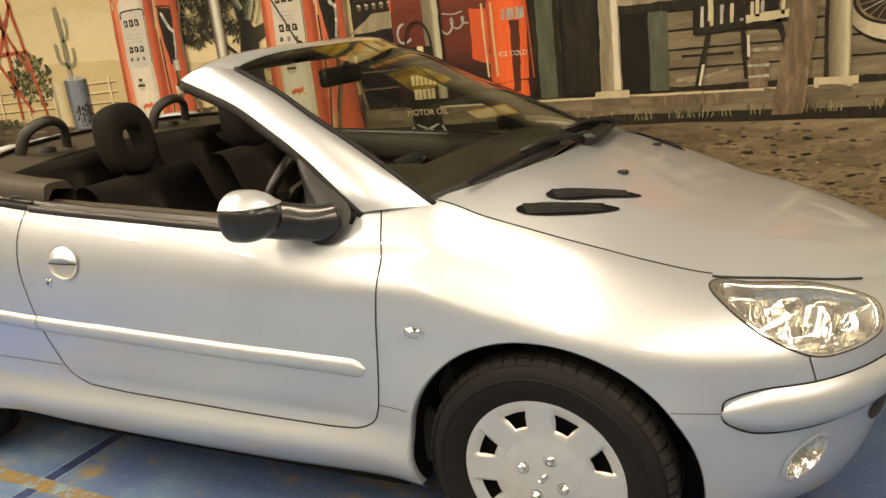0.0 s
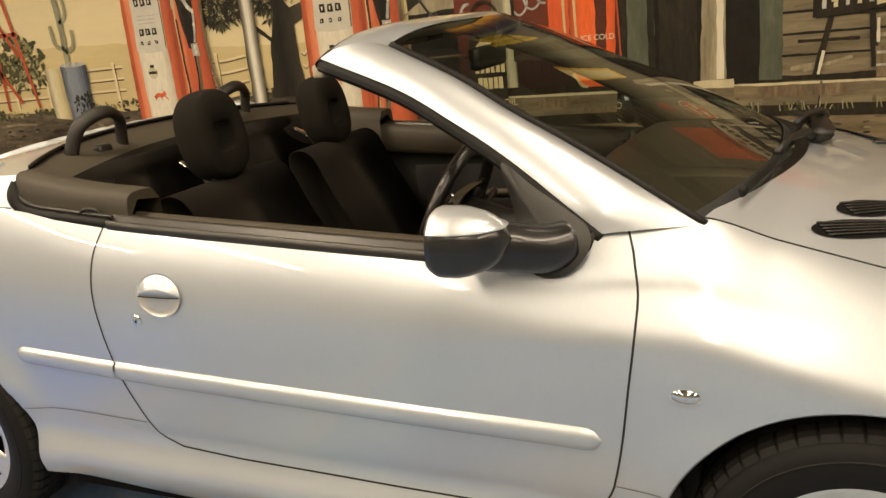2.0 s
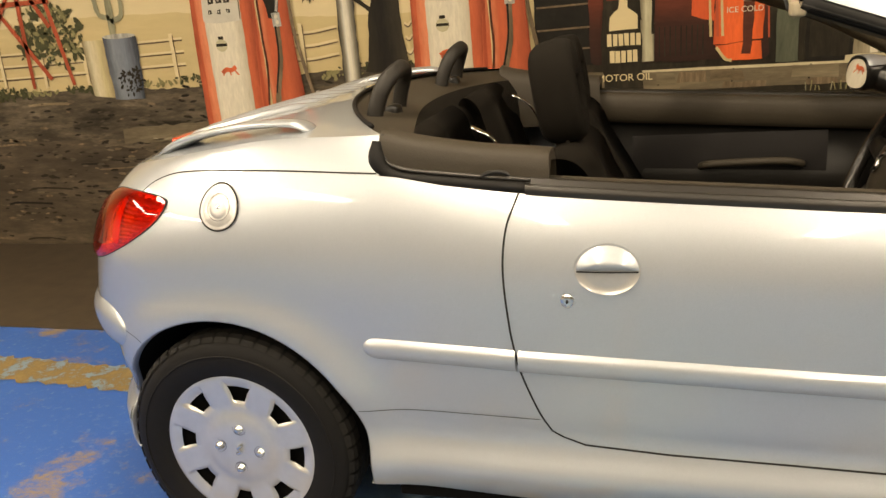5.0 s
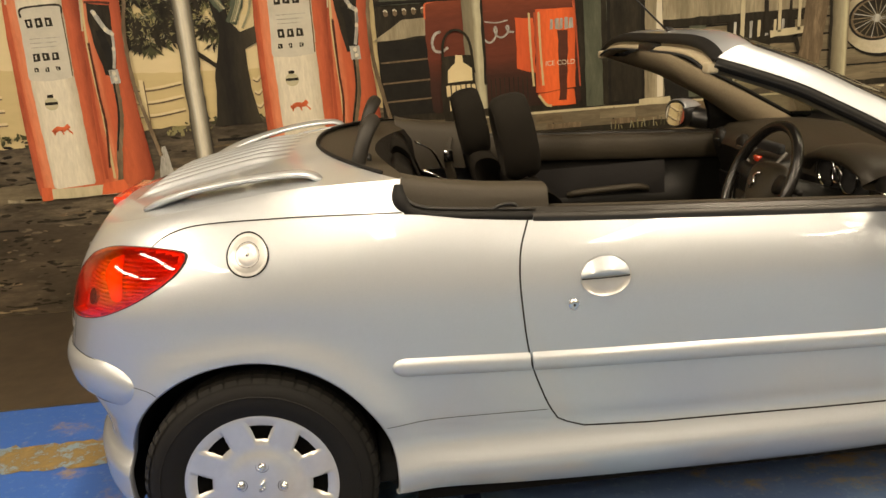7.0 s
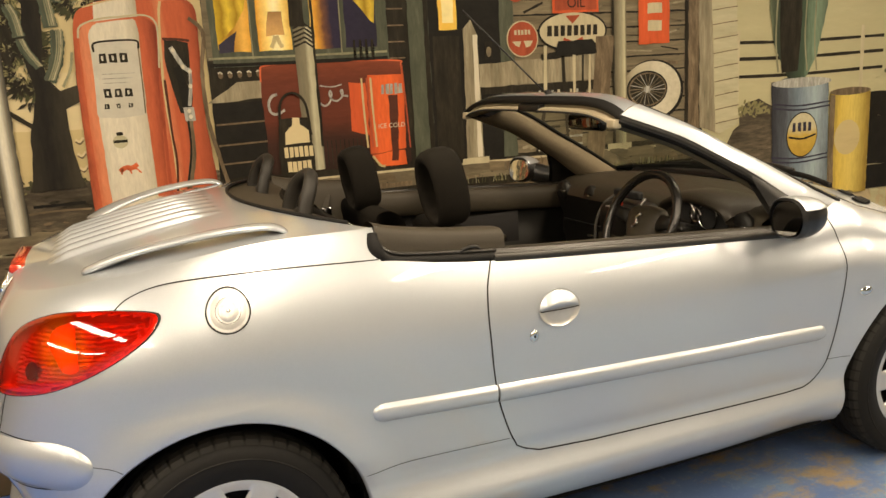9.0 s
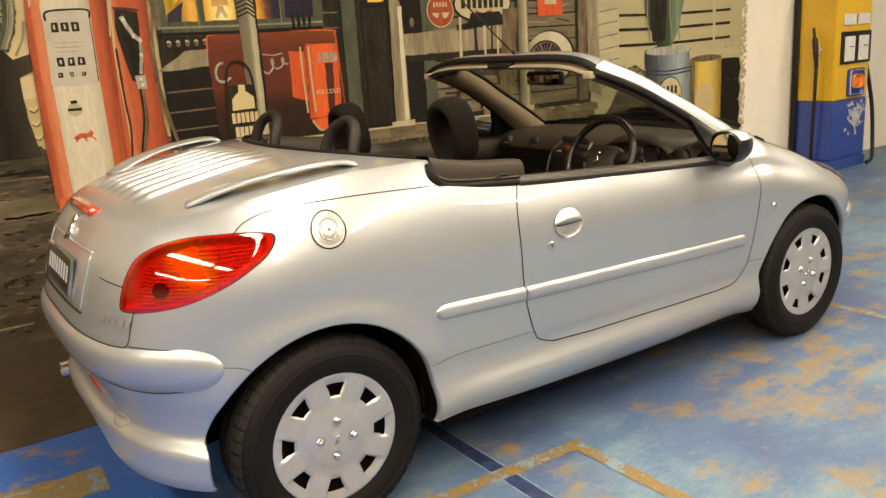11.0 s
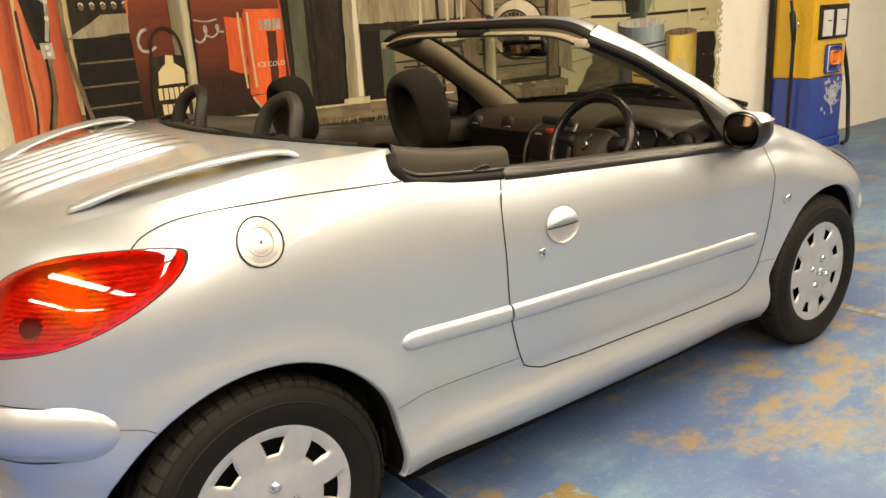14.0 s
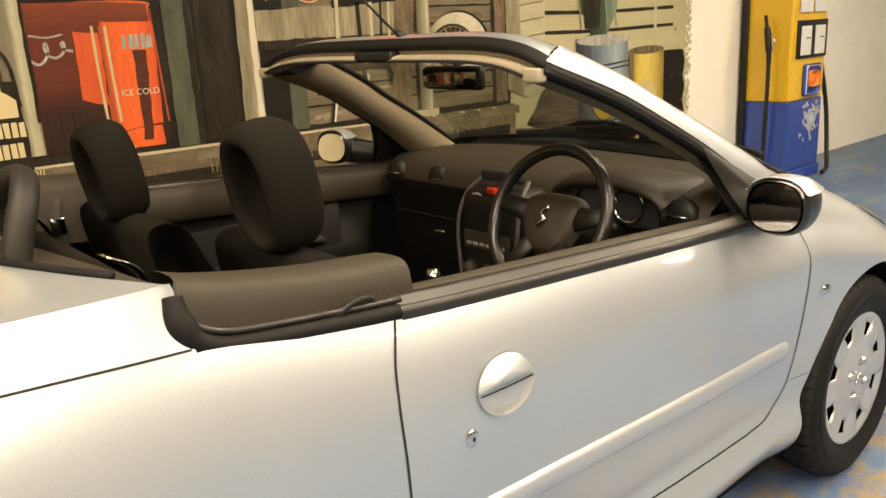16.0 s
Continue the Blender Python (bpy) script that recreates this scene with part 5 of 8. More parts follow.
for k, (x, z) in enumerate(sec):
    bow = 0.05 * (1 - dq ** 2)
    rows.append(np.stack([x + bow * (1 if k < 3 else -0.4), dq * (0.52, 0.58, 0.64)[min(k, 2)] if k < 3 else dq * 0.66, z + 0.012 * (1 - dq ** 2) * (k < 5)], 1))
dash = part("dashboard", grid(np.array(rows[:6])), DASH, car, "dark grey moulded dashboard")
part("dash_lower", grid(np.array(rows[5:])), BLACK, dash, "black lower dashboard")
hood = [np.stack([np.full(25, x), -0.378 + np.linspace(-1, 1, 25) * 0.185, z + (0.062 * h) * np.sqrt(np.clip(1 - np.linspace(-1, 1, 25) ** 2, 0, 1))], 1) for x, z, h in ((0.80, 0.955, 0.3), (0.68, 0.955, 0.8), (0.58, 0.945, 1.0), (0.53, 0.925, 1.0), (0.535, 0.915, 0.85), (0.60, 0.90, 0.80))]
part("instrument_hood", grid(np.array(hood)), DASH, dash)
part("instrument_panel", box((0.01, 0.30, 0.10), (0.575, -0.378, 0.912), 0.01), GAP, dash)
for y, r in ((-0.44, 0.045), (-0.32, 0.045), (-0.378, 0.022)):
    ringp = lathe([(r, 0.0), (r + 0.004, -0.006), (r + 0.007, 0.0)], 28)
    part("dial_ring", ([(0.560 + b, y + a, 0.922 + c_) for a, b, c_ in ringp[0]], ringp[1]), CHROME, dash)
console = part("centre_console", box((0.30, 0.27, 0.46), (0.60, -0.02, 0.70), 0.05, 4, turn=None), BLACK, dash, "centre console with silver-edged vents, radio and knobs")
for sgn in (-1, 1):
    edge = curve([(0.455, -0.02 + sgn * 0.118, 0.56), (0.443, -0.02 + sgn * 0.122, 0.70), (0.445, -0.02 + sgn * 0.125, 0.82), (0.475, -0.02 + sgn * 0.115, 0.905), (0.53, -0.02 + sgn * 0.095, 0.952)], 30)
    part("silver_edge", tube(edge, 0.008, 8, (1.0, 0.7)), DULL, console, "dull silver console edge")
    vent_c = (0.462, -0.02 + sgn * 0.055, 0.865)
    vent = part("centre_vent", tube([(0.49, vent_c[1], 0.862), (0.47, vent_c[1], 0.868), (0.462, vent_c[1], 0.870)], [0.046, 0.044, 0.038], 24), LINER, console, "round centre air vent")
    part("vent_ring", tube([(0.464 + 0.0, vent_c[1] + 0.043 * math.cos(a), 0.869 + 0.043 * math.sin(a)) for a in np.linspace(0, 2 * math.pi, 30)], 0.0045, 6), CAPSILVER, vent)
    for k in (-1, 0, 1):
        part("vane", box((0.006, 0.07, 0.004), (0.458, vent_c[1], 0.869 + 0.018 * k), 0.001), BLACK, vent)
part("hazard_button", box((0.02, 0.035, 0.022), (0.475, -0.02, 0.925), 0.005), REDLENS, console, "red hazard button")
part("clock_screen", box((0.03, 0.17, 0.035), (0.52, -0.02, 0.962), 0.010), GAP, console)
part("radio", box((0.012, 0.19, 0.055), (0.444, -0.02, 0.775), 0.004), TRIM, console)
for k in range(6):
    part("radio_button", box((0.006, 0.02, 0.010), (0.436, -0.09 + 0.028 * k, 0.765), 0.002), CAPSILVER, console)
for y in (-0.10, -0.02, 0.06):
    part("knob", tube([(0.455, y, 0.68), (0.44, y, 0.68), (0.43, y, 0.68)], [0.026, 0.024, 0.019], 16), TRIM, console)
for y in (-0.585, 0.585, 0.36):
    vent = part("air_vent", tube([(0.60, y, 0.905), (0.585, y, 0.905), (0.575, y, 0.905)], [0.048, 0.046, 0.036], 24), BLACK, dash, "round black air vent")
    part("vent_ring", tube([(0.578, y - 0.030, 0.905), (0.574, y, 0.905), (0.578, y + 0.03, 0.905)], 0.004, 6), CHROME, vent)
part("glovebox_line", box((0.006, 0.42, 0.006), (0.590, 0.38, 0.77), 0.001), GAP, dash)
part("glovebox_catch", box((0.012, 0.05, 0.014), (0.585, 0.36, 0.72), 0.004), CHROME, dash)

# steering wheel
RIM = plain("polished_black_leather", (0.012, 0.011, 0.010), 0.26, grain=200, relief=0.1)
sw = np.array([0.315, -0.378, 0.925])
wheel_ax = Vector((-0.90, 0, 0.42)).normalized()
rotm = wheel_ax.to_track_quat("Z", "Y").to_matrix().to_4x4()


def steer(piece):
    v, f = pieces_of(piece)
    return [tuple(Matrix.Translation(sw) @ rotm @ Vector(p)) for p in v], f


def torus(R, r, n=56, m=12):
    a, b = np.linspace(0, 2 * np.pi, n, endpoint=False), np.linspace(0, 2 * np.pi, m, endpoint=False)
    p = np.stack([(R + r * np.cos(b)[None]) * np.cos(a)[:, None], (R + r * np.cos(b)[None]) * np.sin(a)[:, None], r * np.sin(b)[None] + 0 * a[:, None]], -1)
    v, f = grid(p[np.r_[0:n, 0]], True)
    return v, f


steering = part("steering_wheel", steer(torus(0.178, 0.0165)), RIM, car, "black leather steering wheel with a chrome emblem")
# a broad rounded hub with two side spokes and two lower ones
hub_o = loop([(-0.105, 0.030), (-0.075, 0.062), (0.0, 0.070), (0.075, 0.062), (0.105, 0.030), (0.088, -0.030), (0.050, -0.085), (0.0, -0.095), (-0.050, -0.085), (-0.088, -0.030)], 60)
q, f, w = ring_fill(hub_o, 8)
dome = np.c_[q, -0.030 + 0.040 * (1 - w ** 2.6) ** (1 / 2.2)]
part("wheel_hub", steer((dome, f)), DASH, steering, "dark padded steering hub")
for a in (8, 172, 236, 304):
    c_, s_ = math.cos(math.radians(a)), math.sin(math.radians(a))
    part("spoke", steer(tube([(c_ * 0.06, s_ * 0.06, -0.016), (c_ * 0.12, s_ * 0.12, -0.010), (c_ * 0.178, s_ * 0.178, 0.0)], [0.028, 0.022, 0.017], 10, (1.2, 0.5) if a < 200 else (1.0, 0.5))), BLACK, steering)
part("emblem", steer(tube(curve([(-0.014, -0.024, 0.014), (0.005, -0.008, 0.016), (-0.007, 0.008, 0.016), (0.010, 0.026, 0.014)], 14), 0.0065, 6)), CHROME, steering)
part("column", tube([(0.33, -0.378, 0.905), (0.45, -0.378, 0.86), (0.62, -0.378, 0.80)], [0.05, 0.055, 0.06], 14), BLACK, steering)
for sgn in (-1, 1):
    part("stalk", tube([(0.37, -0.378 + sgn * 0.05, 0.905), (0.36, -0.378 + sgn * 0.12, 0.915), (0.352, -0.378 + sgn * 0.18, 0.92)], [0.008, 0.008, 0.010], 8), BLACK, steering)

# gear lever, handbrake, mirror
part("gear_lever", tube([(0.30, 0.0, 0.45), (0.27, 0.0, 0.60), (0.25, 0.0, 0.70), (0.245, 0.0, 0.735)], [0.03, 0.012, 0.022, 0.018], 12), CHROME, car, "gear lever with a bright knob")
part("tunnel", box((1.2, 0.18, 0.12), (0.1, 0, 0.40), 0.03), BLACK, car)
part("interior_mirror", box((0.03, 0.235, 0.062), (0.315, -0.05, 1.265), 0.014, 3, turn=None), BLACK, car, "black interior mirror")
part("rear_view_glass", box((0.004, 0.215, 0.048), (0.299, -0.05, 1.265), 0.001), DARKENED_MIRROR, car)
part("mirror_stalk", tube([(0.33, -0.05, 1.29), (0.345, -0.03, 1.32), (0.335, 0.0, 1.345)], 0.009, 8), BLACK, car)
# seat belts
for y in (-0.63, 0.63):
    part("seat_belt", tube(curve([(-0.56, y, 1.005), (-0.57, y * 0.97, 0.90), (-0.50, y * 0.95, 0.62)], 16), 0.012, 8, (2.2, 0.25)), TRIM, car, "grey seat belt")
    part("belt_buckle", box((0.04, 0.02, 0.05), (-0.565, y * 0.96, 0.93), 0.005), CHROME, car)

# ---- the room ----
def floor_material():
    m, t, b = nodes_of("worn_blue_floor_paint")
    big, mid, patch, fine, grit = noise_node(t, 0.75, 5.0, 0.6), noise_node(t, 2.3, 8.0, 0.72), noise_node(t, 6.0, 8.0, 0.75, stretch=(0.7, 1.4, 1)), noise_node(t, 30.0, 6.0, 0.7), noise_node(t, 160.0, 2.0)
    c = t.nodes.new("ShaderNodeTexCoord")
    sep, rng = t.nodes.new("ShaderNodeSeparateXYZ"), t.nodes.new("ShaderNodeMapRange")
    t.links.new(c.outputs["Object"], sep.inputs[0])
    stray, edge_ = noise_node(t, 1.6, 6.0, 0.7), t.nodes.new("ShaderNodeMath")
    edge_.operation, edge_.inputs[1].default_value = "MULTIPLY_ADD", 1.6
    t.links.new(stray, edge_.inputs[0])
    t.links.new(sep.outputs[0], edge_.inputs[2])
    t.links.new(edge_.outputs[0], rng.inputs[0])
    rng.inputs["From Min"].default_value, rng.inputs["From Max"].default_value = -0.75, -0.15
    pale = mix(t, ramp(t, patch, [(0.40, (0, 0, 0)), (0.62, (1, 1, 1))]), (0.072, 0.138, 0.262), (0.165, 0.258, 0.318))
    pale = mix(t, ramp(t, big, [(0.42, (0, 0, 0)), (0.58, (0.85,) * 3)]), pale, (0.060, 0.098, 0.225))
    fresh = mix(t, patch, (0.018, 0.080, 0.34), (0.035, 0.120, 0.42))
    # fresh blue kept to a band along the bay, limiting bounce onto the car
    back, old = t.nodes.new("ShaderNodeMapRange"), t.nodes.new("ShaderNodeMath")
    shift = t.nodes.new("ShaderNodeMath")
    shift.operation, shift.inputs[1].default_value = "MULTIPLY_ADD", 1.6
    t.links.new(stray, shift.inputs[0])
    t.links.new(sep.outputs[1], shift.inputs[2])
    t.links.new(shift.outputs[0], back.inputs[0])
    back.inputs["From Min"].default_value, back.inputs["From Max"].default_value, back.inputs["To Min"].default_value, back.inputs["To Max"].default_value = -1.6, -0.6, 1.0, 0.0
    old.operation = "MAXIMUM"
    t.links.new(rng.outputs[0], old.inputs[0])
    t.links.new(back.outputs[0], old.inputs[1])
    blue = mix(t, old.outputs[0], fresh, pale)
    blue = mix(t, ramp(t, fine, [(0.55, (0, 0, 0)), (0.75, (0.55,) * 3)]), blue, (0.22, 0.29, 0.35))
    tan = mix(t, fine, (0.185, 0.130, 0.052), (0.29, 0.215, 0.105))
    # paint rubbed away most where the wheels roll and round the bay lines
    for cx, cy, reach, amount in ((0.75, -0.95, 0.95, 0.085), (-0.75, -1.15, 0.8, 0.07), (2.6, -0.5, 1.2, 0.02)):
        far, fall, more = t.nodes.new("ShaderNodeVectorMath"), t.nodes.new("ShaderNodeMapRange"), t.nodes.new("ShaderNodeMath")
        far.operation, far.inputs[1].default_value, more.operation = "DISTANCE", (cx, cy, 0), "ADD"
        t.links.new(c.outputs["Object"], far.inputs[0])
        t.links.new(far.outputs["Value"], fall.inputs[0])
        fall.inputs["From Max"].default_value, fall.inputs["To Min"].default_value, fall.inputs["To Max"].default_value = reach, amount, 0.0
        t.links.new(fall.outputs[0], more.inputs[0])
        t.links.new(mid, more.inputs[1])
        mid = more.outputs[0]
    wear = ramp(t, mid, [(0.535, (0, 0, 0)), (0.60, (0.85,) * 3), (0.70, (1, 1, 1))])
    chip = ramp(t, patch, [(0.42, (0, 0, 0)), (0.56, (1, 1, 1))])
    both_ = t.nodes.new("ShaderNodeMath")
    both_.operation = "MULTIPLY"
    t.links.new(wear, both_.inputs[0])
    t.links.new(chip, both_.inputs[1])
    dirt = ramp(t, grit, [(0.62, (0, 0, 0)), (0.74, (0.5,) * 3)])
    t.links.new(mix(t, dirt, mix(t, both_.outputs[0], blue, tan), (0.05, 0.05, 0.06)), b.inputs["Base Color"])
    rr = t.nodes.new("ShaderNodeMapRange")
    rr.inputs["To Min"].default_value, rr.inputs["To Max"].default_value = 0.42, 0.68
    t.links.new(patch, rr.inputs[0])
    t.links.new(rr.outputs[0], b.inputs["Roughness"])
    bump(t, b, fine, 0.15, 0.004)
    return m


FLOOR = floor_material()
CONCRETE = plain("stained_brown_concrete", (0.055, 0.042, 0.027), 0.45, grain=9, vary=0.55, relief=0.2)
MURAL_GROUND = plain("mural_base_paint", (0.42, 0.33, 0.18), 0.7, grain=7, vary=0.2)
WHITEWALL = plain("cream_wall_paint", (0.80, 0.77, 0.68), 0.7, grain=5, vary=0.06, relief=0.1)
CEIL = plain("ceiling_paint", (0.16, 0.14, 0.11), 0.9, grain=3, vary=0.1, relief=0)
UNSEEN_WALL = plain("far_wall_paint", (0.60, 0.55, 0.46), 0.8, grain=3, vary=0.2, relief=0)


def slab(name, lo, hi, material, label="", category=""):
    bm = box([b - a for a, b in zip(lo, hi)], [(a + b) / 2 for a, b in zip(lo, hi)])
    ob = part(name, bm, material, smooth=False)
    return tagged(ob, label, category, kind="structure")


X0, X1, Y0 = -9.0, 10.5, -9.5
slab("floor", (X0, Y0, -0.2), (X1, WALL_Y + 0.2, 0.0), FLOOR, "worn blue painted concrete floor", "floor")
slab("floor_strip", (X0, 0.56, -0.01), (X1 - 6.5, WALL_Y, 0.004), CONCRETE, "bare stained brown concrete strip along the wall", "floor")
slab("wall_mural", (X0, WALL_Y, 0), (4.45, WALL_Y + 0.2, CEIL_Z), MURAL_GROUND, "wall painted with an old roadside filling station", "wall")
slab("wall_white", (4.45, WALL_Y, 0), (X1, WALL_Y + 0.2, CEIL_Z), WHITEWALL, "plain cream painted wall", "wall")
slab("wall_east", (X1, Y0, 0), (X1 + 0.2, WALL_Y + 0.2, CEIL_Z), WHITEWALL, "plain cream painted wall", "wall")
# unseen walls that close the room, kept pale to bounce light on the car
slab("wall_west", (X0 - 0.2, Y0, 0), (X0, WALL_Y + 0.2, CEIL_Z), UNSEEN_WALL, "plain dull wall", "wall")
slab("wall_south", (X0 - 0.2, Y0 - 0.2, 0), (X1 + 0.2, Y0, CEIL_Z), UNSEEN_WALL, "plain dull wall", "wall")
slab("ceiling", (X0 - 0.2, Y0 - 0.2, CEIL_Z), (X1 + 0.2, WALL_Y + 0.2, CEIL_Z + 0.15), CEIL, "plain ceiling", "ceiling")

BATTEN = plain("white_enamel", (0.8, 0.8, 0.78), 0.4, relief=0)
glow, gt, gb = nodes_of("fluorescent_tube")
gb.inputs["Emission Color"].default_value, gb.inputs["Emission Strength"].default_value = (1.0, 0.88, 0.70, 1), 14.0
for x, y in TUBES:
    for by in (y - 0.76, y + 0.76):
        lamp = thing("fluorescent_light", (x, by, CEIL_Z - 0.06), "white twin-tube fluorescent batten on the ceiling", "ceiling light", "ceiling lights")
        part("housing", box((0.32, 1.5, 0.07), (x, by, CEIL_Z - 0.035), 0.01), BATTEN, lamp, smooth=False)
        for dx in (-0.09, 0.09):
            part("tube", tube([(x + dx, by - 0.72, CEIL_Z - 0.09), (x + dx, by, CEIL_Z - 0.09), (x + dx, by + 0.72, CEIL_Z - 0.09)], 0.014, 8), glow, lamp)
    li = bpy.data.lights.new("tube_light", "AREA")
    li.shape, li.size, li.size_y, li.energy, li.color = "RECTANGLE", 0.30, 2.95, TUBE_WATTS, (1.0, 0.805, 0.565)
    lo = new("tube_light", li)
    lo.matrix_basis = pose(x, y, CEIL_Z - 0.115)


ROOF_STEEL = plain("dull_roof_steel", (0.20, 0.18, 0.15), 0.6, grain=20, vary=0.3)
for x in (-7.1, -4.7, -2.3, 0.1, 2.5, 4.9, 7.3):
    slab("roof_beam", (x - 0.09, Y0, CEIL_Z - 0.26), (x + 0.09, WALL_Y, CEIL_Z), ROOF_STEEL, "painted steel roof beam", "beam")

# floor markings: a filled joint and worn ochre lines
OCHRE, tt_, bb_ = nodes_of("worn_ochre_line_paint")
ff_ = noise_node(tt_, 11.0, 8.0, 0.75)
tt_.links.new(ramp(tt_, ff_, [(0.42, (0.17, 0.25, 0.32)), (0.49, (0.18, 0.128, 0.048)), (0.66, (0.26, 0.185, 0.07))]), bb_.inputs["Base Color"])
bb_.inputs["Roughness"].default_value = 0.5
NAVY = plain("navy_joint_filler", (0.022, 0.036, 0.105), 0.5, grain=24, vary=0.9)
PALE = plain("pale_joint_edge", (0.15, 0.22, 0.32), 0.5, grain=40, vary=0.5)


def floor_strip(name, a, b, w, material, z, label):
    """A strip of paint on the floor with uneven edges."""
    a, b = np.array(a), np.array(b)
    n = int(np.linalg.norm(b - a) / 0.03)
    d = (b - a) / np.linalg.norm(b - a)
    s = np.array([-d[1], d[0]])
    rows = []
    for k in range(n + 1):
        c = a + (b - a) * k / n
        wl, wr = (w / 2 * (1 + random.uniform(-0.16, 0.16)) for _ in range(2))
        rows.append([(*(c + s * wl), z), (*(c - s * wr), z)])
    return tagged(part(name, grid(np.array(rows)), material, smooth=False), label, "floor marking", kind="structure")


floor_strip("floor_joint", (-0.643, 0.55), (-0.640, -5.0), 0.058, NAVY, 0.0012, "dark blue filled joint across the floor")
floor_strip("joint_edge", (-0.611, 0.55), (-0.608, -5.0), 0.008, PALE, 0.0016, "pale scuffed edge of the floor joint")
floor_strip("joint_edge", (-0.675, 0.55), (-0.672, -5.0), 0.007, PALE, 0.0016, "pale scuffed edge of the floor joint")
floor_strip("floor_line", (-1.75, -0.80), (-0.29, -0.868), 0.062, OCHRE, 0.0022, "worn ochre painted line on the floor")
floor_strip("floor_line", (-0.319, -0.86), (-0.305, -2.4), 0.058, OCHRE, 0.0026, "worn ochre painted line on the floor")
floor_strip("floor_line", (1.70, -0.35), (1.73, -3.0), 0.06, OCHRE, 0.0022, "worn ochre painted line on the floor")
floor_strip("floor_line", (-3.2, 0.16), (-1.75, 0.08), 0.20, OCHRE, 0.0022, "broad worn ochre patch on the floor")

# ---- the painted wall ----
mural = bpy.data.objects["wall_mural"]


def paint(name, colour, vary=0.3, grain=9.0, stretch=(1, 1, 1), other=None, streak=26.0):
    """Wall paint laid on by hand: two tones dabbed together."""
    m, t, b = nodes_of("mural_" + name)
    lo = tuple(c * (1 - vary) for c in colour)
    hi = other or tuple(min(1, c * (1 + vary)) for c in colour)
    f = noise_node(t, grain, 6.0, 0.68, stretch=stretch)
    g = noise_node(t, streak, 5.0, 0.7, stretch=stretch)
    t.links.new(mix(t, ramp(t, g, [(0.38, (0.15,) * 3), (0.64, (0.8,) * 3)]), ramp(t, f, [(0.34, lo), (0.66, hi)]), colour), b.inputs["Base Color"])
    b.inputs["Roughness"].default_value, b.inputs["Specular IOR Level"].default_value = 0.6, 0.15
    bump(t, b, g, 0.12, 0.004)
    return m


def fade(name, stops, axis, grain=12.0, stretch=(1, 1, 1), rough=0.10):
    """Wall paint blended by the painter from tone to tone along x (axis 0) or height (axis 2); stops are (place, colour)."""
    m, t, b = nodes_of("mural_" + name)
    c, sep, rng = t.nodes.new("ShaderNodeTexCoord"), t.nodes.new("ShaderNodeSeparateXYZ"), t.nodes.new("ShaderNodeMapRange")
    t.links.new(c.outputs["Object"], sep.inputs[0])
    f, g = noise_node(t, grain, 6.0, 0.7, stretch=stretch), noise_node(t, 30.0, 5.0, 0.7, stretch=stretch)
    lo, hi = stops[0][0], stops[-1][0]
    push = t.nodes.new("ShaderNodeMath")
    push.operation, push.inputs[1].default_value, push.inputs[2].default_value = "MULTIPLY_ADD", rough * 2, -rough
    t.links.new(f, push.inputs[0])
    rng.inputs["From Min"].default_value, rng.inputs["From Max"].default_value = lo, hi
    t.links.new(sep.outputs[axis], rng.inputs[0])
    add = t.nodes.new("ShaderNodeMath")
    t.links.new(rng.outputs[0], add.inputs[0])
    t.links.new(push.outputs[0], add.inputs[1])
    col = ramp(t, add.outputs[0], [((p - lo) / (hi - lo), k) for p, k in stops])
    dab = ramp(t, g, [(0.30, (0.80,) * 3), (0.70, (1.12,) * 3)])
    t.links.new(mix(t, 0.75, col, mix(t, 1.0, col, dab, "MULTIPLY")), b.inputs["Base Color"])
    b.inputs["Roughness"].default_value, b.inputs["Specular IOR Level"].default_value = 0.6, 0.15
    bump(t, b, g, 0.12, 0.004)
    return m


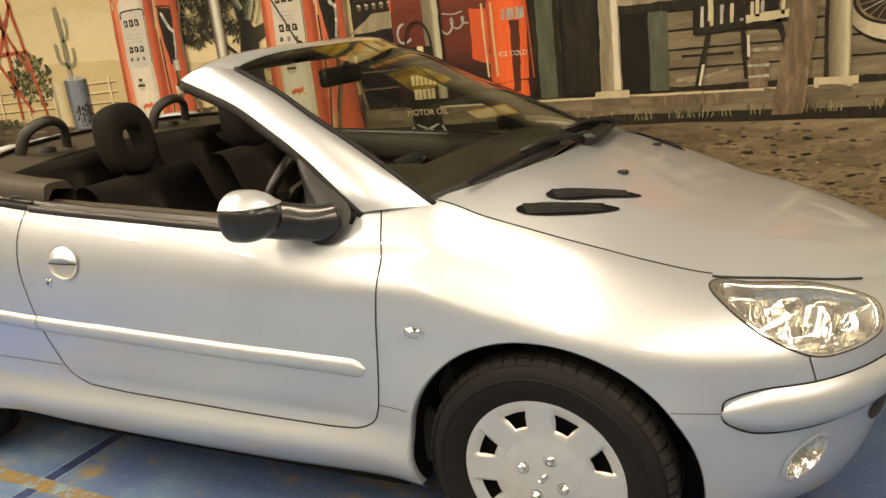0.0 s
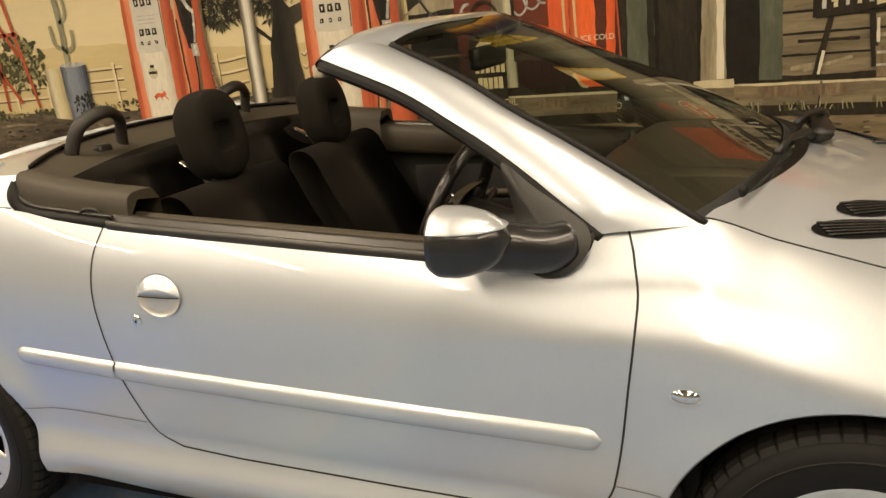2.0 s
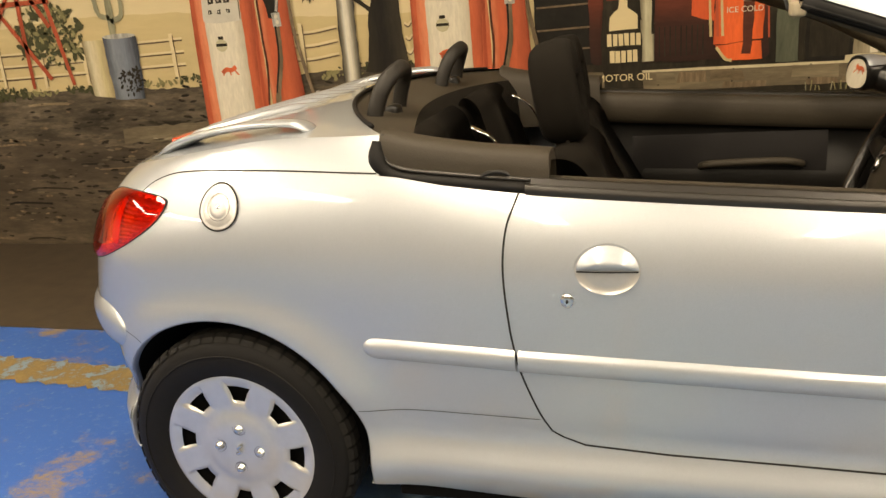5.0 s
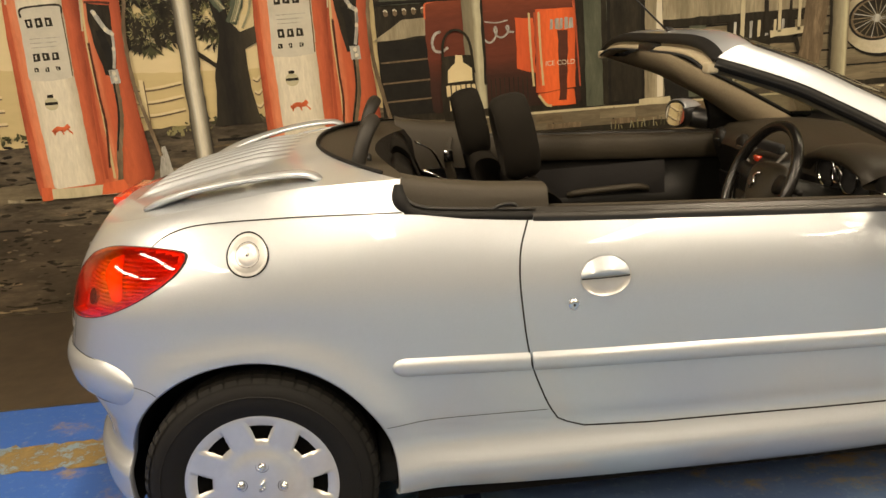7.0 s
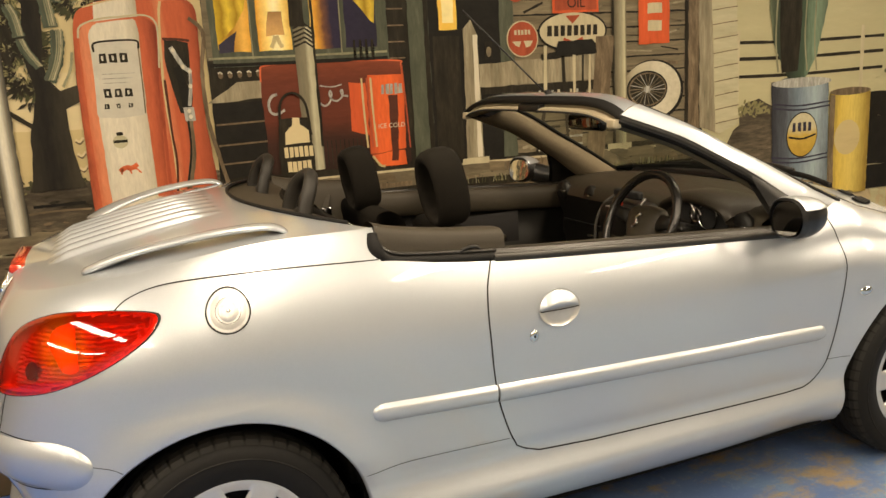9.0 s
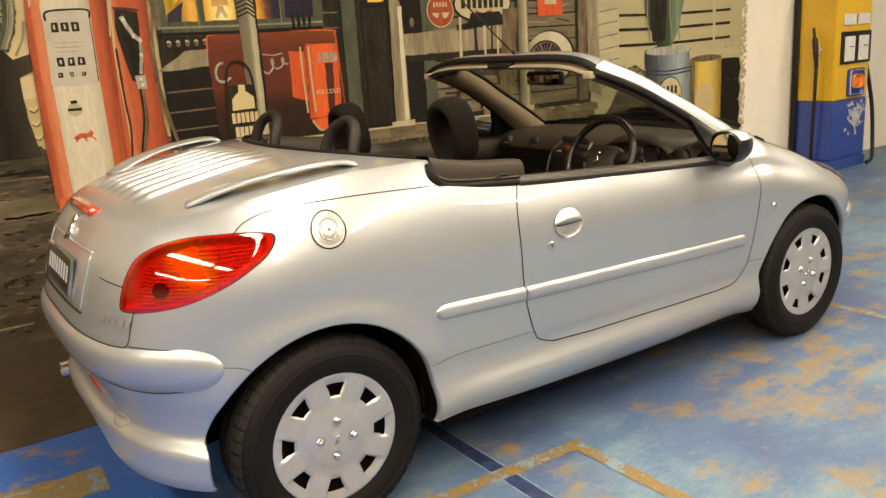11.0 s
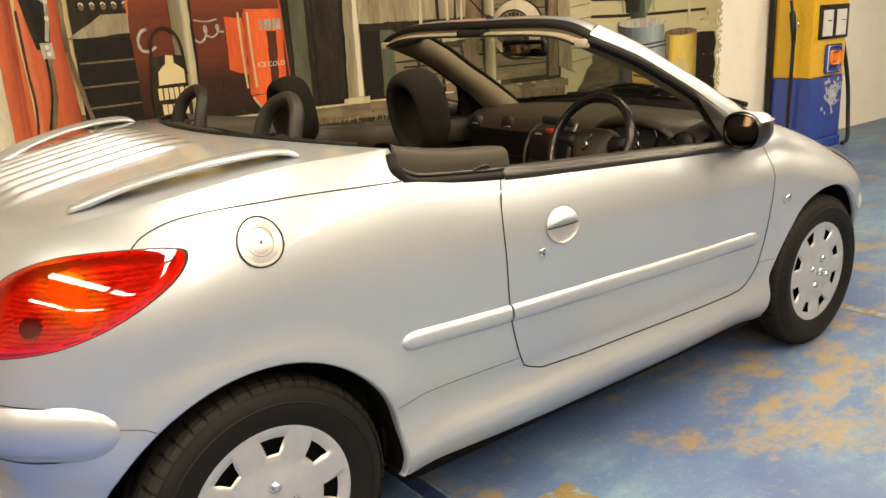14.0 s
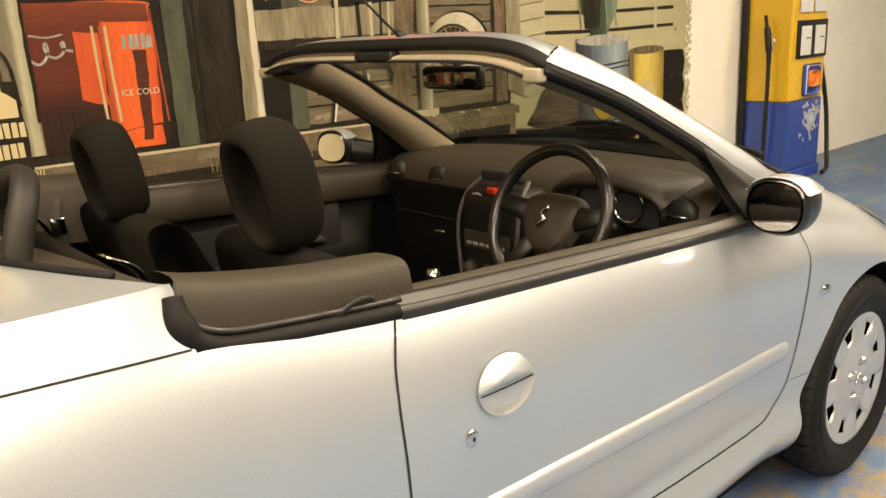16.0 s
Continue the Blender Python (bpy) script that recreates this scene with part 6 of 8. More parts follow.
WIDE = (0.35, 1, 1.6)
TALL = (2.2, 1, 0.45)
C_ = dict(
    dial=paint("dial", (0.50, 0.47, 0.38), 0.12, 14),
    sky=paint("sky", (0.58, 0.475, 0.25), 0.12, 1.2, (0.5, 1, 1.6)), hill=paint("hill", (0.50, 0.40, 0.20), 0.16, 2.0, WIDE), hill2=paint("hill_far", (0.60, 0.50, 0.285), 0.1, 2.0, WIDE),
    earth=paint("earth", (0.042, 0.034, 0.022), 0.75, 6, WIDE, (0.20, 0.16, 0.105)), path=paint("path", (0.055, 0.043, 0.028), 0.6, 4, WIDE, (0.13, 0.10, 0.065)), soil=paint("soil", (0.14, 0.105, 0.060), 0.75, 5, WIDE, (0.34, 0.265, 0.155)),
    dark=paint("dark_brown", (0.016, 0.013, 0.0085), 0.5, 8, TALL, (0.042, 0.034, 0.021)), black=paint("black", (0.012, 0.0105, 0.008), 0.4, 14), night=paint("night_blue", (0.035, 0.032, 0.05), 0.4),
    red=paint("pump_red", (0.58, 0.125, 0.045), 0.28, 5, TALL), deepred=paint("deep_red", (0.34, 0.07, 0.03), 0.4, 6, TALL), orange=paint("cooler_orange", (0.56, 0.095, 0.028), 0.3, 6, TALL),
    maroon=paint("maroon", (0.075, 0.024, 0.014), 0.5, 5, WIDE), white=paint("white", (0.58, 0.53, 0.40), 0.14, 7, TALL), cream=paint("cream", (0.47, 0.41, 0.26), 0.24, 8, TALL),
    post=paint("post_wood", (0.22, 0.185, 0.115), 0.5, 7, (3, 1, 0.35), (0.43, 0.375, 0.25)), board=paint("board", (0.150, 0.122, 0.074), 0.5, 7, (0.3, 1, 3), (0.27, 0.22, 0.135)),
    grey=paint("grey_metal", (0.30, 0.29, 0.25), 0.55, 18, TALL, (0.62, 0.6, 0.52)), green=paint("green_frame", (0.070, 0.078, 0.052), 0.4, 8, TALL, (0.125, 0.132, 0.09)), leaf=paint("leaf", (0.055, 0.055, 0.024), 0.5, 22),
    leaf2=paint("leaf_light", (0.20, 0.18, 0.08), 0.4, 22), yellow=paint("lit_yellow", (0.80, 0.50, 0.08), 0.2, 7), glow=paint("lit_cream", (0.90, 0.76, 0.36), 0.12, 6),
    olive=paint("olive_sky", (0.42, 0.38, 0.22), 0.14, 2, WIDE), sage=paint("cactus", (0.24, 0.23, 0.14), 0.4, 12, TALL),
    pine=paint("dark_cactus", (0.055, 0.07, 0.045), 0.5, 9, TALL, (0.14, 0.17, 0.11)), siding=paint("siding", (0.44, 0.40, 0.255), 0.2, 8, (0.4, 1, 2)), stone=paint("porch_stone", (0.115, 0.093, 0.058), 0.6, 9, WIDE, (0.22, 0.18, 0.11)), trunk=paint("bark", (0.11, 0.08, 0.046), 0.5, 10, (2.5, 1, 0.5), (0.27, 0.20, 0.12)))
LAYER = [0]


def wobble(pts, amount=0.004, step=0.05):
    """Breaks straight edges into slightly uneven ones, as a brush leaves them."""
    out = []
    n = len(pts)
    for i in range(n):
        a, b = pts[i], pts[(i + 1) % n]
        k = max(1, int(math.hypot(b[0] - a[0], b[1] - a[1]) / step))
        for j in range(k):
            u = j / k
            out.append((a[0] + (b[0] - a[0]) * u + random.uniform(-amount, amount), a[1] + (b[1] - a[1]) * u + random.uniform(-amount, amount)))
    return out


def daub(name, pts, colour, level, parent=None, soft=0.004):
    """A flat field of paint on the wall; level says how many coats lie under it."""
    LAYER[0] += 1
    y = WALL_Y - 0.0012 * level - 0.00001 * (LAYER[0] % 60)
    bm = bmesh.new()
    vs = [bm.verts.new((x, y, z)) for x, z in (wobble(pts, soft) if soft else pts)]
    face = bm.faces.new(vs)
    bm.normal_update()
    if face.normal.y > 0:
        face.normal_flip()
    bmesh.ops.triangulate(bm, faces=bm.faces)
    v, f = pieces_of(bm)
    return part(name, (v, f), C_[colour] if isinstance(colour, str) else colour, parent or mural, smooth=False)


def rounded(pts, r=0.02, n=5):
    """Rounds the corners of an outline."""
    out = []
    for i, b in enumerate(pts):
        a, c = np.array(pts[i - 1]), np.array(pts[(i + 1) % len(pts)])
        b = np.array(b)
        la, lc = np.linalg.norm(a - b), np.linalg.norm(c - b)
        p, q = b + (a - b) * min(0.45, r / la), b + (c - b) * min(0.45, r / lc)
        out += [tuple((1 - u) ** 2 * p + 2 * u * (1 - u) * b + u * u * q) for u in np.linspace(0, 1, n)]
    return out


def rect(name, x0, z0, x1, z1, colour, level, parent=None, soft=0.003):
    return daub(name, [(x0, z0), (x1, z0), (x1, z1), (x0, z1)], colour, level, parent, soft)


def oval(name, x, z, rx, rz, colour, level, parent=None, n=36):
    return daub(name, [(x + rx * math.cos(2 * math.pi * i / n), z + rz * math.sin(2 * math.pi * i / n)) for i in range(n)], colour, level, parent, 0)


def stroke(name, pts, w, colour, level, parent=None):
    """A brush stroke along a line of points."""
    p = curve([(a, b, 0) for a, b in pts], max(8, 6 * len(pts)))[:, :2] if len(pts) > 2 else np.array([np.array(pts[0]) + (np.array(pts[1]) - np.array(pts[0])) * u for u in np.linspace(0, 1, 8)])
    d = np.gradient(p, axis=0)
    nn = np.stack([-d[:, 1], d[:, 0]], 1)
    nn /= np.linalg.norm(nn, axis=1, keepdims=True)
    ww = np.array([w / 2 * random.uniform(0.85, 1.15) for _ in p])[:, None]
    y = WALL_Y - 0.0012 * level
    a, b = p + nn * ww, p - nn * ww
    q = np.stack([np.stack([a[:, 0], 0 * a[:, 0] + y, a[:, 1]], 1), np.stack([b[:, 0], 0 * b[:, 0] + y, b[:, 1]], 1)], 1)
    return part(name, grid(q), C_[colour], parent or mural, smooth=False)


def leaves(name, x, z, rx, rz, n, size, colour, level, parent=None, tilt=math.pi, slim=0.5):
    """A painted crown of separate dabs."""
    ps = []
    for i in range(n):
        a, r = random.uniform(0, 2 * math.pi), math.sqrt(random.random()) * random.uniform(0.75, 1.1)
        cx, cz = x + rx * r * math.cos(a), z + rz * r * math.sin(a)
        s, t = size * random.uniform(0.5, 1.5), random.uniform(0, tilt) if tilt > 1 else random.uniform(-tilt, tilt)
        y = WALL_Y - 0.0012 * level - 0.00002 * (i % 40)
        e = [(math.cos(k) * s, math.sin(k) * s * slim) for k in np.linspace(0, 2 * math.pi, 7)[:-1]]
        ps.append(([(cx + u * math.cos(t) - w * math.sin(t), y, cz + u * math.sin(t) + w * math.cos(t)) for u, w in e], [(5, 4, 3, 2, 1, 0)]))
    return tagged(part(name, join(*ps), C_[colour], parent or mural, smooth=False), kind="stuff")


def sprays(name, x, z, rx, rz, clumps, blades, length, colour, level, hollow=0.0):
    """A painted crown of spiky tufts, each a fan of thin strokes pointing out and up."""
    ps = []
    for i in range(clumps):
        a, r = random.uniform(0, 2 * math.pi), (hollow + (1 - hollow) * math.sqrt(random.random())) * random.uniform(0.8, 1.08)
        cx, cz = x + rx * r * math.cos(a), z + rz * r * math.sin(a)
        way = math.atan2(cz - z + 0.35 * rz, cx - x)
        for j in range(blades):
            t, l_ = way + random.gauss(0, 0.75), length * random.uniform(0.5, 1.3)
            w_ = l_ * random.uniform(0.07, 0.15)
            u, n_ = (math.cos(t), math.sin(t)), (-math.sin(t), math.cos(t))
            y = WALL_Y - 0.0012 * level - 0.00002 * ((i * blades + j) % 40)
            ps.append(([(cx, y, cz), (cx + u[0] * l_ * 0.5 + n_[0] * w_, y, cz + u[1] * l_ * 0.5 + n_[1] * w_), (cx + u[0] * l_, y, cz + u[1] * l_), (cx + u[0] * l_ * 0.5 - n_[0] * w_, y, cz + u[1] * l_ * 0.5 - n_[1] * w_)], [(3, 2, 1, 0)]))
    return tagged(part(name, join(*ps), C_[colour], mural, smooth=False), kind="stuff")


def letters(text, x, z, height, colour, level, parent=None, turn=0.0):
    cu = bpy.data.curves.new("words", "FONT")
    cu.body, cu.size, cu.align_x, cu.align_y = text, height * 1.35, "CENTER", "CENTER"
    tmp = new("words", cu)
    me = bpy.data.meshes.new_from_object(tmp.evaluated_get(bpy.context.evaluated_depsgraph_get()))
    bpy.data.objects.remove(tmp)
    ob = new("painted_words", me)
    me.materials.clear()
    me.materials.append(C_[colour])
    for v in me.vertices:
        a, b = v.co.x, v.co.y
        v.co = (x + a * math.cos(turn) - b * math.sin(turn), WALL_Y - 0.0012 * level, z + a * math.sin(turn) + b * math.cos(turn))
    ob.parent = parent or mural
    return ob


E_, W_, TOP = 4.42, X0 + 0.02, CEIL_Z - 0.02
# sky, hills, ground
rect("painted_sky", W_, 0.98, -0.75, TOP, "sky", 1)
daub("painted_hill", [(W_, 1.0), (-1.0, 1.0), (-1.0, 1.62), (-1.9, 1.58), (-2.6, 1.70), (-3.2, 1.80), (-4.2, 1.66), (-5.4, 1.72), (-7, 1.6), (W_, 1.66)], "hill2", 2)
daub("painted_hill", [(W_, 1.0), (-1.0, 1.0), (-1.0, 1.30), (-2.0, 1.34), (-2.8, 1.42), (-3.6, 1.44), (-4.6, 1.36), (W_, 1.4)], "hill", 3)
stroke("painted_ridge", [(-4.4, 1.74), (-3.7, 1.80), (-3.1, 1.90), (-2.5, 1.98)], 0.02, "hill2", 4)
daub("painted_ground", [(W_, 0.0), (-0.6, 0.0), (-0.6, 1.05), (-1.4, 1.07), (-2.0, 1.05), (-2.8, 1.0), (-3.6, 1.03), (-4.3, 1.03), (W_, 1.04)], "earth", 5, soft=0.008)
daub("painted_path", [(W_, 0.0), (0.4, 0.0), (0.4, 0.30), (-0.8, 0.34), (-1.6, 0.50), (-2.6, 0.56), (-3.6, 0.72), (W_, 0.78)], "path", 6, soft=0.008)
for x0, x1 in ((-5.4, -2.80), (-2.20, -1.86), (-1.48, -1.44)):
    for z in (1.12, 1.19, 1.26):
        stroke("fence_rail", [(x0, z + 0.012), ((x0 + x1) / 2, z), (x1, z + 0.02)], 0.012, "hill2", 6)
        stroke("rail_shade", [(x0, z + 0.001), ((x0 + x1) / 2, z - 0.011), (x1, z + 0.009)], 0.007, "trunk", 6)
    for k in range(int((x1 - x0) / 0.30) + 1):
        x = x0 + 0.12 + 0.30 * k
        if x < x1:
            rect("fence_post", x, 1.05, x + 0.020, 1.31, "hill2", 7)
            stroke("post_shade", [(x + 0.024, 1.06), (x + 0.024, 1.30)], 0.006, "trunk", 7)
for k in range(26):
    x = random.uniform(-5.2, -1.0)
    leaves("painted_scrub", x, random.uniform(1.0, 1.07), 0.16, 0.022, 26, 0.014, random.choice(("leaf", "leaf2", "leaf")), 8)
for k in range(60):
    x, z = random.uniform(-5.0, 2.2), random.uniform(0.05, 0.80)
    oval("painted_stone", x, z, random.uniform(0.012, 0.05), random.uniform(0.006, 0.018), random.choice(("soil", "earth", "dark", "stone")), 7, n=9)

# the pump island: a pale kerb with a broken white edge
daub("painted_island", [(-3.3, 0.70), (-2.2, 0.715), (-0.75, 0.735), (-0.75, 0.84), (-1.6, 0.83), (-2.6, 0.81), (-3.3, 0.79)], "stone", 9, soft=0.008)
for k in range(34):
    x = random.uniform(-3.2, -0.8)
    stroke("island_edge", [(x, 0.722 + 0.012 * (x + 3.0)), (x + 0.06, 0.716 + 0.012 * (x + 3.0)), (x + random.uniform(0.09, 0.2), 0.722 + 0.012 * (x + 3.0))], random.uniform(0.006, 0.016), random.choice(("cream", "board", "post", "stone")), 10)
for k in range(60):
    x, z = random.uniform(-5.0, -0.6), random.uniform(0.08, 1.0)
    stroke("painted_dirt", [(x, z), (x + random.uniform(0.06, 0.16), z + random.uniform(-0.012, 0.012)), (x + random.uniform(0.17, 0.34), z)], random.uniform(0.006, 0.016), random.choice(("dark", "black", "soil", "path", "trunk", "earth")), 8)
for tone, n_ in (("dark", 500), ("path", 700), ("earth", 600), ("trunk", 120)):
    leaves("painted_ground_dabs", -2.9, 0.52, 2.4, 0.50, n_, 0.022, tone, 8, tilt=0.22, slim=0.28)

# derrick, bush, cactus, barrels
for a, b in (((-3.86, 2.1), (-4.22, 1.06)), ((-3.76, 2.1), (-3.57, 1.06)), ((-3.84, 2.1), (-3.86, 1.05)), ((-3.95, 1.9), (-3.66, 1.40)), ((-3.70, 1.9), (-4.05, 1.40)), ((-4.14, 1.545), (-3.63, 1.545)), ((-4.0, 1.5), (-3.72, 1.1))):
    stroke("derrick_beam", [a, b], 0.026, "deepred", 10)
leaves("painted_bush", -3.68, 1.34, 0.26, 0.20, 170, 0.026, "leaf", 8)
leaves("painted_bush", -3.66, 1.37, 0.24, 0.18, 60, 0.018, "leaf2", 9)
for pts, w in (([(-3.24, 1.28), (-3.235, 1.55), (-3.25, 1.82)], 0.042), ([(-3.24, 1.42), (-3.31, 1.45), (-3.325, 1.57)], 0.028), ([(-3.24, 1.40), (-3.165, 1.43), (-3.15, 1.53)], 0.028), ([(-3.24, 1.58), (-3.18, 1.62), (-3.175, 1.74)], 0.024)):
    stroke("painted_cactus", pts, w, "sage", 9)
KEG = fade("cream_barrel", [(-3.46, (0.20, 0.15, 0.07)), (-3.41, (0.58, 0.52, 0.34)), (-3.35, (0.50, 0.42, 0.22)), (-3.29, (0.22, 0.17, 0.08))], 0, 14, TALL, 0.12)
DRUM = fade("blue_drum", [(-3.32, (0.045, 0.05, 0.06)), (-3.25, (0.20, 0.22, 0.24)), (-3.18, (0.17, 0.19, 0.22)), (-3.09, (0.03, 0.032, 0.038))], 0, 14, TALL, 0.15)
daub("painted_barrel", [(-3.445, 0.99), (-3.30, 0.97), (-3.29, 1.30), (-3.46, 1.31)], KEG, 11)
daub("painted_barrel", [(-3.30, 0.96), (-3.10, 0.96), (-3.085, 1.315), (-3.315, 1.32)], DRUM, 12)
oval("barrel_top", -3.20, 1.318, 0.11, 0.014, "grey", 13)
leaves("barrel_stain", -3.17, 1.06, 0.09, 0.09, 60, 0.012, "dark", 13)


def painted_pump(dx, dz=0.0):
    """An old roadside pump seen a little from its side, rounded by blended tones."""
    P2 = lambda pts: [(x + dx, z + dz) for x, z in pts]
    at = lambda stops: [(p + dx, k) for p, k in stops]
    R_DARK, R_MID, R_LITE, BONE, PUTTY = (0.19, 0.038, 0.018), (0.46, 0.105, 0.042), (0.62, 0.22, 0.105), (0.62, 0.57, 0.44), (0.36, 0.31, 0.21)
    body = fade("pump_body", at([(-1.47, R_DARK), (-1.40, R_MID), (-1.05, R_MID), (-0.99, R_LITE), (-0.93, R_MID), (-0.80, R_DARK)]), 0, 9, TALL)
    panel_ = fade("pump_panel", at([(-1.42, R_MID), (-1.37, R_LITE), (-1.10, R_MID), (-1.04, R_DARK)]), 0, 9, TALL)
    bone = fade("pump_white", at([(-1.39, PUTTY), (-1.33, BONE), (-1.18, BONE), (-1.10, PUTTY)]), 0, 7, TALL)
    side = fade("pump_side", at([(-1.03, R_LITE), (-0.98, R_MID), (-0.90, R_MID), (-0.80, R_DARK)]), 0, 9, TALL)
    soft_ = lambda pts, r=0.03: rounded(P2(pts), r)
    pump = daub("painted_pump", soft_([(-1.436, 0.74), (-1.440, 1.10), (-1.430, 1.60), (-1.412, 1.845), (-1.385, 1.895), (-1.30, 1.930), (-1.16, 1.953), (-1.00, 1.957), (-0.894, 1.944), (-0.838, 1.912), (-0.826, 1.845), (-0.835, 1.60), (-0.842, 1.33), (-0.815, 0.98), (-0.80, 0.80), (-0.98, 0.745)], 0.05), body, 14, soft=0.0015)
    daub("crown_white", soft_([(-1.310, 1.924), (-1.109, 1.955), (-1.115, 1.84), (-1.319, 1.822)], 0.008), bone, 15, pump, 0.002)
    daub("pump_side", soft_([(-1.030, 1.80), (-0.998, 1.93), (-0.880, 1.925), (-0.838, 1.83), (-0.848, 1.38), (-0.815, 0.82), (-0.99, 0.775)]), side, 15, pump, 0.0015)
    daub("pump_front", soft_([(-1.402, 0.78), (-1.403, 1.38), (-1.394, 1.790), (-1.360, 1.830), (-1.187, 1.850), (-1.080, 1.854), (-1.030, 1.815), (-1.050, 1.49), (-1.075, 0.99), (-1.08, 0.78)]), panel_, 16, pump, 0.0015)
    daub("pump_face", soft_([(-1.350, 0.79), (-1.356, 1.38), (-1.350, 1.79), (-1.314, 1.828), (-1.126, 1.846), (-1.117, 1.786), (-1.126, 1.41), (-1.125, 0.80)], 0.02), bone, 17, pump, 0.002)
    stroke("front_rim", P2([(-1.398, 1.76), (-1.382, 1.815), (-1.30, 1.846), (-1.187, 1.856), (-1.085, 1.860), (-1.036, 1.832), (-1.026, 1.77), (-1.040, 1.60)]), 0.009, "siding", 18, pump)
    stroke("crown_light", P2([(-1.36, 1.905), (-1.20, 1.940), (-1.02, 1.950), (-0.90, 1.936)]), 0.008, "hill", 16, pump)
    stroke("edge_light", P2([(-0.998, 1.925), (-1.012, 1.835), (-1.030, 1.50), (-1.020, 1.20), (-1.018, 0.82)]), 0.012, "hill", 18, pump)
    stroke("edge_shade", P2([(-1.02, 1.80), (-1.044, 1.50), (-1.055, 1.20), (-1.060, 0.82)]), 0.016, "deepred", 17, pump)
    rect("pump_base", -1.40 + dx, 0.735 + dz, -1.02 + dx, 0.79 + dz, "cream", 18, pump)
    daub("pump_foot", P2([(-1.43, 0.73), (-1.37, 0.73), (-1.365, 0.80), (-1.42, 0.80)]), "red", 19, pump)
    daub("pump_foot", P2([(-1.10, 0.735), (-0.95, 0.745), (-0.97, 0.81), (-1.09, 0.80)]), "red", 19, pump)
    daub("dial_glass", rounded(P2([(-1.340, 1.735), (-1.240, 1.742), (-1.128, 1.736), (-1.130, 1.372), (-1.25, 1.362), (-1.362, 1.372)]), 0.02), "dial", 18, pump, 0.001)
    stroke("dial_shadow", P2([(-1.337, 1.69), (-1.330, 1.732), (-1.24, 1.742), (-1.135, 1.738), (-1.127, 1.70)]), 0.010, "dark", 19, pump)
    for k in range(3):
        for x0, z0, w_, h_ in ((-1.318 + 0.049 * k, 1.636, 0.036, 0.046), (-1.316 + 0.049 * k, 1.468, 0.034, 0.040), (-1.322 + 0.056 * k, 1.412, 0.020, 0.022)):
            rect("dial_bar", x0 + dx, z0 + dz, x0 + w_ + dx, z0 + h_ + dz, "dark", 19, pump)
            rect("dial_gap", x0 + w_ * 0.32 + dx, z0 + h_ * 0.25 + dz, x0 + w_ * 0.6 + dx, z0 + h_ * 0.75 + dz, "dial", 20, pump, 0.001)
        rect("dial_line", -1.315 + dx, 1.535 + 0.022 * k + dz, -1.185 + 0.012 * k + dx, 1.539 + 0.022 * k + dz, "grey", 19, pump, 0.001)
    oval("pump_badge", -1.272 + dx, 1.245 + dz, 0.036, 0.034, "siding", 18, pump, 18)
    stroke("dial_edge", P2([(-1.129, 1.70), (-1.131, 1.50), (-1.134, 1.38)]), 0.006, "trunk", 19, pump)
    stroke("badge_bar", P2([(-1.305, 1.247), (-1.238, 1.247)]), 0.015, "dark", 19, pump)
    stroke("badge_bar", P2([(-1.287, 1.285), (-1.255, 1.285)]), 0.016, "dark", 19, pump)
    stroke("painted_emblem", P2([(-1.295, 1.095), (-1.265, 1.112), (-1.235, 1.108), (-1.205, 1.125)]), 0.024, "red", 18, pump)
    for a in (-0.03, 0.0, 0.03):
        stroke("painted_emblem", P2([(-1.25 + a, 1.11), (-1.24 + a * 1.6, 1.08)]), 0.008, "red", 18, pump)
    daub("hose_recess", P2([(-1.0, 1.735), (-0.884, 1.722), (-0.895, 1.45), (-0.911, 1.356), (-0.965, 1.368), (-0.995, 1.538), (-1.008, 1.65)]), "dark", 17, pump)
    stroke("recess_edge", P2([(-1.008, 1.742), (-0.94, 1.738), (-0.878, 1.728)]), 0.012, "maroon", 18, pump)
    stroke("nozzle_grip", P2([(-0.955, 1.60), (-0.935, 1.50), (-0.93, 1.40)]), 0.040, "black", 18, pump)
    stroke("nozzle", P2([(-0.975, 1.70), (-0.945, 1.64), (-0.918, 1.595), (-0.893, 1.578)]), 0.022, "grey", 19, pump)
    stroke("nozzle", P2([(-0.893, 1.578), (-0.897, 1.50), (-0.915, 1.40)]), 0.016, "grey", 19, pump)
    for x, z in ((-0.965, 1.685), (-0.925, 1.60), (-0.893, 1.575), (-0.899, 1.50), (-0.92, 1.375), (-0.915, 1.345)):
        oval("nozzle_shine", x + dx, z + dz, 0.010, 0.012, "white", 20, pump, 8)
    rect("hose_joint", -0.945 + dx, 1.322 + dz, -0.895 + dx, 1.392 + dz, "grey", 19, pump)
    stroke("hose", P2([(-0.922, 1.325), (-0.925, 1.163), (-0.965, 0.97), (-0.99, 0.80)]), 0.030, "trunk", 19, pump)
    stroke("hose", P2([(-0.93, 1.325), (-0.935, 1.163), (-0.975, 0.97)]), 0.010, "black", 20, pump)
    stroke("hose", P2([(-0.87, 1.84), (-0.82, 1.795), (-0.806, 1.73), (-0.832, 1.575), (-0.83, 1.333), (-0.799, 1.149), (-0.75, 0.92)]), 0.020, "trunk", 19, pump)
    stroke("hose", P2([(-1.022, 1.54), (-1.018, 1.269), (-1.012, 1.106), (-1.035, 0.88)]), 0.012, "maroon", 19, pump)
    return pump


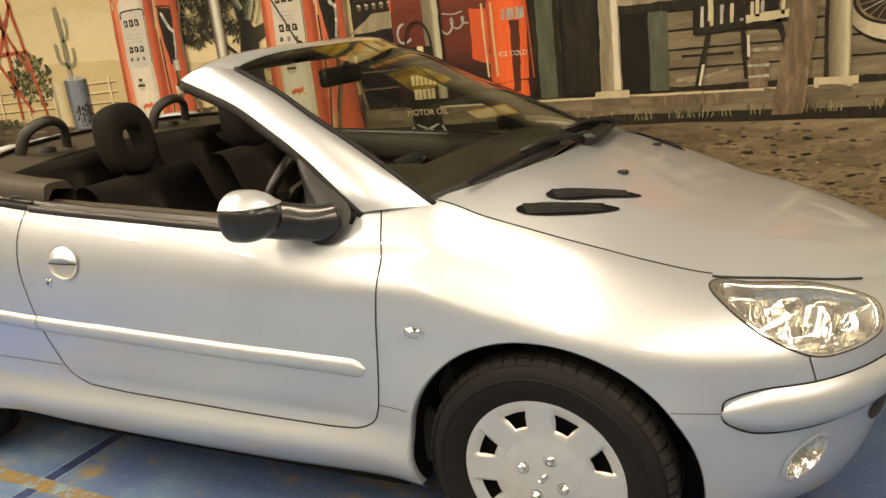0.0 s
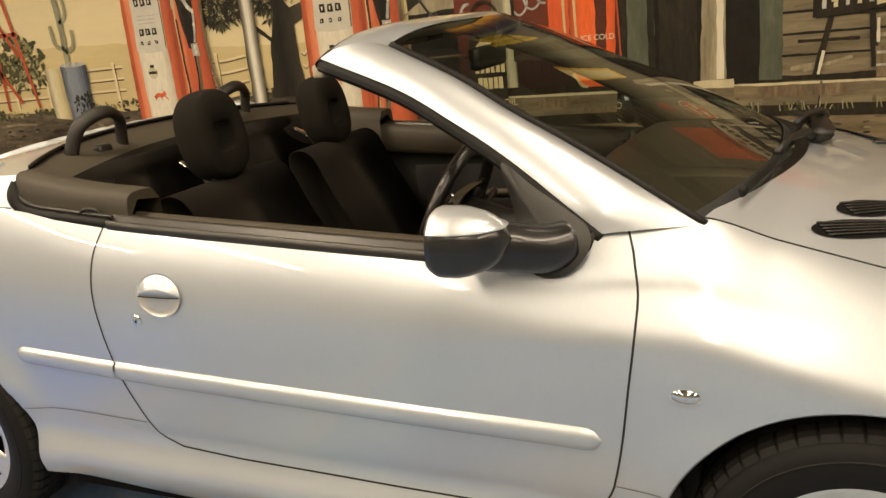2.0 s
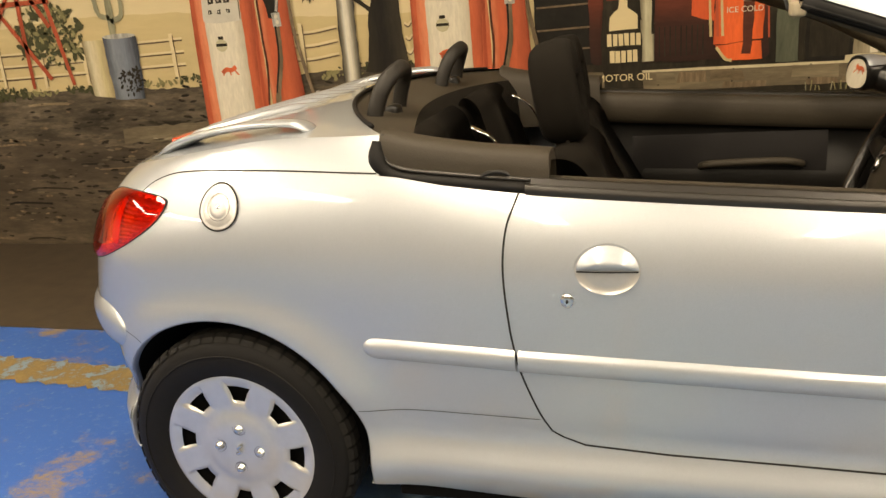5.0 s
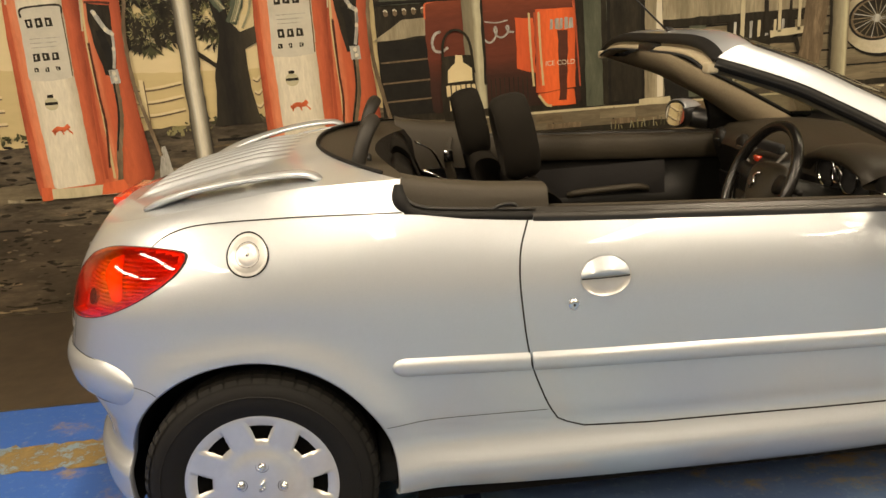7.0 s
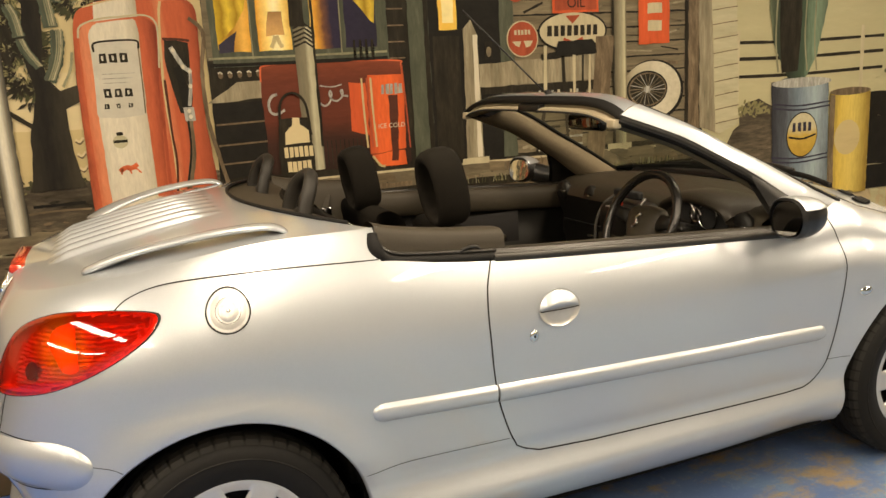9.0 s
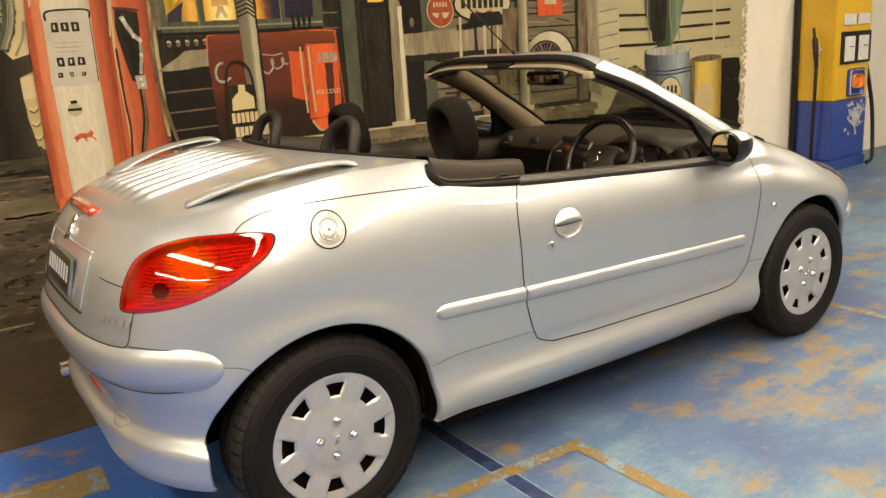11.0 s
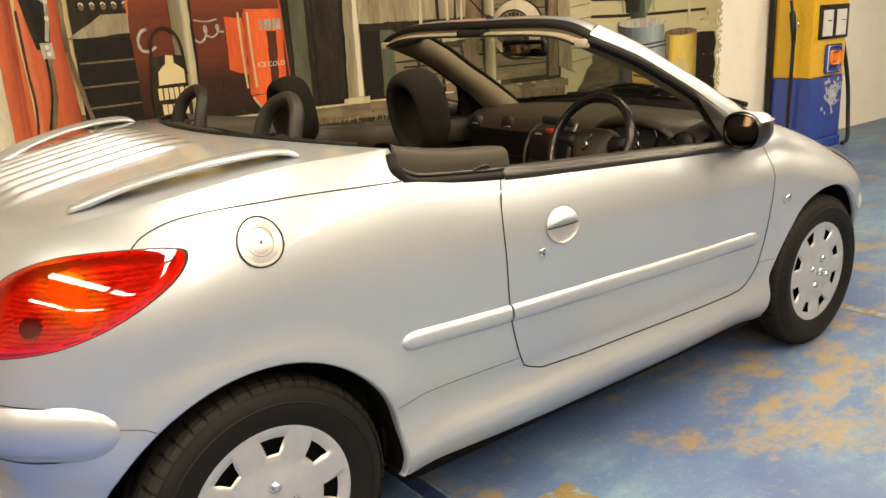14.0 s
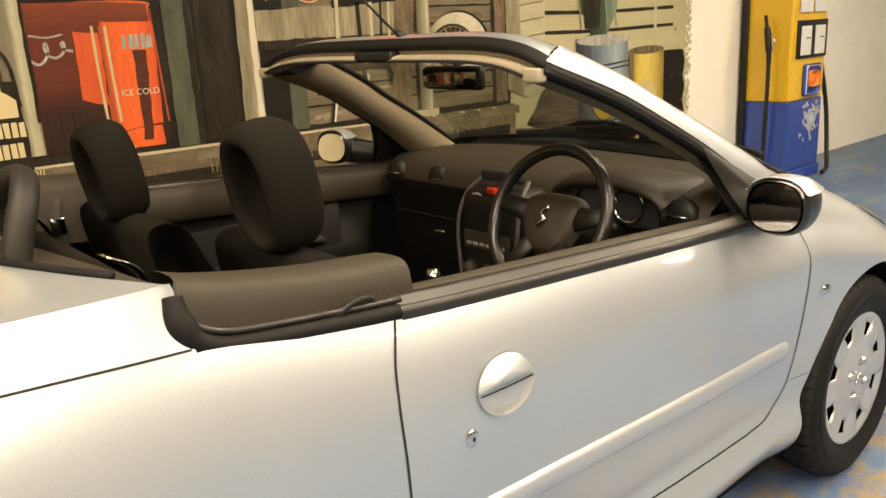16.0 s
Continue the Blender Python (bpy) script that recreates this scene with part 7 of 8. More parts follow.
# pole, tree
for cx, cz, rx, rz in ((-2.03, 1.70, 0.22, 0.15), (-1.82, 1.82, 0.15, 0.14), (-1.66, 1.66, 0.10, 0.20), (-1.97, 1.53, 0.16, 0.06), (-1.36, 1.96, 0.11, 0.08), (-1.70, 2.02, 0.13, 0.12)):
    n_ = int(1400 * (rx + 0.05) * (rz + 0.05)) + 20
    sprays("painted_tree_crown", cx, cz, rx, rz, n_, 9, 0.060, "leaf", 8)
    sprays("painted_tree_crown", cx, cz, rx * 0.92, rz * 0.92, n_, 7, 0.050, "dark", 9)
    sprays("painted_tree_crown", cx, cz + 0.01, rx * 0.85, rz * 0.85, n_ // 2, 4, 0.034, "leaf2", 9)
    leaves("painted_tree_light", cx, cz, rx * 0.7, rz * 0.7, n_ // 2, 0.008, "sage", 9, slim=0.35)
for pts, w in (([(-1.984, 1.85), (-1.978, 1.95), (-1.972, 2.045)], 0.034), ([(-1.955, 1.86), (-1.938, 1.90), (-1.932, 1.99)], 0.026), ([(-1.985, 1.87), (-2.018, 1.895), (-2.026, 1.95)], 0.022)):
    stroke("painted_cactus", pts, w, "pine", 9)
    stroke("cactus_light", [(p[0] + w * 0.2, p[1]) for p in pts], w * 0.2, "sage", 10)
for a, b in (((-1.66, 1.35), (-2.10, 1.62)), ((-1.64, 1.5), (-2.0, 1.86)), ((-1.62, 1.7), (-1.85, 2.05))):
    stroke("painted_branch", [a, ((a[0] + b[0]) / 2, (a[1] + b[1]) / 2 + 0.03), b], 0.022, "dark", 9)
BARK = fade("tree_bark", [(-1.72, (0.030, 0.025, 0.016)), (-1.60, (0.012, 0.010, 0.008)), (-1.44, (0.050, 0.042, 0.026))], 0, 10, (2.5, 1, 0.5), 0.3)
daub("painted_trunk", [(-1.72, 1.03), (-1.70, 1.067), (-1.67, 1.327), (-1.624, 1.506), (-1.649, 1.673), (-1.63, 1.893), (-1.60, 2.1), (-1.60, 2.6), (-1.45, 2.6), (-1.50, 2.1), (-1.529, 1.976), (-1.57, 1.683), (-1.561, 1.577), (-1.516, 1.513), (-1.433, 1.538), (-1.43, 1.60), (-1.39, 1.60), (-1.40, 1.469), (-1.50, 1.421), (-1.495, 1.218), (-1.46, 1.03)], BARK, 10)
for pts, w in (([(-1.518, 2.12), (-1.520, 2.03), (-1.522, 1.95), (-1.512, 1.815)], 0.062), ([(-1.488, 1.80), (-1.495, 1.72), (-1.516, 1.64), (-1.552, 1.56)], 0.060), ([(-1.690, 1.92), (-1.668, 1.865), (-1.655, 1.775)], 0.052),
               ([(-1.655, 1.762), (-1.632, 1.70), (-1.588, 1.63)], 0.042), ([(-1.69, 2.10), (-1.645, 2.03), (-1.585, 1.965)], 0.048), ([(-1.592, 2.12), (-1.575, 2.04), (-1.558, 1.98)], 0.040), ([(-1.455, 2.2), (-1.458, 2.05), (-1.470, 1.93)], 0.040)):
    stroke("painted_cactus_arm", pts, w, "pine", 11)
    for o_, c_, v_ in ((-0.30, "green", 0.16), (-0.05, "sage", 0.10), (0.12, "sage", 0.14), (0.26, "cream", 0.07), (0.36, "sage", 0.10)):
        stroke("cactus_light", [(p[0] + o_ * w, p[1] + 0.10 * w) for p in pts], w * v_, c_, 12)
stroke("trunk_light", [(-1.497, 1.531), (-1.453, 1.613), (-1.435, 1.695)], 0.012, "sage", 12)
POLE = fade("pole", [(-1.845, (0.035, 0.03, 0.022)), (-1.825, (0.20, 0.18, 0.13)), (-1.808, (0.62, 0.59, 0.48)), (-1.790, (0.62, 0.58, 0.46)), (-1.765, (0.20, 0.18, 0.13)), (-1.745, (0.03, 0.026, 0.02))], 0, 14, TALL, 0.06)
daub("painted_pole", [(-1.845, 0.82), (-1.745, 0.82), (-1.745, 2.9), (-1.845, 2.9)], POLE, 13)
oval("pole_sign", -1.79, 2.12, 0.085, 0.075, "deepred", 15)
oval("pole_sign", -1.79, 2.12, 0.068, 0.06, "cream", 16)
# a small grey triangle, narrow at the top
daub("painted_marker", [(-2.07, 0.71), (-1.96, 0.71), (-1.995, 0.95), (-2.02, 0.95)], "grey", 12)

# the station building
rect("painted_wall", -0.80, 0.94, 2.42, TOP, "dark", 8)
for k in range(22):
    z = 0.98 + 0.092 * k
    rect("painted_plank", 0.96, z, 2.38, z + 0.083, "board", 9)
for k in range(22):
    z = 0.98 + 0.092 * k
    stroke("plank_line", [(0.96, z + 0.086), (1.6, z + 0.088), (2.38, z + 0.086)], 0.009, "black", 10)
    for j in range(5):
        x = random.uniform(1.0, 2.2)
        stroke("plank_grain", [(x, z + random.uniform(0.01, 0.07)), (x + random.uniform(0.08, 0.25), z + random.uniform(0.01, 0.07))], random.uniform(0.006, 0.020), random.choice(("dark", "trunk", "post", "board", "stone")), 10)
rect("painted_wall_shade", -0.80, 1.62, -0.74, TOP, "board", 9)
for k in range(10):
    stroke("painted_plank_line", [(-0.78, 1.60 + 0.09 * k), (0.30, 1.59 + 0.09 * k)], 0.008, "trunk", 9)
frame_w = rect("painted_window", -0.77, 1.585, 0.20, 2.45, "green", 11)
GLOW1 = fade("left_pane", [(-0.735, (0.60, 0.36, 0.03)), (-0.66, (0.35, 0.17, 0.02)), (-0.60, (0.80, 0.46, 0.09)), (-0.555, (0.75, 0.38, 0.05))], 0, 6, rough=0.15)
GLOW2 = fade("lamp_pane", [(-0.525, (0.72, 0.34, 0.03)), (-0.47, (0.92, 0.70, 0.22)), (-0.43, (0.95, 0.85, 0.50)), (-0.38, (0.92, 0.70, 0.22)), (-0.335, (0.70, 0.36, 0.04))], 0, 6, rough=0.12)
GLOW3 = fade("night_pane", [(-0.24, (0.85, 0.60, 0.15)), (-0.205, (0.70, 0.33, 0.04)), (-0.165, (0.16, 0.07, 0.035)), (-0.12, (0.028, 0.022, 0.045)), (0.15, (0.022, 0.019, 0.035))], 0, 6, rough=0.10)
CURTAIN = fade("curtain", [(-0.75, (0.62, 0.43, 0.03)), (-0.70, (0.34, 0.21, 0.015)), (-0.67, (0.72, 0.52, 0.05)), (-0.63, (0.36, 0.22, 0.015)), (-0.60, (0.70, 0.50, 0.05)), (-0.56, (0.40, 0.26, 0.02))], 0, 9, rough=0.15)
CURTAIN2 = fade("curtain_right", [(-0.06, (0.50, 0.34, 0.03)), (0.0, (0.30, 0.19, 0.015)), (0.04, (0.66, 0.47, 0.05)), (0.08, (0.32, 0.20, 0.015)), (0.11, (0.66, 0.47, 0.05)), (0.15, (0.36, 0.23, 0.02))], 0, 9, rough=0.15)
for z0, z1 in ((1.66, 1.965), (1.995, 2.42)):
    rect("window_light", -0.735, z0, -0.565, z1, GLOW1, 12, frame_w)
    rect("window_light", -0.525, z0, -0.345, z1, GLOW2, 12, frame_w)
    rect("window_night", -0.24, z0, -0.07, z1, GLOW3, 12, frame_w)
    rect("window_night", -0.045, z0, 0.135, z1, GLOW3, 12, frame_w)
daub("painted_curtain", [(-0.735, 1.965), (-0.567, 1.965), (-0.585, 1.87), (-0.64, 1.79), (-0.725, 1.71), (-0.735, 1.72)], CURTAIN, 13, frame_w)
daub("painted_curtain", [(-0.735, 2.42), (-0.567, 2.42), (-0.567, 1.995), (-0.735, 1.995)], CURTAIN, 13, frame_w)
daub("curtain_shade", [(-0.735, 1.66), (-0.66, 1.66), (-0.635, 1.77), (-0.735, 1.70)], "night", 13, frame_w)
daub("painted_curtain", [(-0.04, 1.965), (0.134, 1.965), (0.128, 1.785), (0.10, 1.80), (0.054, 1.87)], CURTAIN2, 13, frame_w)
daub("painted_curtain", [(-0.04, 2.42), (0.134, 2.42), (0.134, 1.995), (-0.04, 1.995)], CURTAIN2, 13, frame_w)
SHADE = fade("lampshade", [(1.735, (0.62, 0.36, 0.12)), (1.80, (0.50, 0.29, 0.11)), (1.87, (0.30, 0.17, 0.06))], 2, 12)
daub("painted_lamp", [(-0.482, 1.737), (-0.379, 1.739), (-0.391, 1.862), (-0.461, 1.862)], SHADE, 14, frame_w)
stroke("lamp_foot", [(-0.46, 1.675), (-0.442, 1.71), (-0.435, 1.737)], 0.020, "hill", 14, frame_w)
stroke("lamp_foot", [(-0.40, 1.675), (-0.418, 1.71), (-0.425, 1.737)], 0.020, "hill", 14, frame_w)
for x in (-0.545, -0.29, -0.057):
    stroke("bar_light", [(x - 0.016, 1.62), (x - 0.015, 2.0), (x - 0.016, 2.44)], 0.006, "sage", 15, frame_w)
stroke("sill_light", [(-0.79, 1.632), (-0.3, 1.628), (0.19, 1.63)], 0.012, "sage", 15, frame_w)
stroke("sill_dark", [(-0.79, 1.598), (-0.3, 1.594), (0.19, 1.596)], 0.018, "black", 15, frame_w)
for k in range(5):
    oval("painted_cup", -0.74 + 0.05 * k, 1.545, 0.013, 0.017, "trunk", 10, n=10)
    stroke("cup_light", [(-0.752 + 0.05 * k, 1.555), (-0.742 + 0.05 * k, 1.562), (-0.73 + 0.05 * k, 1.552)], 0.006, "white", 11)
for k in range(4):
    stroke("painted_bottle", [(0.0 + 0.035 * k, 1.60), (0.0 + 0.035 * k, 1.70)], 0.014, "dark", 15)
    stroke("bottle_light", [(0.004 + 0.035 * k, 1.61), (0.004 + 0.035 * k, 1.65 + 0.02 * (k % 2))], 0.005, "cream", 15)
post1 = rect("painted_post", -0.335, 1.0, -0.225, 1.78, fade("middle_post", [(-0.335, (0.16, 0.14, 0.09)), (-0.28, (0.22, 0.195, 0.125)), (-0.262, (0.46, 0.43, 0.29)), (-0.235, (0.38, 0.35, 0.23)), (-0.222, (0.05, 0.04, 0.03))], 0, 12, TALL, 0.08), 17)
rect("post_upper", -0.35, 1.78, -0.272, TOP, "dark", 17)
rect("post_edge", -0.235, 1.13, -0.222, TOP, "dark", 18, post1)
for k in range(5):
    stroke("post_band", [(-0.338, 1.675 + 0.024 * k), (-0.275, 1.700 + 0.024 * k)], 0.010, "dark", 18, post1)
    stroke("post_band", [(-0.275, 1.700 + 0.024 * k), (-0.228, 1.665 + 0.024 * k)], 0.010, "dark", 18, post1)
shelf = daub("painted_shelf", [(-0.82, 1.405), (-0.39, 1.42), (-0.39, 1.505), (-0.66, 1.505)], "post", 11)
rect("shelf_dark", -0.80, 1.0, -0.50, 1.40, "black", 10)
for z in (1.08, 1.18, 1.29):
    stroke("shelf_edge", [(-0.79, z), (-0.52, z + 0.005)], 0.009, "trunk", 11)
COOL = fade("cooler_back", [(1.0, (0.028, 0.014, 0.010)), (1.18, (0.045, 0.018, 0.012)), (1.30, (0.115, 0.030, 0.016)), (1.50, (0.13, 0.034, 0.018)), (1.58, (0.20, 0.05, 0.022))], 2, 7, WIDE, 0.12)
DOORC = fade("cooler_front", [(0.03, (0.34, 0.055, 0.02)), (0.10, (0.68, 0.12, 0.03)), (0.20, (0.74, 0.13, 0.03)), (0.30, (0.46, 0.075, 0.02))], 0, 8, TALL, 0.1)
cooler = daub("painted_cooler", rounded([(-0.53, 1.0), (0.30, 0.99), (0.285, 1.25), (0.268, 1.58), (-0.15, 1.595), (-0.537, 1.585)], 0.03), COOL, 12)
stroke("cooler_corner", [(0.272, 1.55), (0.284, 1.30), (0.293, 1.08)], 0.008, "deepred", 13)
stroke("cooler_edge", [(-0.535, 1.50), (-0.532, 1.56), (-0.515, 1.582), (-0.40, 1.592), (-0.15, 1.592), (0.235, 1.578), (0.266, 1.555), (0.270, 1.50)], 0.009, "red", 13, cooler)
for k in range(9):
    stroke("cooler_rib", [(-0.20 + 0.025 * k, 1.02), (-0.20 + 0.025 * k, 1.16)], 0.006, "dark", 13, cooler)
# a white flourish in place of lettering: a long wave with hooks
coil = [(-0.225 + 0.011 * k - 0.020 * math.sin(k * 1.05), 1.385 + 0.002 * k + (0.045 - 0.0018 * k) * math.cos(k * 1.05)) for k in range(16)]
for pts, w in (([(-0.455, 1.43), (-0.485, 1.42), (-0.505, 1.38), (-0.495, 1.335), (-0.46, 1.325), (-0.42, 1.345)], 0.014), (coil, 0.010), ([(-0.215, 1.462), (-0.15, 1.452), (-0.09, 1.462)], 0.007)):
    stroke("painted_flourish", pts, w, "grey", 14, cooler)
daub("cooler_lid", [(-0.055, 1.20), (0.05, 1.17), (0.05, 1.46), (-0.05, 1.47)], "orange", 14, cooler)
daub("cooler_door", [(0.045, 1.06), (0.265, 1.08), (0.275, 1.50), (0.06, 1.505)], DOORC, 15, cooler)
daub("cooler_foot", [(0.05, 1.055), (0.262, 1.07), (0.262, 0.985), (0.11, 0.985)], DOORC, 15, cooler)
for x in (0.035, 0.066, 0.088):
    stroke("door_edge", [(x, 1.10), (x - 0.008, 1.3), (x - 0.01, 1.49)], 0.012, "hill" if x != 0.066 else "deepred", 16, cooler)
daub("door_band", [(0.175, 1.01), (0.215, 1.01), (0.235, 1.385), (0.178, 1.385)], "maroon", 16, cooler)
for k in range(5):
    daub("door_badge", [(0.135 + 0.027 * k, 1.392), (0.155 + 0.027 * k, 1.392), (0.158 + 0.027 * k, 1.448), (0.138 + 0.027 * k, 1.45)], "grey", 17, cooler)
letters("ICE COLD", 0.185, 1.215, 0.027, "white", 18, cooler)
stroke("door_handle_line", [(0.06, 1.05), (0.10, 0.995), (0.13, 0.985)], 0.014, "hill", 17, cooler)
green = rect("painted_door_frame", 0.325, 0.965, 0.45, TOP, "green", 13)
rect("frame_edge", 0.42, 0.965, 0.45, TOP, "dark", 14, green)
rect("painted_doorway", 0.45, 0.96, 0.93, TOP, "black", 10)
rect("doorway_panel", 0.47, 0.98, 0.64, 1.70, "dark", 11)
rect("lit_window", 0.515, 1.735, 0.63, 2.3, "yellow", 12)
rect("lit_window", 0.535, 1.77, 0.61, 2.3, "glow", 13)
wp_ = daub("painted_gatepost", [(0.655, 0.965), (0.765, 0.965), (0.755, 1.70), (0.72, 1.785), (0.665, 1.74)], "post", 15)
rect("post_light", 0.725, 0.985, 0.755, 1.70, "white", 16, wp_)
rect("post_foot", 0.62, 0.95, 0.80, 0.98, "cream", 16, wp_)
rect("painted_porch_post", 0.905, 0.965, 1.0, TOP, "green", 12)
rail = daub("painted_bench", [(0.76, 1.395), (1.60, 1.40), (1.60, 1.56), (0.76, 1.53)], "post", 16)
rect("bench_shadow", 0.76, 1.35, 1.60, 1.395, "dark", 15)
for k in range(7):
    stroke("bench_slat", [(1.16 + 0.045 * k, 1.24), (1.165 + 0.045 * k, 1.38)], 0.016, "cream" if k % 2 else "grey", 15)
rect("bench_dark", 1.12, 1.22, 1.50, 1.39, "dark", 12)
oval("round_sign", 1.055, 1.665, 0.108, 0.108, "cream", 17)
rs_ = oval("round_sign", 1.055, 1.665, 0.10, 0.10, "deepred", 18)
daub("sign_wings", [(0.985, 1.655), (1.045, 1.65), (1.035, 1.615), (1.005, 1.625)], "cream", 19, rs_)
daub("sign_wings", [(1.125, 1.655), (1.065, 1.65), (1.075, 1.615), (1.105, 1.625)], "cream", 19, rs_)
for k in range(5):
    rect("sign_bar", 1.0 + 0.023 * k, 1.69, 1.016 + 0.023 * k, 1.718, "cream", 19, rs_, 0.0015)
oval("small_round_sign", 1.02, 1.94, 0.06, 0.06, "deepred", 17)
oval("oval_sign", 1.41, 1.70, 0.248, 0.122, "black", 17)
os_ = oval("oval_sign", 1.41, 1.70, 0.236, 0.110, "cream", 18)
for k in range(8):
    daub("sign_bar", [(1.225 + 0.047 * k, 1.672), (1.257 + 0.047 * k, 1.672), (1.259 + 0.047 * k, 1.735), (1.227 + 0.047 * k, 1.735)], "dark", 19, os_, 0.002)
daub("sign_drop", [(1.36, 1.79), (1.46, 1.79), (1.41, 1.745)], "deepred", 19, os_)
stroke("sign_drop", [(1.34, 1.655), (1.41, 1.63), (1.48, 1.655)], 0.02, "deepred", 19, os_)
daub("painted_toolbox", [(1.27, 1.555), (1.58, 1.56), (1.575, 1.62), (1.55, 1.645), (1.30, 1.64)], "black", 20)
oilsign = rect("oil_sign", 1.27, 1.81, 1.60, 2.3, "orange", 17)
rect("sign_border", 1.285, 1.825, 1.585, 1.90, "deepred", 18, oilsign)
letters("OIL", 1.435, 1.865, 0.062, "dark", 19, oilsign)
lantern = rect("painted_lantern", 0.80, 1.555, 0.85, 1.66, "dark", 17)
oval("lantern_glass", 0.825, 1.60, 0.017, 0.03, "board", 18, lantern, 12)
p3 = rect("painted_post", 1.695, 0.965, 1.805, TOP, fade("porch_post", [(1.695, (0.035, 0.03, 0.02)), (1.73, (0.17, 0.145, 0.09)), (1.77, (0.32, 0.29, 0.19)), (1.79, (0.50, 0.46, 0.29)), (1.805, (0.16, 0.13, 0.08))], 0, 12, TALL, 0.08), 17)
rect("post_edge", 1.695, 0.965, 1.712, TOP, "dark", 18, p3)
rect("post_foot", 1.655, 0.945, 1.835, 0.98, "cream", 18, p3)
ussign = rect("tall_sign", 1.90, 1.60, 2.14, 2.4, "orange", 17)
for z in (1.68, 1.79, 1.90):
    rect("sign_bar", 1.97, z, 2.08, z + 0.065, "cream", 18, ussign)
oval("white_wall_tyre", 2.015, 1.300, 0.245, 0.200, "black", 14)
TYREWALL = fade("tyre_wall", [(1.78, (0.20, 0.165, 0.10)), (1.88, (0.42, 0.37, 0.25)), (2.05, (0.56, 0.51, 0.38)), (2.24, (0.50, 0.45, 0.32))], 0, 8)
oval("tyre_wall", 2.003, 1.305, 0.234, 0.186, TYREWALL, 15)
oval("tyre_rim", 1.966, 1.311, 0.162, 0.120, "black", 15)
oval("tyre_rim", 1.968, 1.311, 0.150, 0.109, "trunk", 15)
oval("tyre_well", 1.970, 1.311, 0.138, 0.100, "dark", 15)
for k in range(22):
    a = 2 * math.pi * k / 22
    stroke("tyre_spoke", [(1.966 + 0.02 * math.cos(a), 1.311 + 0.016 * math.sin(a)), (1.966 + 0.140 * math.cos(a + 0.25), 1.311 + 0.102 * math.sin(a + 0.25))], 0.0045, "board" if k % 3 else "grey", 16)
oval("tyre_hub", 1.966, 1.311, 0.026, 0.022, "grey", 16, n=14)
# chair, bucket, leaning log
for a, b, w, c in (((1.13, 1.235), (1.58, 1.27), 0.035, "dark"), ((1.19, 1.22), (1.135, 0.975), 0.026, "dark"), ((1.345, 1.24), (1.365, 1.0), 0.026, "dark"), ((1.50, 1.26), (1.545, 1.10), 0.024, "dark"), ((1.165, 1.08), (1.145, 0.98), 0.012, "white"), ((1.37, 1.20), (1.372, 1.10), 0.012, "white"),
                   ((1.20, 1.28), (1.21, 1.62), 0.022, "cream"), ((1.34, 1.28), (1.33, 1.66), 0.024, "dark"), ((1.41, 1.28), (1.415, 1.66), 0.018, "cream"), ((1.47, 1.28), (1.48, 1.66), 0.016, "dark"), ((1.52, 1.28), (1.53, 1.64), 0.016, "cream"), ((1.36, 1.272), (1.57, 1.285), 0.036, "cream"), ((1.18, 1.55), (1.54, 1.58), 0.04, "dark")):
    stroke("painted_chair", [a, b], w, c, 18 if c == "dark" else 19)
bucket = daub("painted_bucket", [(1.375, 0.955), (1.455, 0.955), (1.465, 1.085), (1.365, 1.085)], "trunk", 19)
for z in (1.0, 1.05):
    rect("bucket_hoop", 1.367, z, 1.462, z + 0.012, "grey", 20, bucket)
daub("painted_log", [(1.47, 0.82), (1.61, 0.82), (1.665, 1.25), (1.71, 1.66), (1.575, 1.66), (1.54, 1.25)], "trunk", 20)
# porch edge and the ground before it
daub("painted_porch", [(-0.78, 0.83), (2.45, 0.80), (2.45, 0.945), (-0.78, 0.965)], "stone", 13)
for k in range(9):
    stroke("porch_joint", [(-0.55 + 0.34 * k, 0.84), (-0.54 + 0.34 * k, 0.95)], 0.008, "dark", 14)
for row, (z0, z1) in enumerate(((0.835, 0.885), (0.89, 0.945))):
    x = -0.70 + 0.07 * row
    while x < 2.35:
        w_ = random.uniform(0.10, 0.24)
        daub("porch_stone", [(x, z0), (x + w_ - 0.012, z0 - 0.003), (x + w_ - 0.014, z1 - 0.006), (x + 0.004, z1)], random.choice(("stone", "board", "trunk", "stone", "soil")), 14, soft=0.006)
        x += w_
stroke("porch_light", [(-0.3, 0.955), (0.9, 0.948), (2.3, 0.935)], 0.012, "cream", 14)
daub("painted_yard", [(-0.75, 0.0), (E_ - 0.5, 0.0), (E_ - 0.55, 0.42), (2.9, 0.72), (2.4, 0.81), (0.8, 0.84), (-0.75, 0.83)], "soil", 12, soft=0.01)
stroke("porch_shadow", [(-0.7, 0.825), (0.8, 0.83), (2.4, 0.80)], 0.05, "dark", 15)
for k in range(26):
    x = random.uniform(0.45, 2.3)
    for j in range(4):
        stroke("painted_grass", [(x + 0.02 * j, 0.825), (x + 0.02 * j + random.uniform(-0.012, 0.012), 0.825 + random.uniform(0.02, 0.05))], 0.005, random.choice(("leaf2", "leaf", "sage")), 16)
for tone, n_ in (("trunk", 900), ("earth", 450), ("soil", 700), ("stone", 700), ("dark", 160), ("leaf2", 160), ("cream", 40)):
    leaves("painted_ground_dabs", 1.4, 0.40, 2.1, 0.40, n_, 0.020 if tone != "cream" else 0.007, tone, 14, tilt=0.2, slim=0.28)
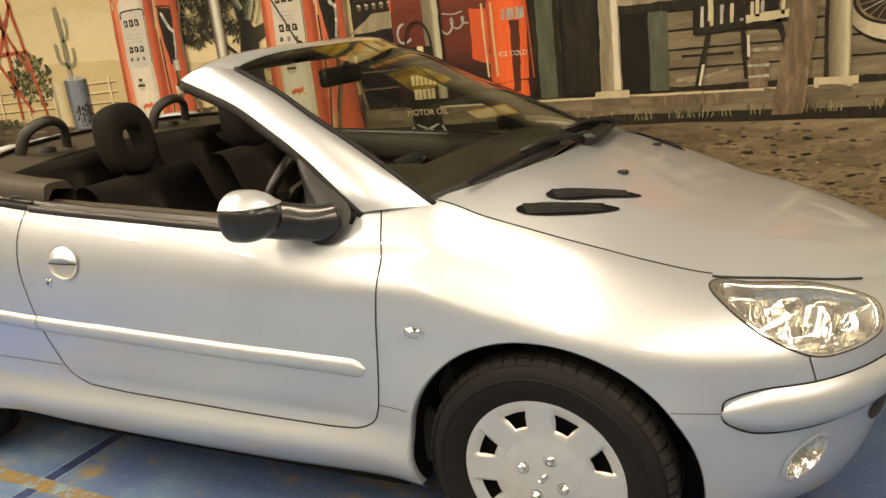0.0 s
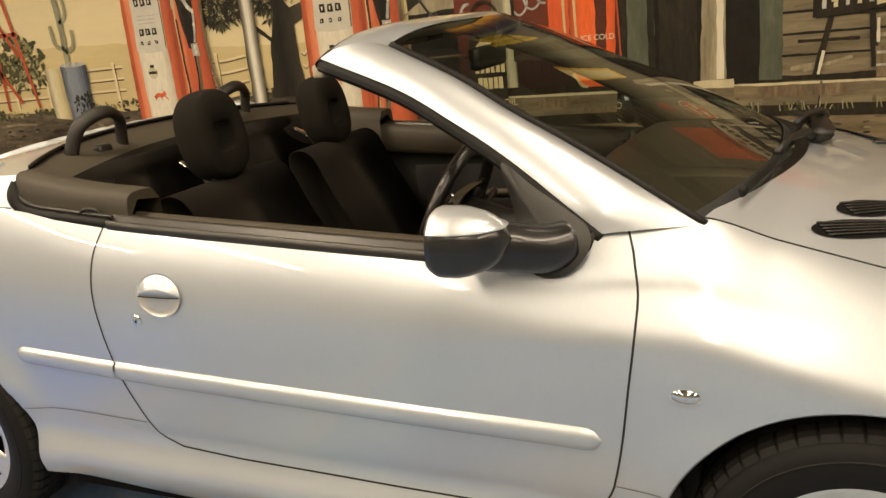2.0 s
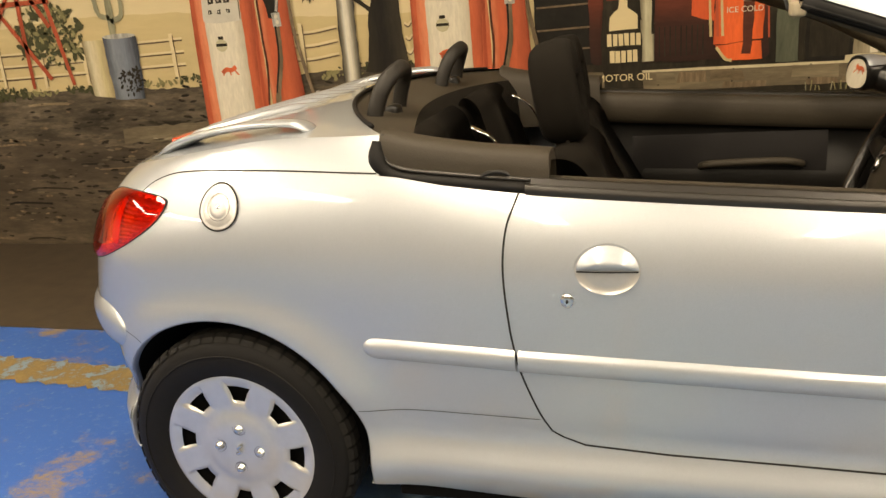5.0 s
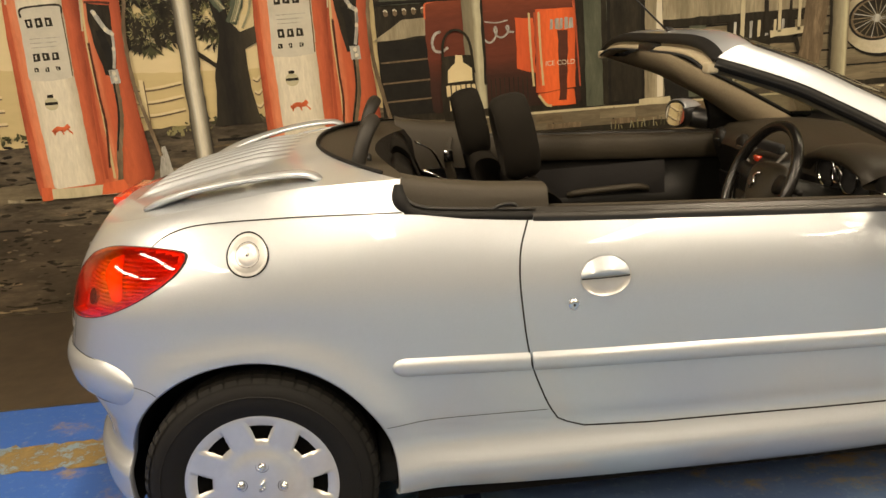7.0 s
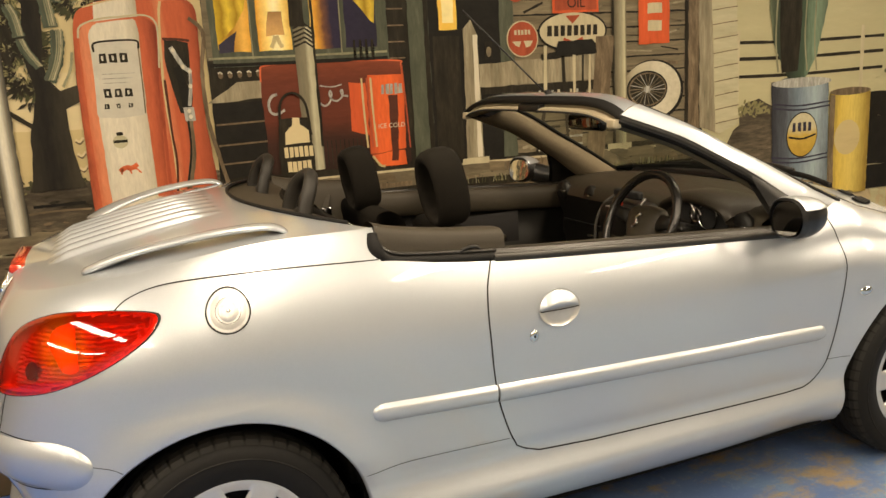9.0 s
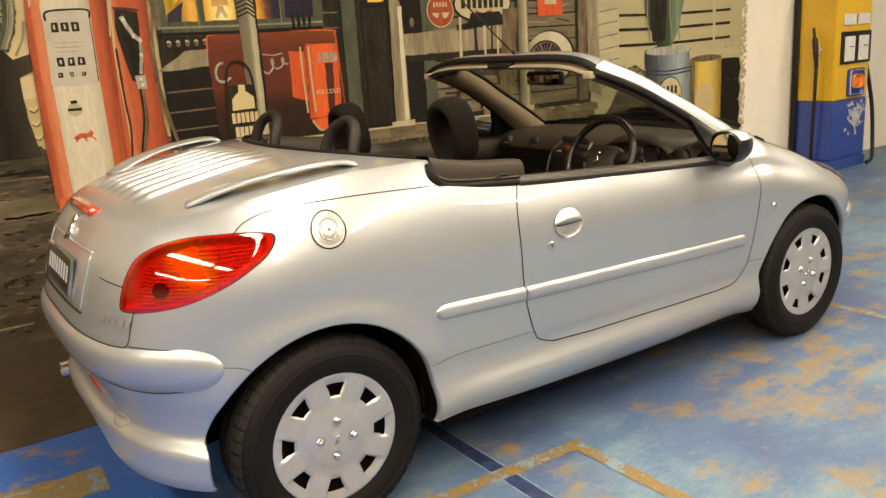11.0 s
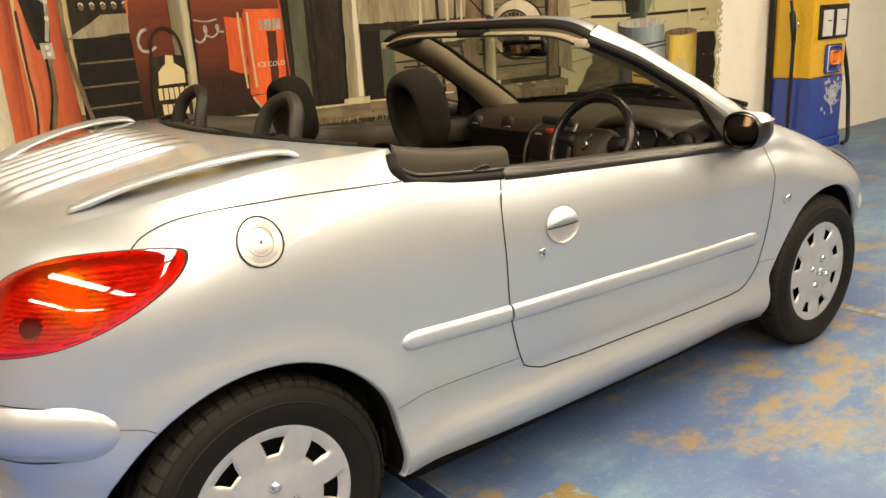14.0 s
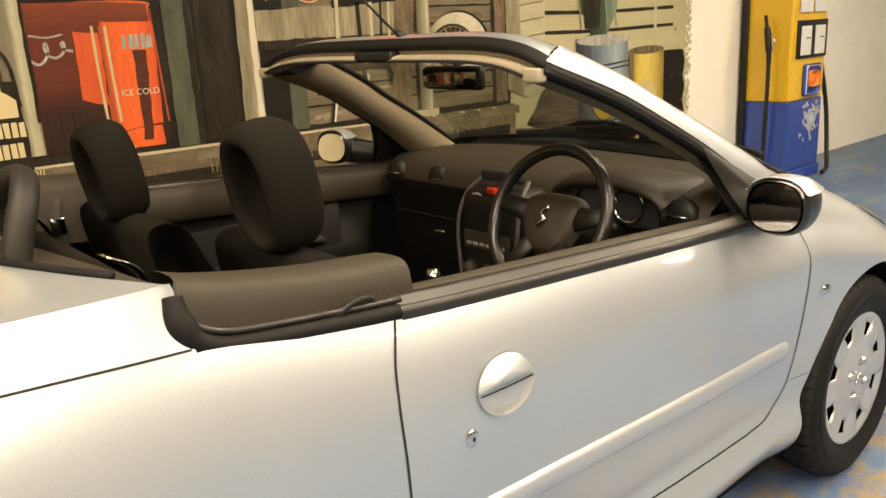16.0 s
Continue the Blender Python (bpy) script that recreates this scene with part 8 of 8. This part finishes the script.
# sandwich sign
sign = daub("painted_sandwich_sign", [(-0.465, 0.84), (-0.275, 0.84), (-0.285, 1.16), (-0.292, 1.25), (-0.305, 1.30), (-0.45, 1.30), (-0.47, 1.25), (-0.475, 1.10)], "dark", 20)
daub("sign_bottle", [(-0.437, 1.16), (-0.298, 1.16), (-0.300, 1.225), (-0.325, 1.25), (-0.345, 1.262), (-0.345, 1.30), (-0.39, 1.30), (-0.39, 1.262), (-0.41, 1.25), (-0.435, 1.225)], "hill2", 21, sign)
for k in range(6):
    rect("sign_bar", -0.447 + 0.0275 * k, 1.085, -0.425 + 0.0275 * k, 1.142, "hill2", 22, sign, 0.0015)
for k in range(5):
    rect("sign_bar", -0.435 + 0.0275 * k, 1.005, -0.413 + 0.0275 * k, 1.062, "hill2", 22, sign, 0.0015)
letters("MOTOR OIL", -0.365, 0.93, 0.036, "hill2", 22, sign)
stroke("sign_loop", [(-0.455, 1.20), (-0.45, 1.36), (-0.41, 1.425), (-0.35, 1.425), (-0.305, 1.36), (-0.29, 1.20)], 0.014, "dark", 22, sign)
for a, b in (((-0.46, 0.85), (-0.53, 0.76)), ((-0.28, 0.85), (-0.22, 0.77)), ((-0.46, 0.80), (-0.30, 0.86)), ((-0.44, 0.86), (-0.28, 0.80))):
    stroke("sign_leg", [a, b], 0.012, "grey", 22, sign)
# right-hand end: siding, fence, cactus, barrels
rect("painted_far_sky", 2.40, 0.55, E_ - 0.25, TOP, "olive", 4)
rect("siding_shadow", 2.27, 0.97, 2.39, TOP, "trunk", 12)
rect("siding_shadow", 2.27, 0.97, 2.30, TOP, "dark", 13)
daub("corner_post", [(2.40, 1.03), (2.535, 0.985), (2.488, 1.95), (2.488, TOP), (2.38, TOP), (2.383, 1.95)], "post", 13)
daub("siding_field", [(2.535, 0.985), (2.565, 0.975), (2.735, 1.03), (2.70, 1.95), (2.70, TOP), (2.488, TOP), (2.488, 1.95)], "siding", 14)
for k in range(24):
    z = 1.055 + 0.094 * k
    xl, xr = 2.535 - 0.05 * min(1, k / 10), 2.735 - 0.035 * min(1, k / 10)
    stroke("siding_line", [(xl, z - 0.01), ((xl + xr) / 2, z + 0.002), (xr, z + 0.012)], 0.006, "trunk", 16)
    stroke("siding_light", [(xl + 0.01, z + 0.008), (xr - 0.01, z + 0.026)], 0.012, "siding", 15)
daub("painted_bank", [(2.565, 0.80), (3.06, 0.55), (3.05, 1.12), (2.93, 1.20), (2.80, 1.16), (2.74, 1.02)], "earth", 7, soft=0.012)
leaves("painted_scrub", 2.87, 1.12, 0.16, 0.06, 90, 0.016, "leaf2", 8)
for z in (1.34, 1.46, 1.57):
    stroke("fence_rail", [(2.62, z + 0.01), (3.3, z), (4.12, z + 0.012)], 0.022, "dark", 6)
for x in (2.705, 3.88):
    rect("fence_post", x, 1.18, x + 0.035, 1.66, "cream", 8)
PINE2 = fade("dark_cactus_round", [(2.98, (0.20, 0.22, 0.13)), (3.06, (0.05, 0.065, 0.04)), (3.20, (0.022, 0.028, 0.018)), (3.33, (0.06, 0.09, 0.055)), (3.42, (0.19, 0.26, 0.17)), (3.54, (0.10, 0.13, 0.085))], 0, 9, TALL, 0.15)
daub("painted_dark_cactus", [(3.19, 1.29), (3.335, 1.29), (3.45, 1.47), (3.52, 1.75), (3.555, 1.92), (3.54, 2.5), (2.98, 2.5), (3.0, 1.80), (3.04, 1.56)], PINE2, 9)
daub("cactus_dark", [(3.12, 1.36), (3.27, 1.36), (3.30, 1.7), (3.28, 2.4), (3.10, 2.4), (3.09, 1.7)], "dark", 9)
for x in (3.06, 3.33, 3.42):
    stroke("cactus_light", [(x + 0.03, 1.36), (x, 1.6), (x + 0.01, 2.0), (x - 0.01, 2.4)], 0.014, "sage", 10)
DRUM2 = fade("blue_drum_right", [(3.03, (0.030, 0.030, 0.034)), (3.15, (0.07, 0.075, 0.085)), (3.28, (0.16, 0.20, 0.23)), (3.45, (0.33, 0.40, 0.42)), (3.60, (0.12, 0.14, 0.15))], 0, 9, TALL, 0.18)
daub("painted_barrel", [(3.06, 0.50), (3.60, 0.46), (3.575, 1.265), (3.45, 1.305), (3.16, 1.315), (3.03, 1.29)], DRUM2, 11)
oval("barrel_top", 3.315, 1.28, 0.285, 0.035, "grey", 12)
for z in (1.10, 1.13, 0.72, 0.75):
    stroke("barrel_hoop", [(3.05, z + 0.01), (3.3, z - 0.015), (3.59, z)], 0.012, "night", 12)
oval("barrel_disc", 3.33, 0.905, 0.150, 0.165, "dark", 13)
oval("barrel_disc", 3.33, 0.905, 0.142, 0.156, fade("disc_gold", [(0.75, (0.42, 0.27, 0.04)), (0.90, (0.50, 0.34, 0.06)), (0.96, (0.52, 0.46, 0.28)), (1.07, (0.50, 0.45, 0.28))], 2, 14), 14)
for k in range(4):
    rect("disc_bar", 3.235 + 0.05 * k, 0.93, 3.265 + 0.05 * k, 0.995, "night", 15)
stroke("disc_line", [(3.20, 0.895), (3.33, 0.875), (3.46, 0.90)], 0.014, "dark", 15)
daub("painted_barrel", [(3.60, 0.44), (4.0, 0.42), (4.0, 1.18), (3.59, 1.20)], fade("gold_drum", [(3.59, (0.16, 0.11, 0.02)), (3.70, (0.60, 0.43, 0.08)), (3.82, (0.66, 0.50, 0.12)), (4.0, (0.24, 0.16, 0.03))], 0, 9, TALL, 0.15), 12)
oval("barrel_top", 3.795, 1.19, 0.205, 0.028, "trunk", 13)
oval("barrel_disc", 3.78, 0.85, 0.13, 0.13, "hill", 13)
stroke("barrel_dark", [(3.63, 0.46), (3.62, 0.8), (3.62, 1.17)], 0.05, "trunk", 13)
for k in range(4):
    z = 0.44 + 0.185 * k
    daub("painted_tyre", [(4.0, z), (4.25, z - 0.01), (4.275, z + 0.085), (4.25, z + 0.175), (4.0, z + 0.18)], "black", 11)
for x, n_ in ((4.10, 2400), (4.20, 1700), (4.29, 800)):
    leaves("painted_fade", x, 1.5, 0.07, 1.3, n_, 0.013, "olive", 5, slim=0.8)
painted_pump(0.0)
painted_pump(-1.275, -0.02)
# the whole painting, drawn out to its size on the wall
for ob in mural.children:
    ob.matrix_basis = Matrix.Translation((0, 0, -0.062)) @ Matrix.Diagonal((1.036, 1, 1.036, 1)) @ ob.matrix_basis

# ---- the real fuel pump by the wall ----
YEL = plain("yellow_pump_enamel", (0.66, 0.40, 0.012), 0.35, grain=30, vary=0.12, relief=0.03, coat=0.3)
BLU = plain("blue_pump_enamel", (0.022, 0.055, 0.30), 0.35, grain=12, vary=0.25, relief=0.03, coat=0.3)
px0, px1, py0, py1 = 5.263, 5.863, 1.46, WALL_Y - 0.01
pump = thing("fuel_pump", ((px0 + px1) / 2, (py0 + py1) / 2, 0), "old yellow and blue fuel pump standing by the wall", "fuel pump")
part("plinth", box((px1 - px0 + 0.02, py1 - py0 + 0.02, 0.10), ((px0 + px1) / 2, (py0 + py1) / 2, 0.05), 0.01), BLU, pump, smooth=False)
part("lower_body", box((px1 - px0, py1 - py0, 0.57), ((px0 + px1) / 2, (py0 + py1) / 2, 0.385), 0.015), BLU, pump, smooth=False)
upper = part("upper_body", box((px1 - px0, py1 - py0, 1.05), ((px0 + px1) / 2, (py0 + py1) / 2, 1.195), 0.015), YEL, pump, smooth=False)
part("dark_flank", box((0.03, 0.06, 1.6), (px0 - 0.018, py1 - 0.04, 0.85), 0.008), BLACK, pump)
win = part("dial_window", box((0.50, 0.03, 0.30), ((px0 + px1) / 2 + 0.03, py0 - 0.006, 1.16), 0.008), BLACK, upper, "black dial window")
for dx in (-0.10, 0.14):
    part("dial", box((0.17, 0.012, 0.23), ((px0 + px1) / 2 + dx, py0 - 0.022, 1.15), 0.004), PLATE_INK, win, smooth=False)
    part("dial_hand", box((0.06, 0.006, 0.008), ((px0 + px1) / 2 + dx + 0.02, py0 - 0.030, 1.17), 0.001), GAP, win, smooth=False)
    part("price_tag", box((0.20, 0.012, 0.10), ((px0 + px1) / 2 + dx, py0 - 0.012, 1.42), 0.004), PLATE_INK, upper, smooth=False)
lg = part("logo_plate", box((0.26, 0.012, 0.26), ((px0 + px1) / 2 + 0.05, py0 - 0.010, 0.83), 0.03, 3), BLU, upper, "white-edged blue plate with an orange shape")
part("logo_field", box((0.235, 0.012, 0.235), ((px0 + px1) / 2 + 0.05, py0 - 0.014, 0.83), 0.03, 3), PLATE_INK, lg)
part("logo_inner", box((0.215, 0.012, 0.215), ((px0 + px1) / 2 + 0.05, py0 - 0.018, 0.83), 0.03, 3), BLU, lg)
ORG = plain("orange_enamel", (0.75, 0.20, 0.01), 0.4, relief=0)
part("logo_shape", box((0.165, 0.012, 0.13), ((px0 + px1) / 2 + 0.05, py0 - 0.022, 0.84), 0.04, 3), ORG, lg)
WORN = plain("worn_bare_patch", (0.42, 0.44, 0.50), 0.5, grain=14, vary=0.4)
flecks = []
for k in range(170):
    r_, a_ = abs(random.gauss(0, 0.075)), random.uniform(0, 2 * math.pi)
    cx_, cz_ = 0.10 + r_ * math.cos(a_) * 1.1 + 0.3 * r_ * math.sin(a_), 0.50 + r_ * math.sin(a_) * 1.2
    n_ = 7
    rad = [random.uniform(0.006, 0.030) for _ in range(n_)]
    flecks.append(([((px0 + px1) / 2 + cx_ + rad[j] * math.cos(2 * math.pi * j / n_), py0 - 0.0015 - 0.00004 * k, cz_ + 0.8 * rad[j] * math.sin(2 * math.pi * j / n_)) for j in range(n_)], [tuple(range(n_))]))
tagged(part("worn_patch", join(*flecks), WORN, pump, smooth=False), kind="stuff")
nz = part("nozzle", tube(curve([(px0 - 0.05, py0 + 0.20, 1.36), (px0 - 0.07, py0 + 0.17, 1.25), (px0 - 0.075, py0 + 0.15, 1.10), (px0 - 0.06, py0 + 0.15, 1.0)], 20), [0.014] * 6 + [0.026] * 8 + [0.02] * 6, 10), BLACK, pump, "fuel nozzle hanging on its side")
part("nozzle_guard", tube(curve([(px0 - 0.075, py0 + 0.13, 1.22), (px0 - 0.10, py0 + 0.09, 1.16), (px0 - 0.08, py0 + 0.12, 1.08)], 14), 0.008, 6), CHROME, nz)
part("hose", tube(curve([(px0 - 0.06, py0 + 0.15, 1.02), (px0 - 0.065, py0 + 0.15, 0.7), (px0 - 0.06, py0 + 0.16, 0.3), (px0 - 0.04, py0 + 0.17, 0.02)], 30), 0.017, 8), BLACK, pump, "black rubber hose")
part("hose", tube(curve([(px1 + 0.01, py0 + 0.1, 1.55), (px1 + 0.06, py0 + 0.08, 1.1), (px1 + 0.17, py0 + 0.04, 0.6), (px1 + 0.16, py0 + 0.0, 0.22), (px1 + 0.05, py0 - 0.06, 0.06), (px1 - 0.08, py0 - 0.08, 0.03)], 40), 0.019, 8), BLACK, pump, "black rubber hose looping to the floor")
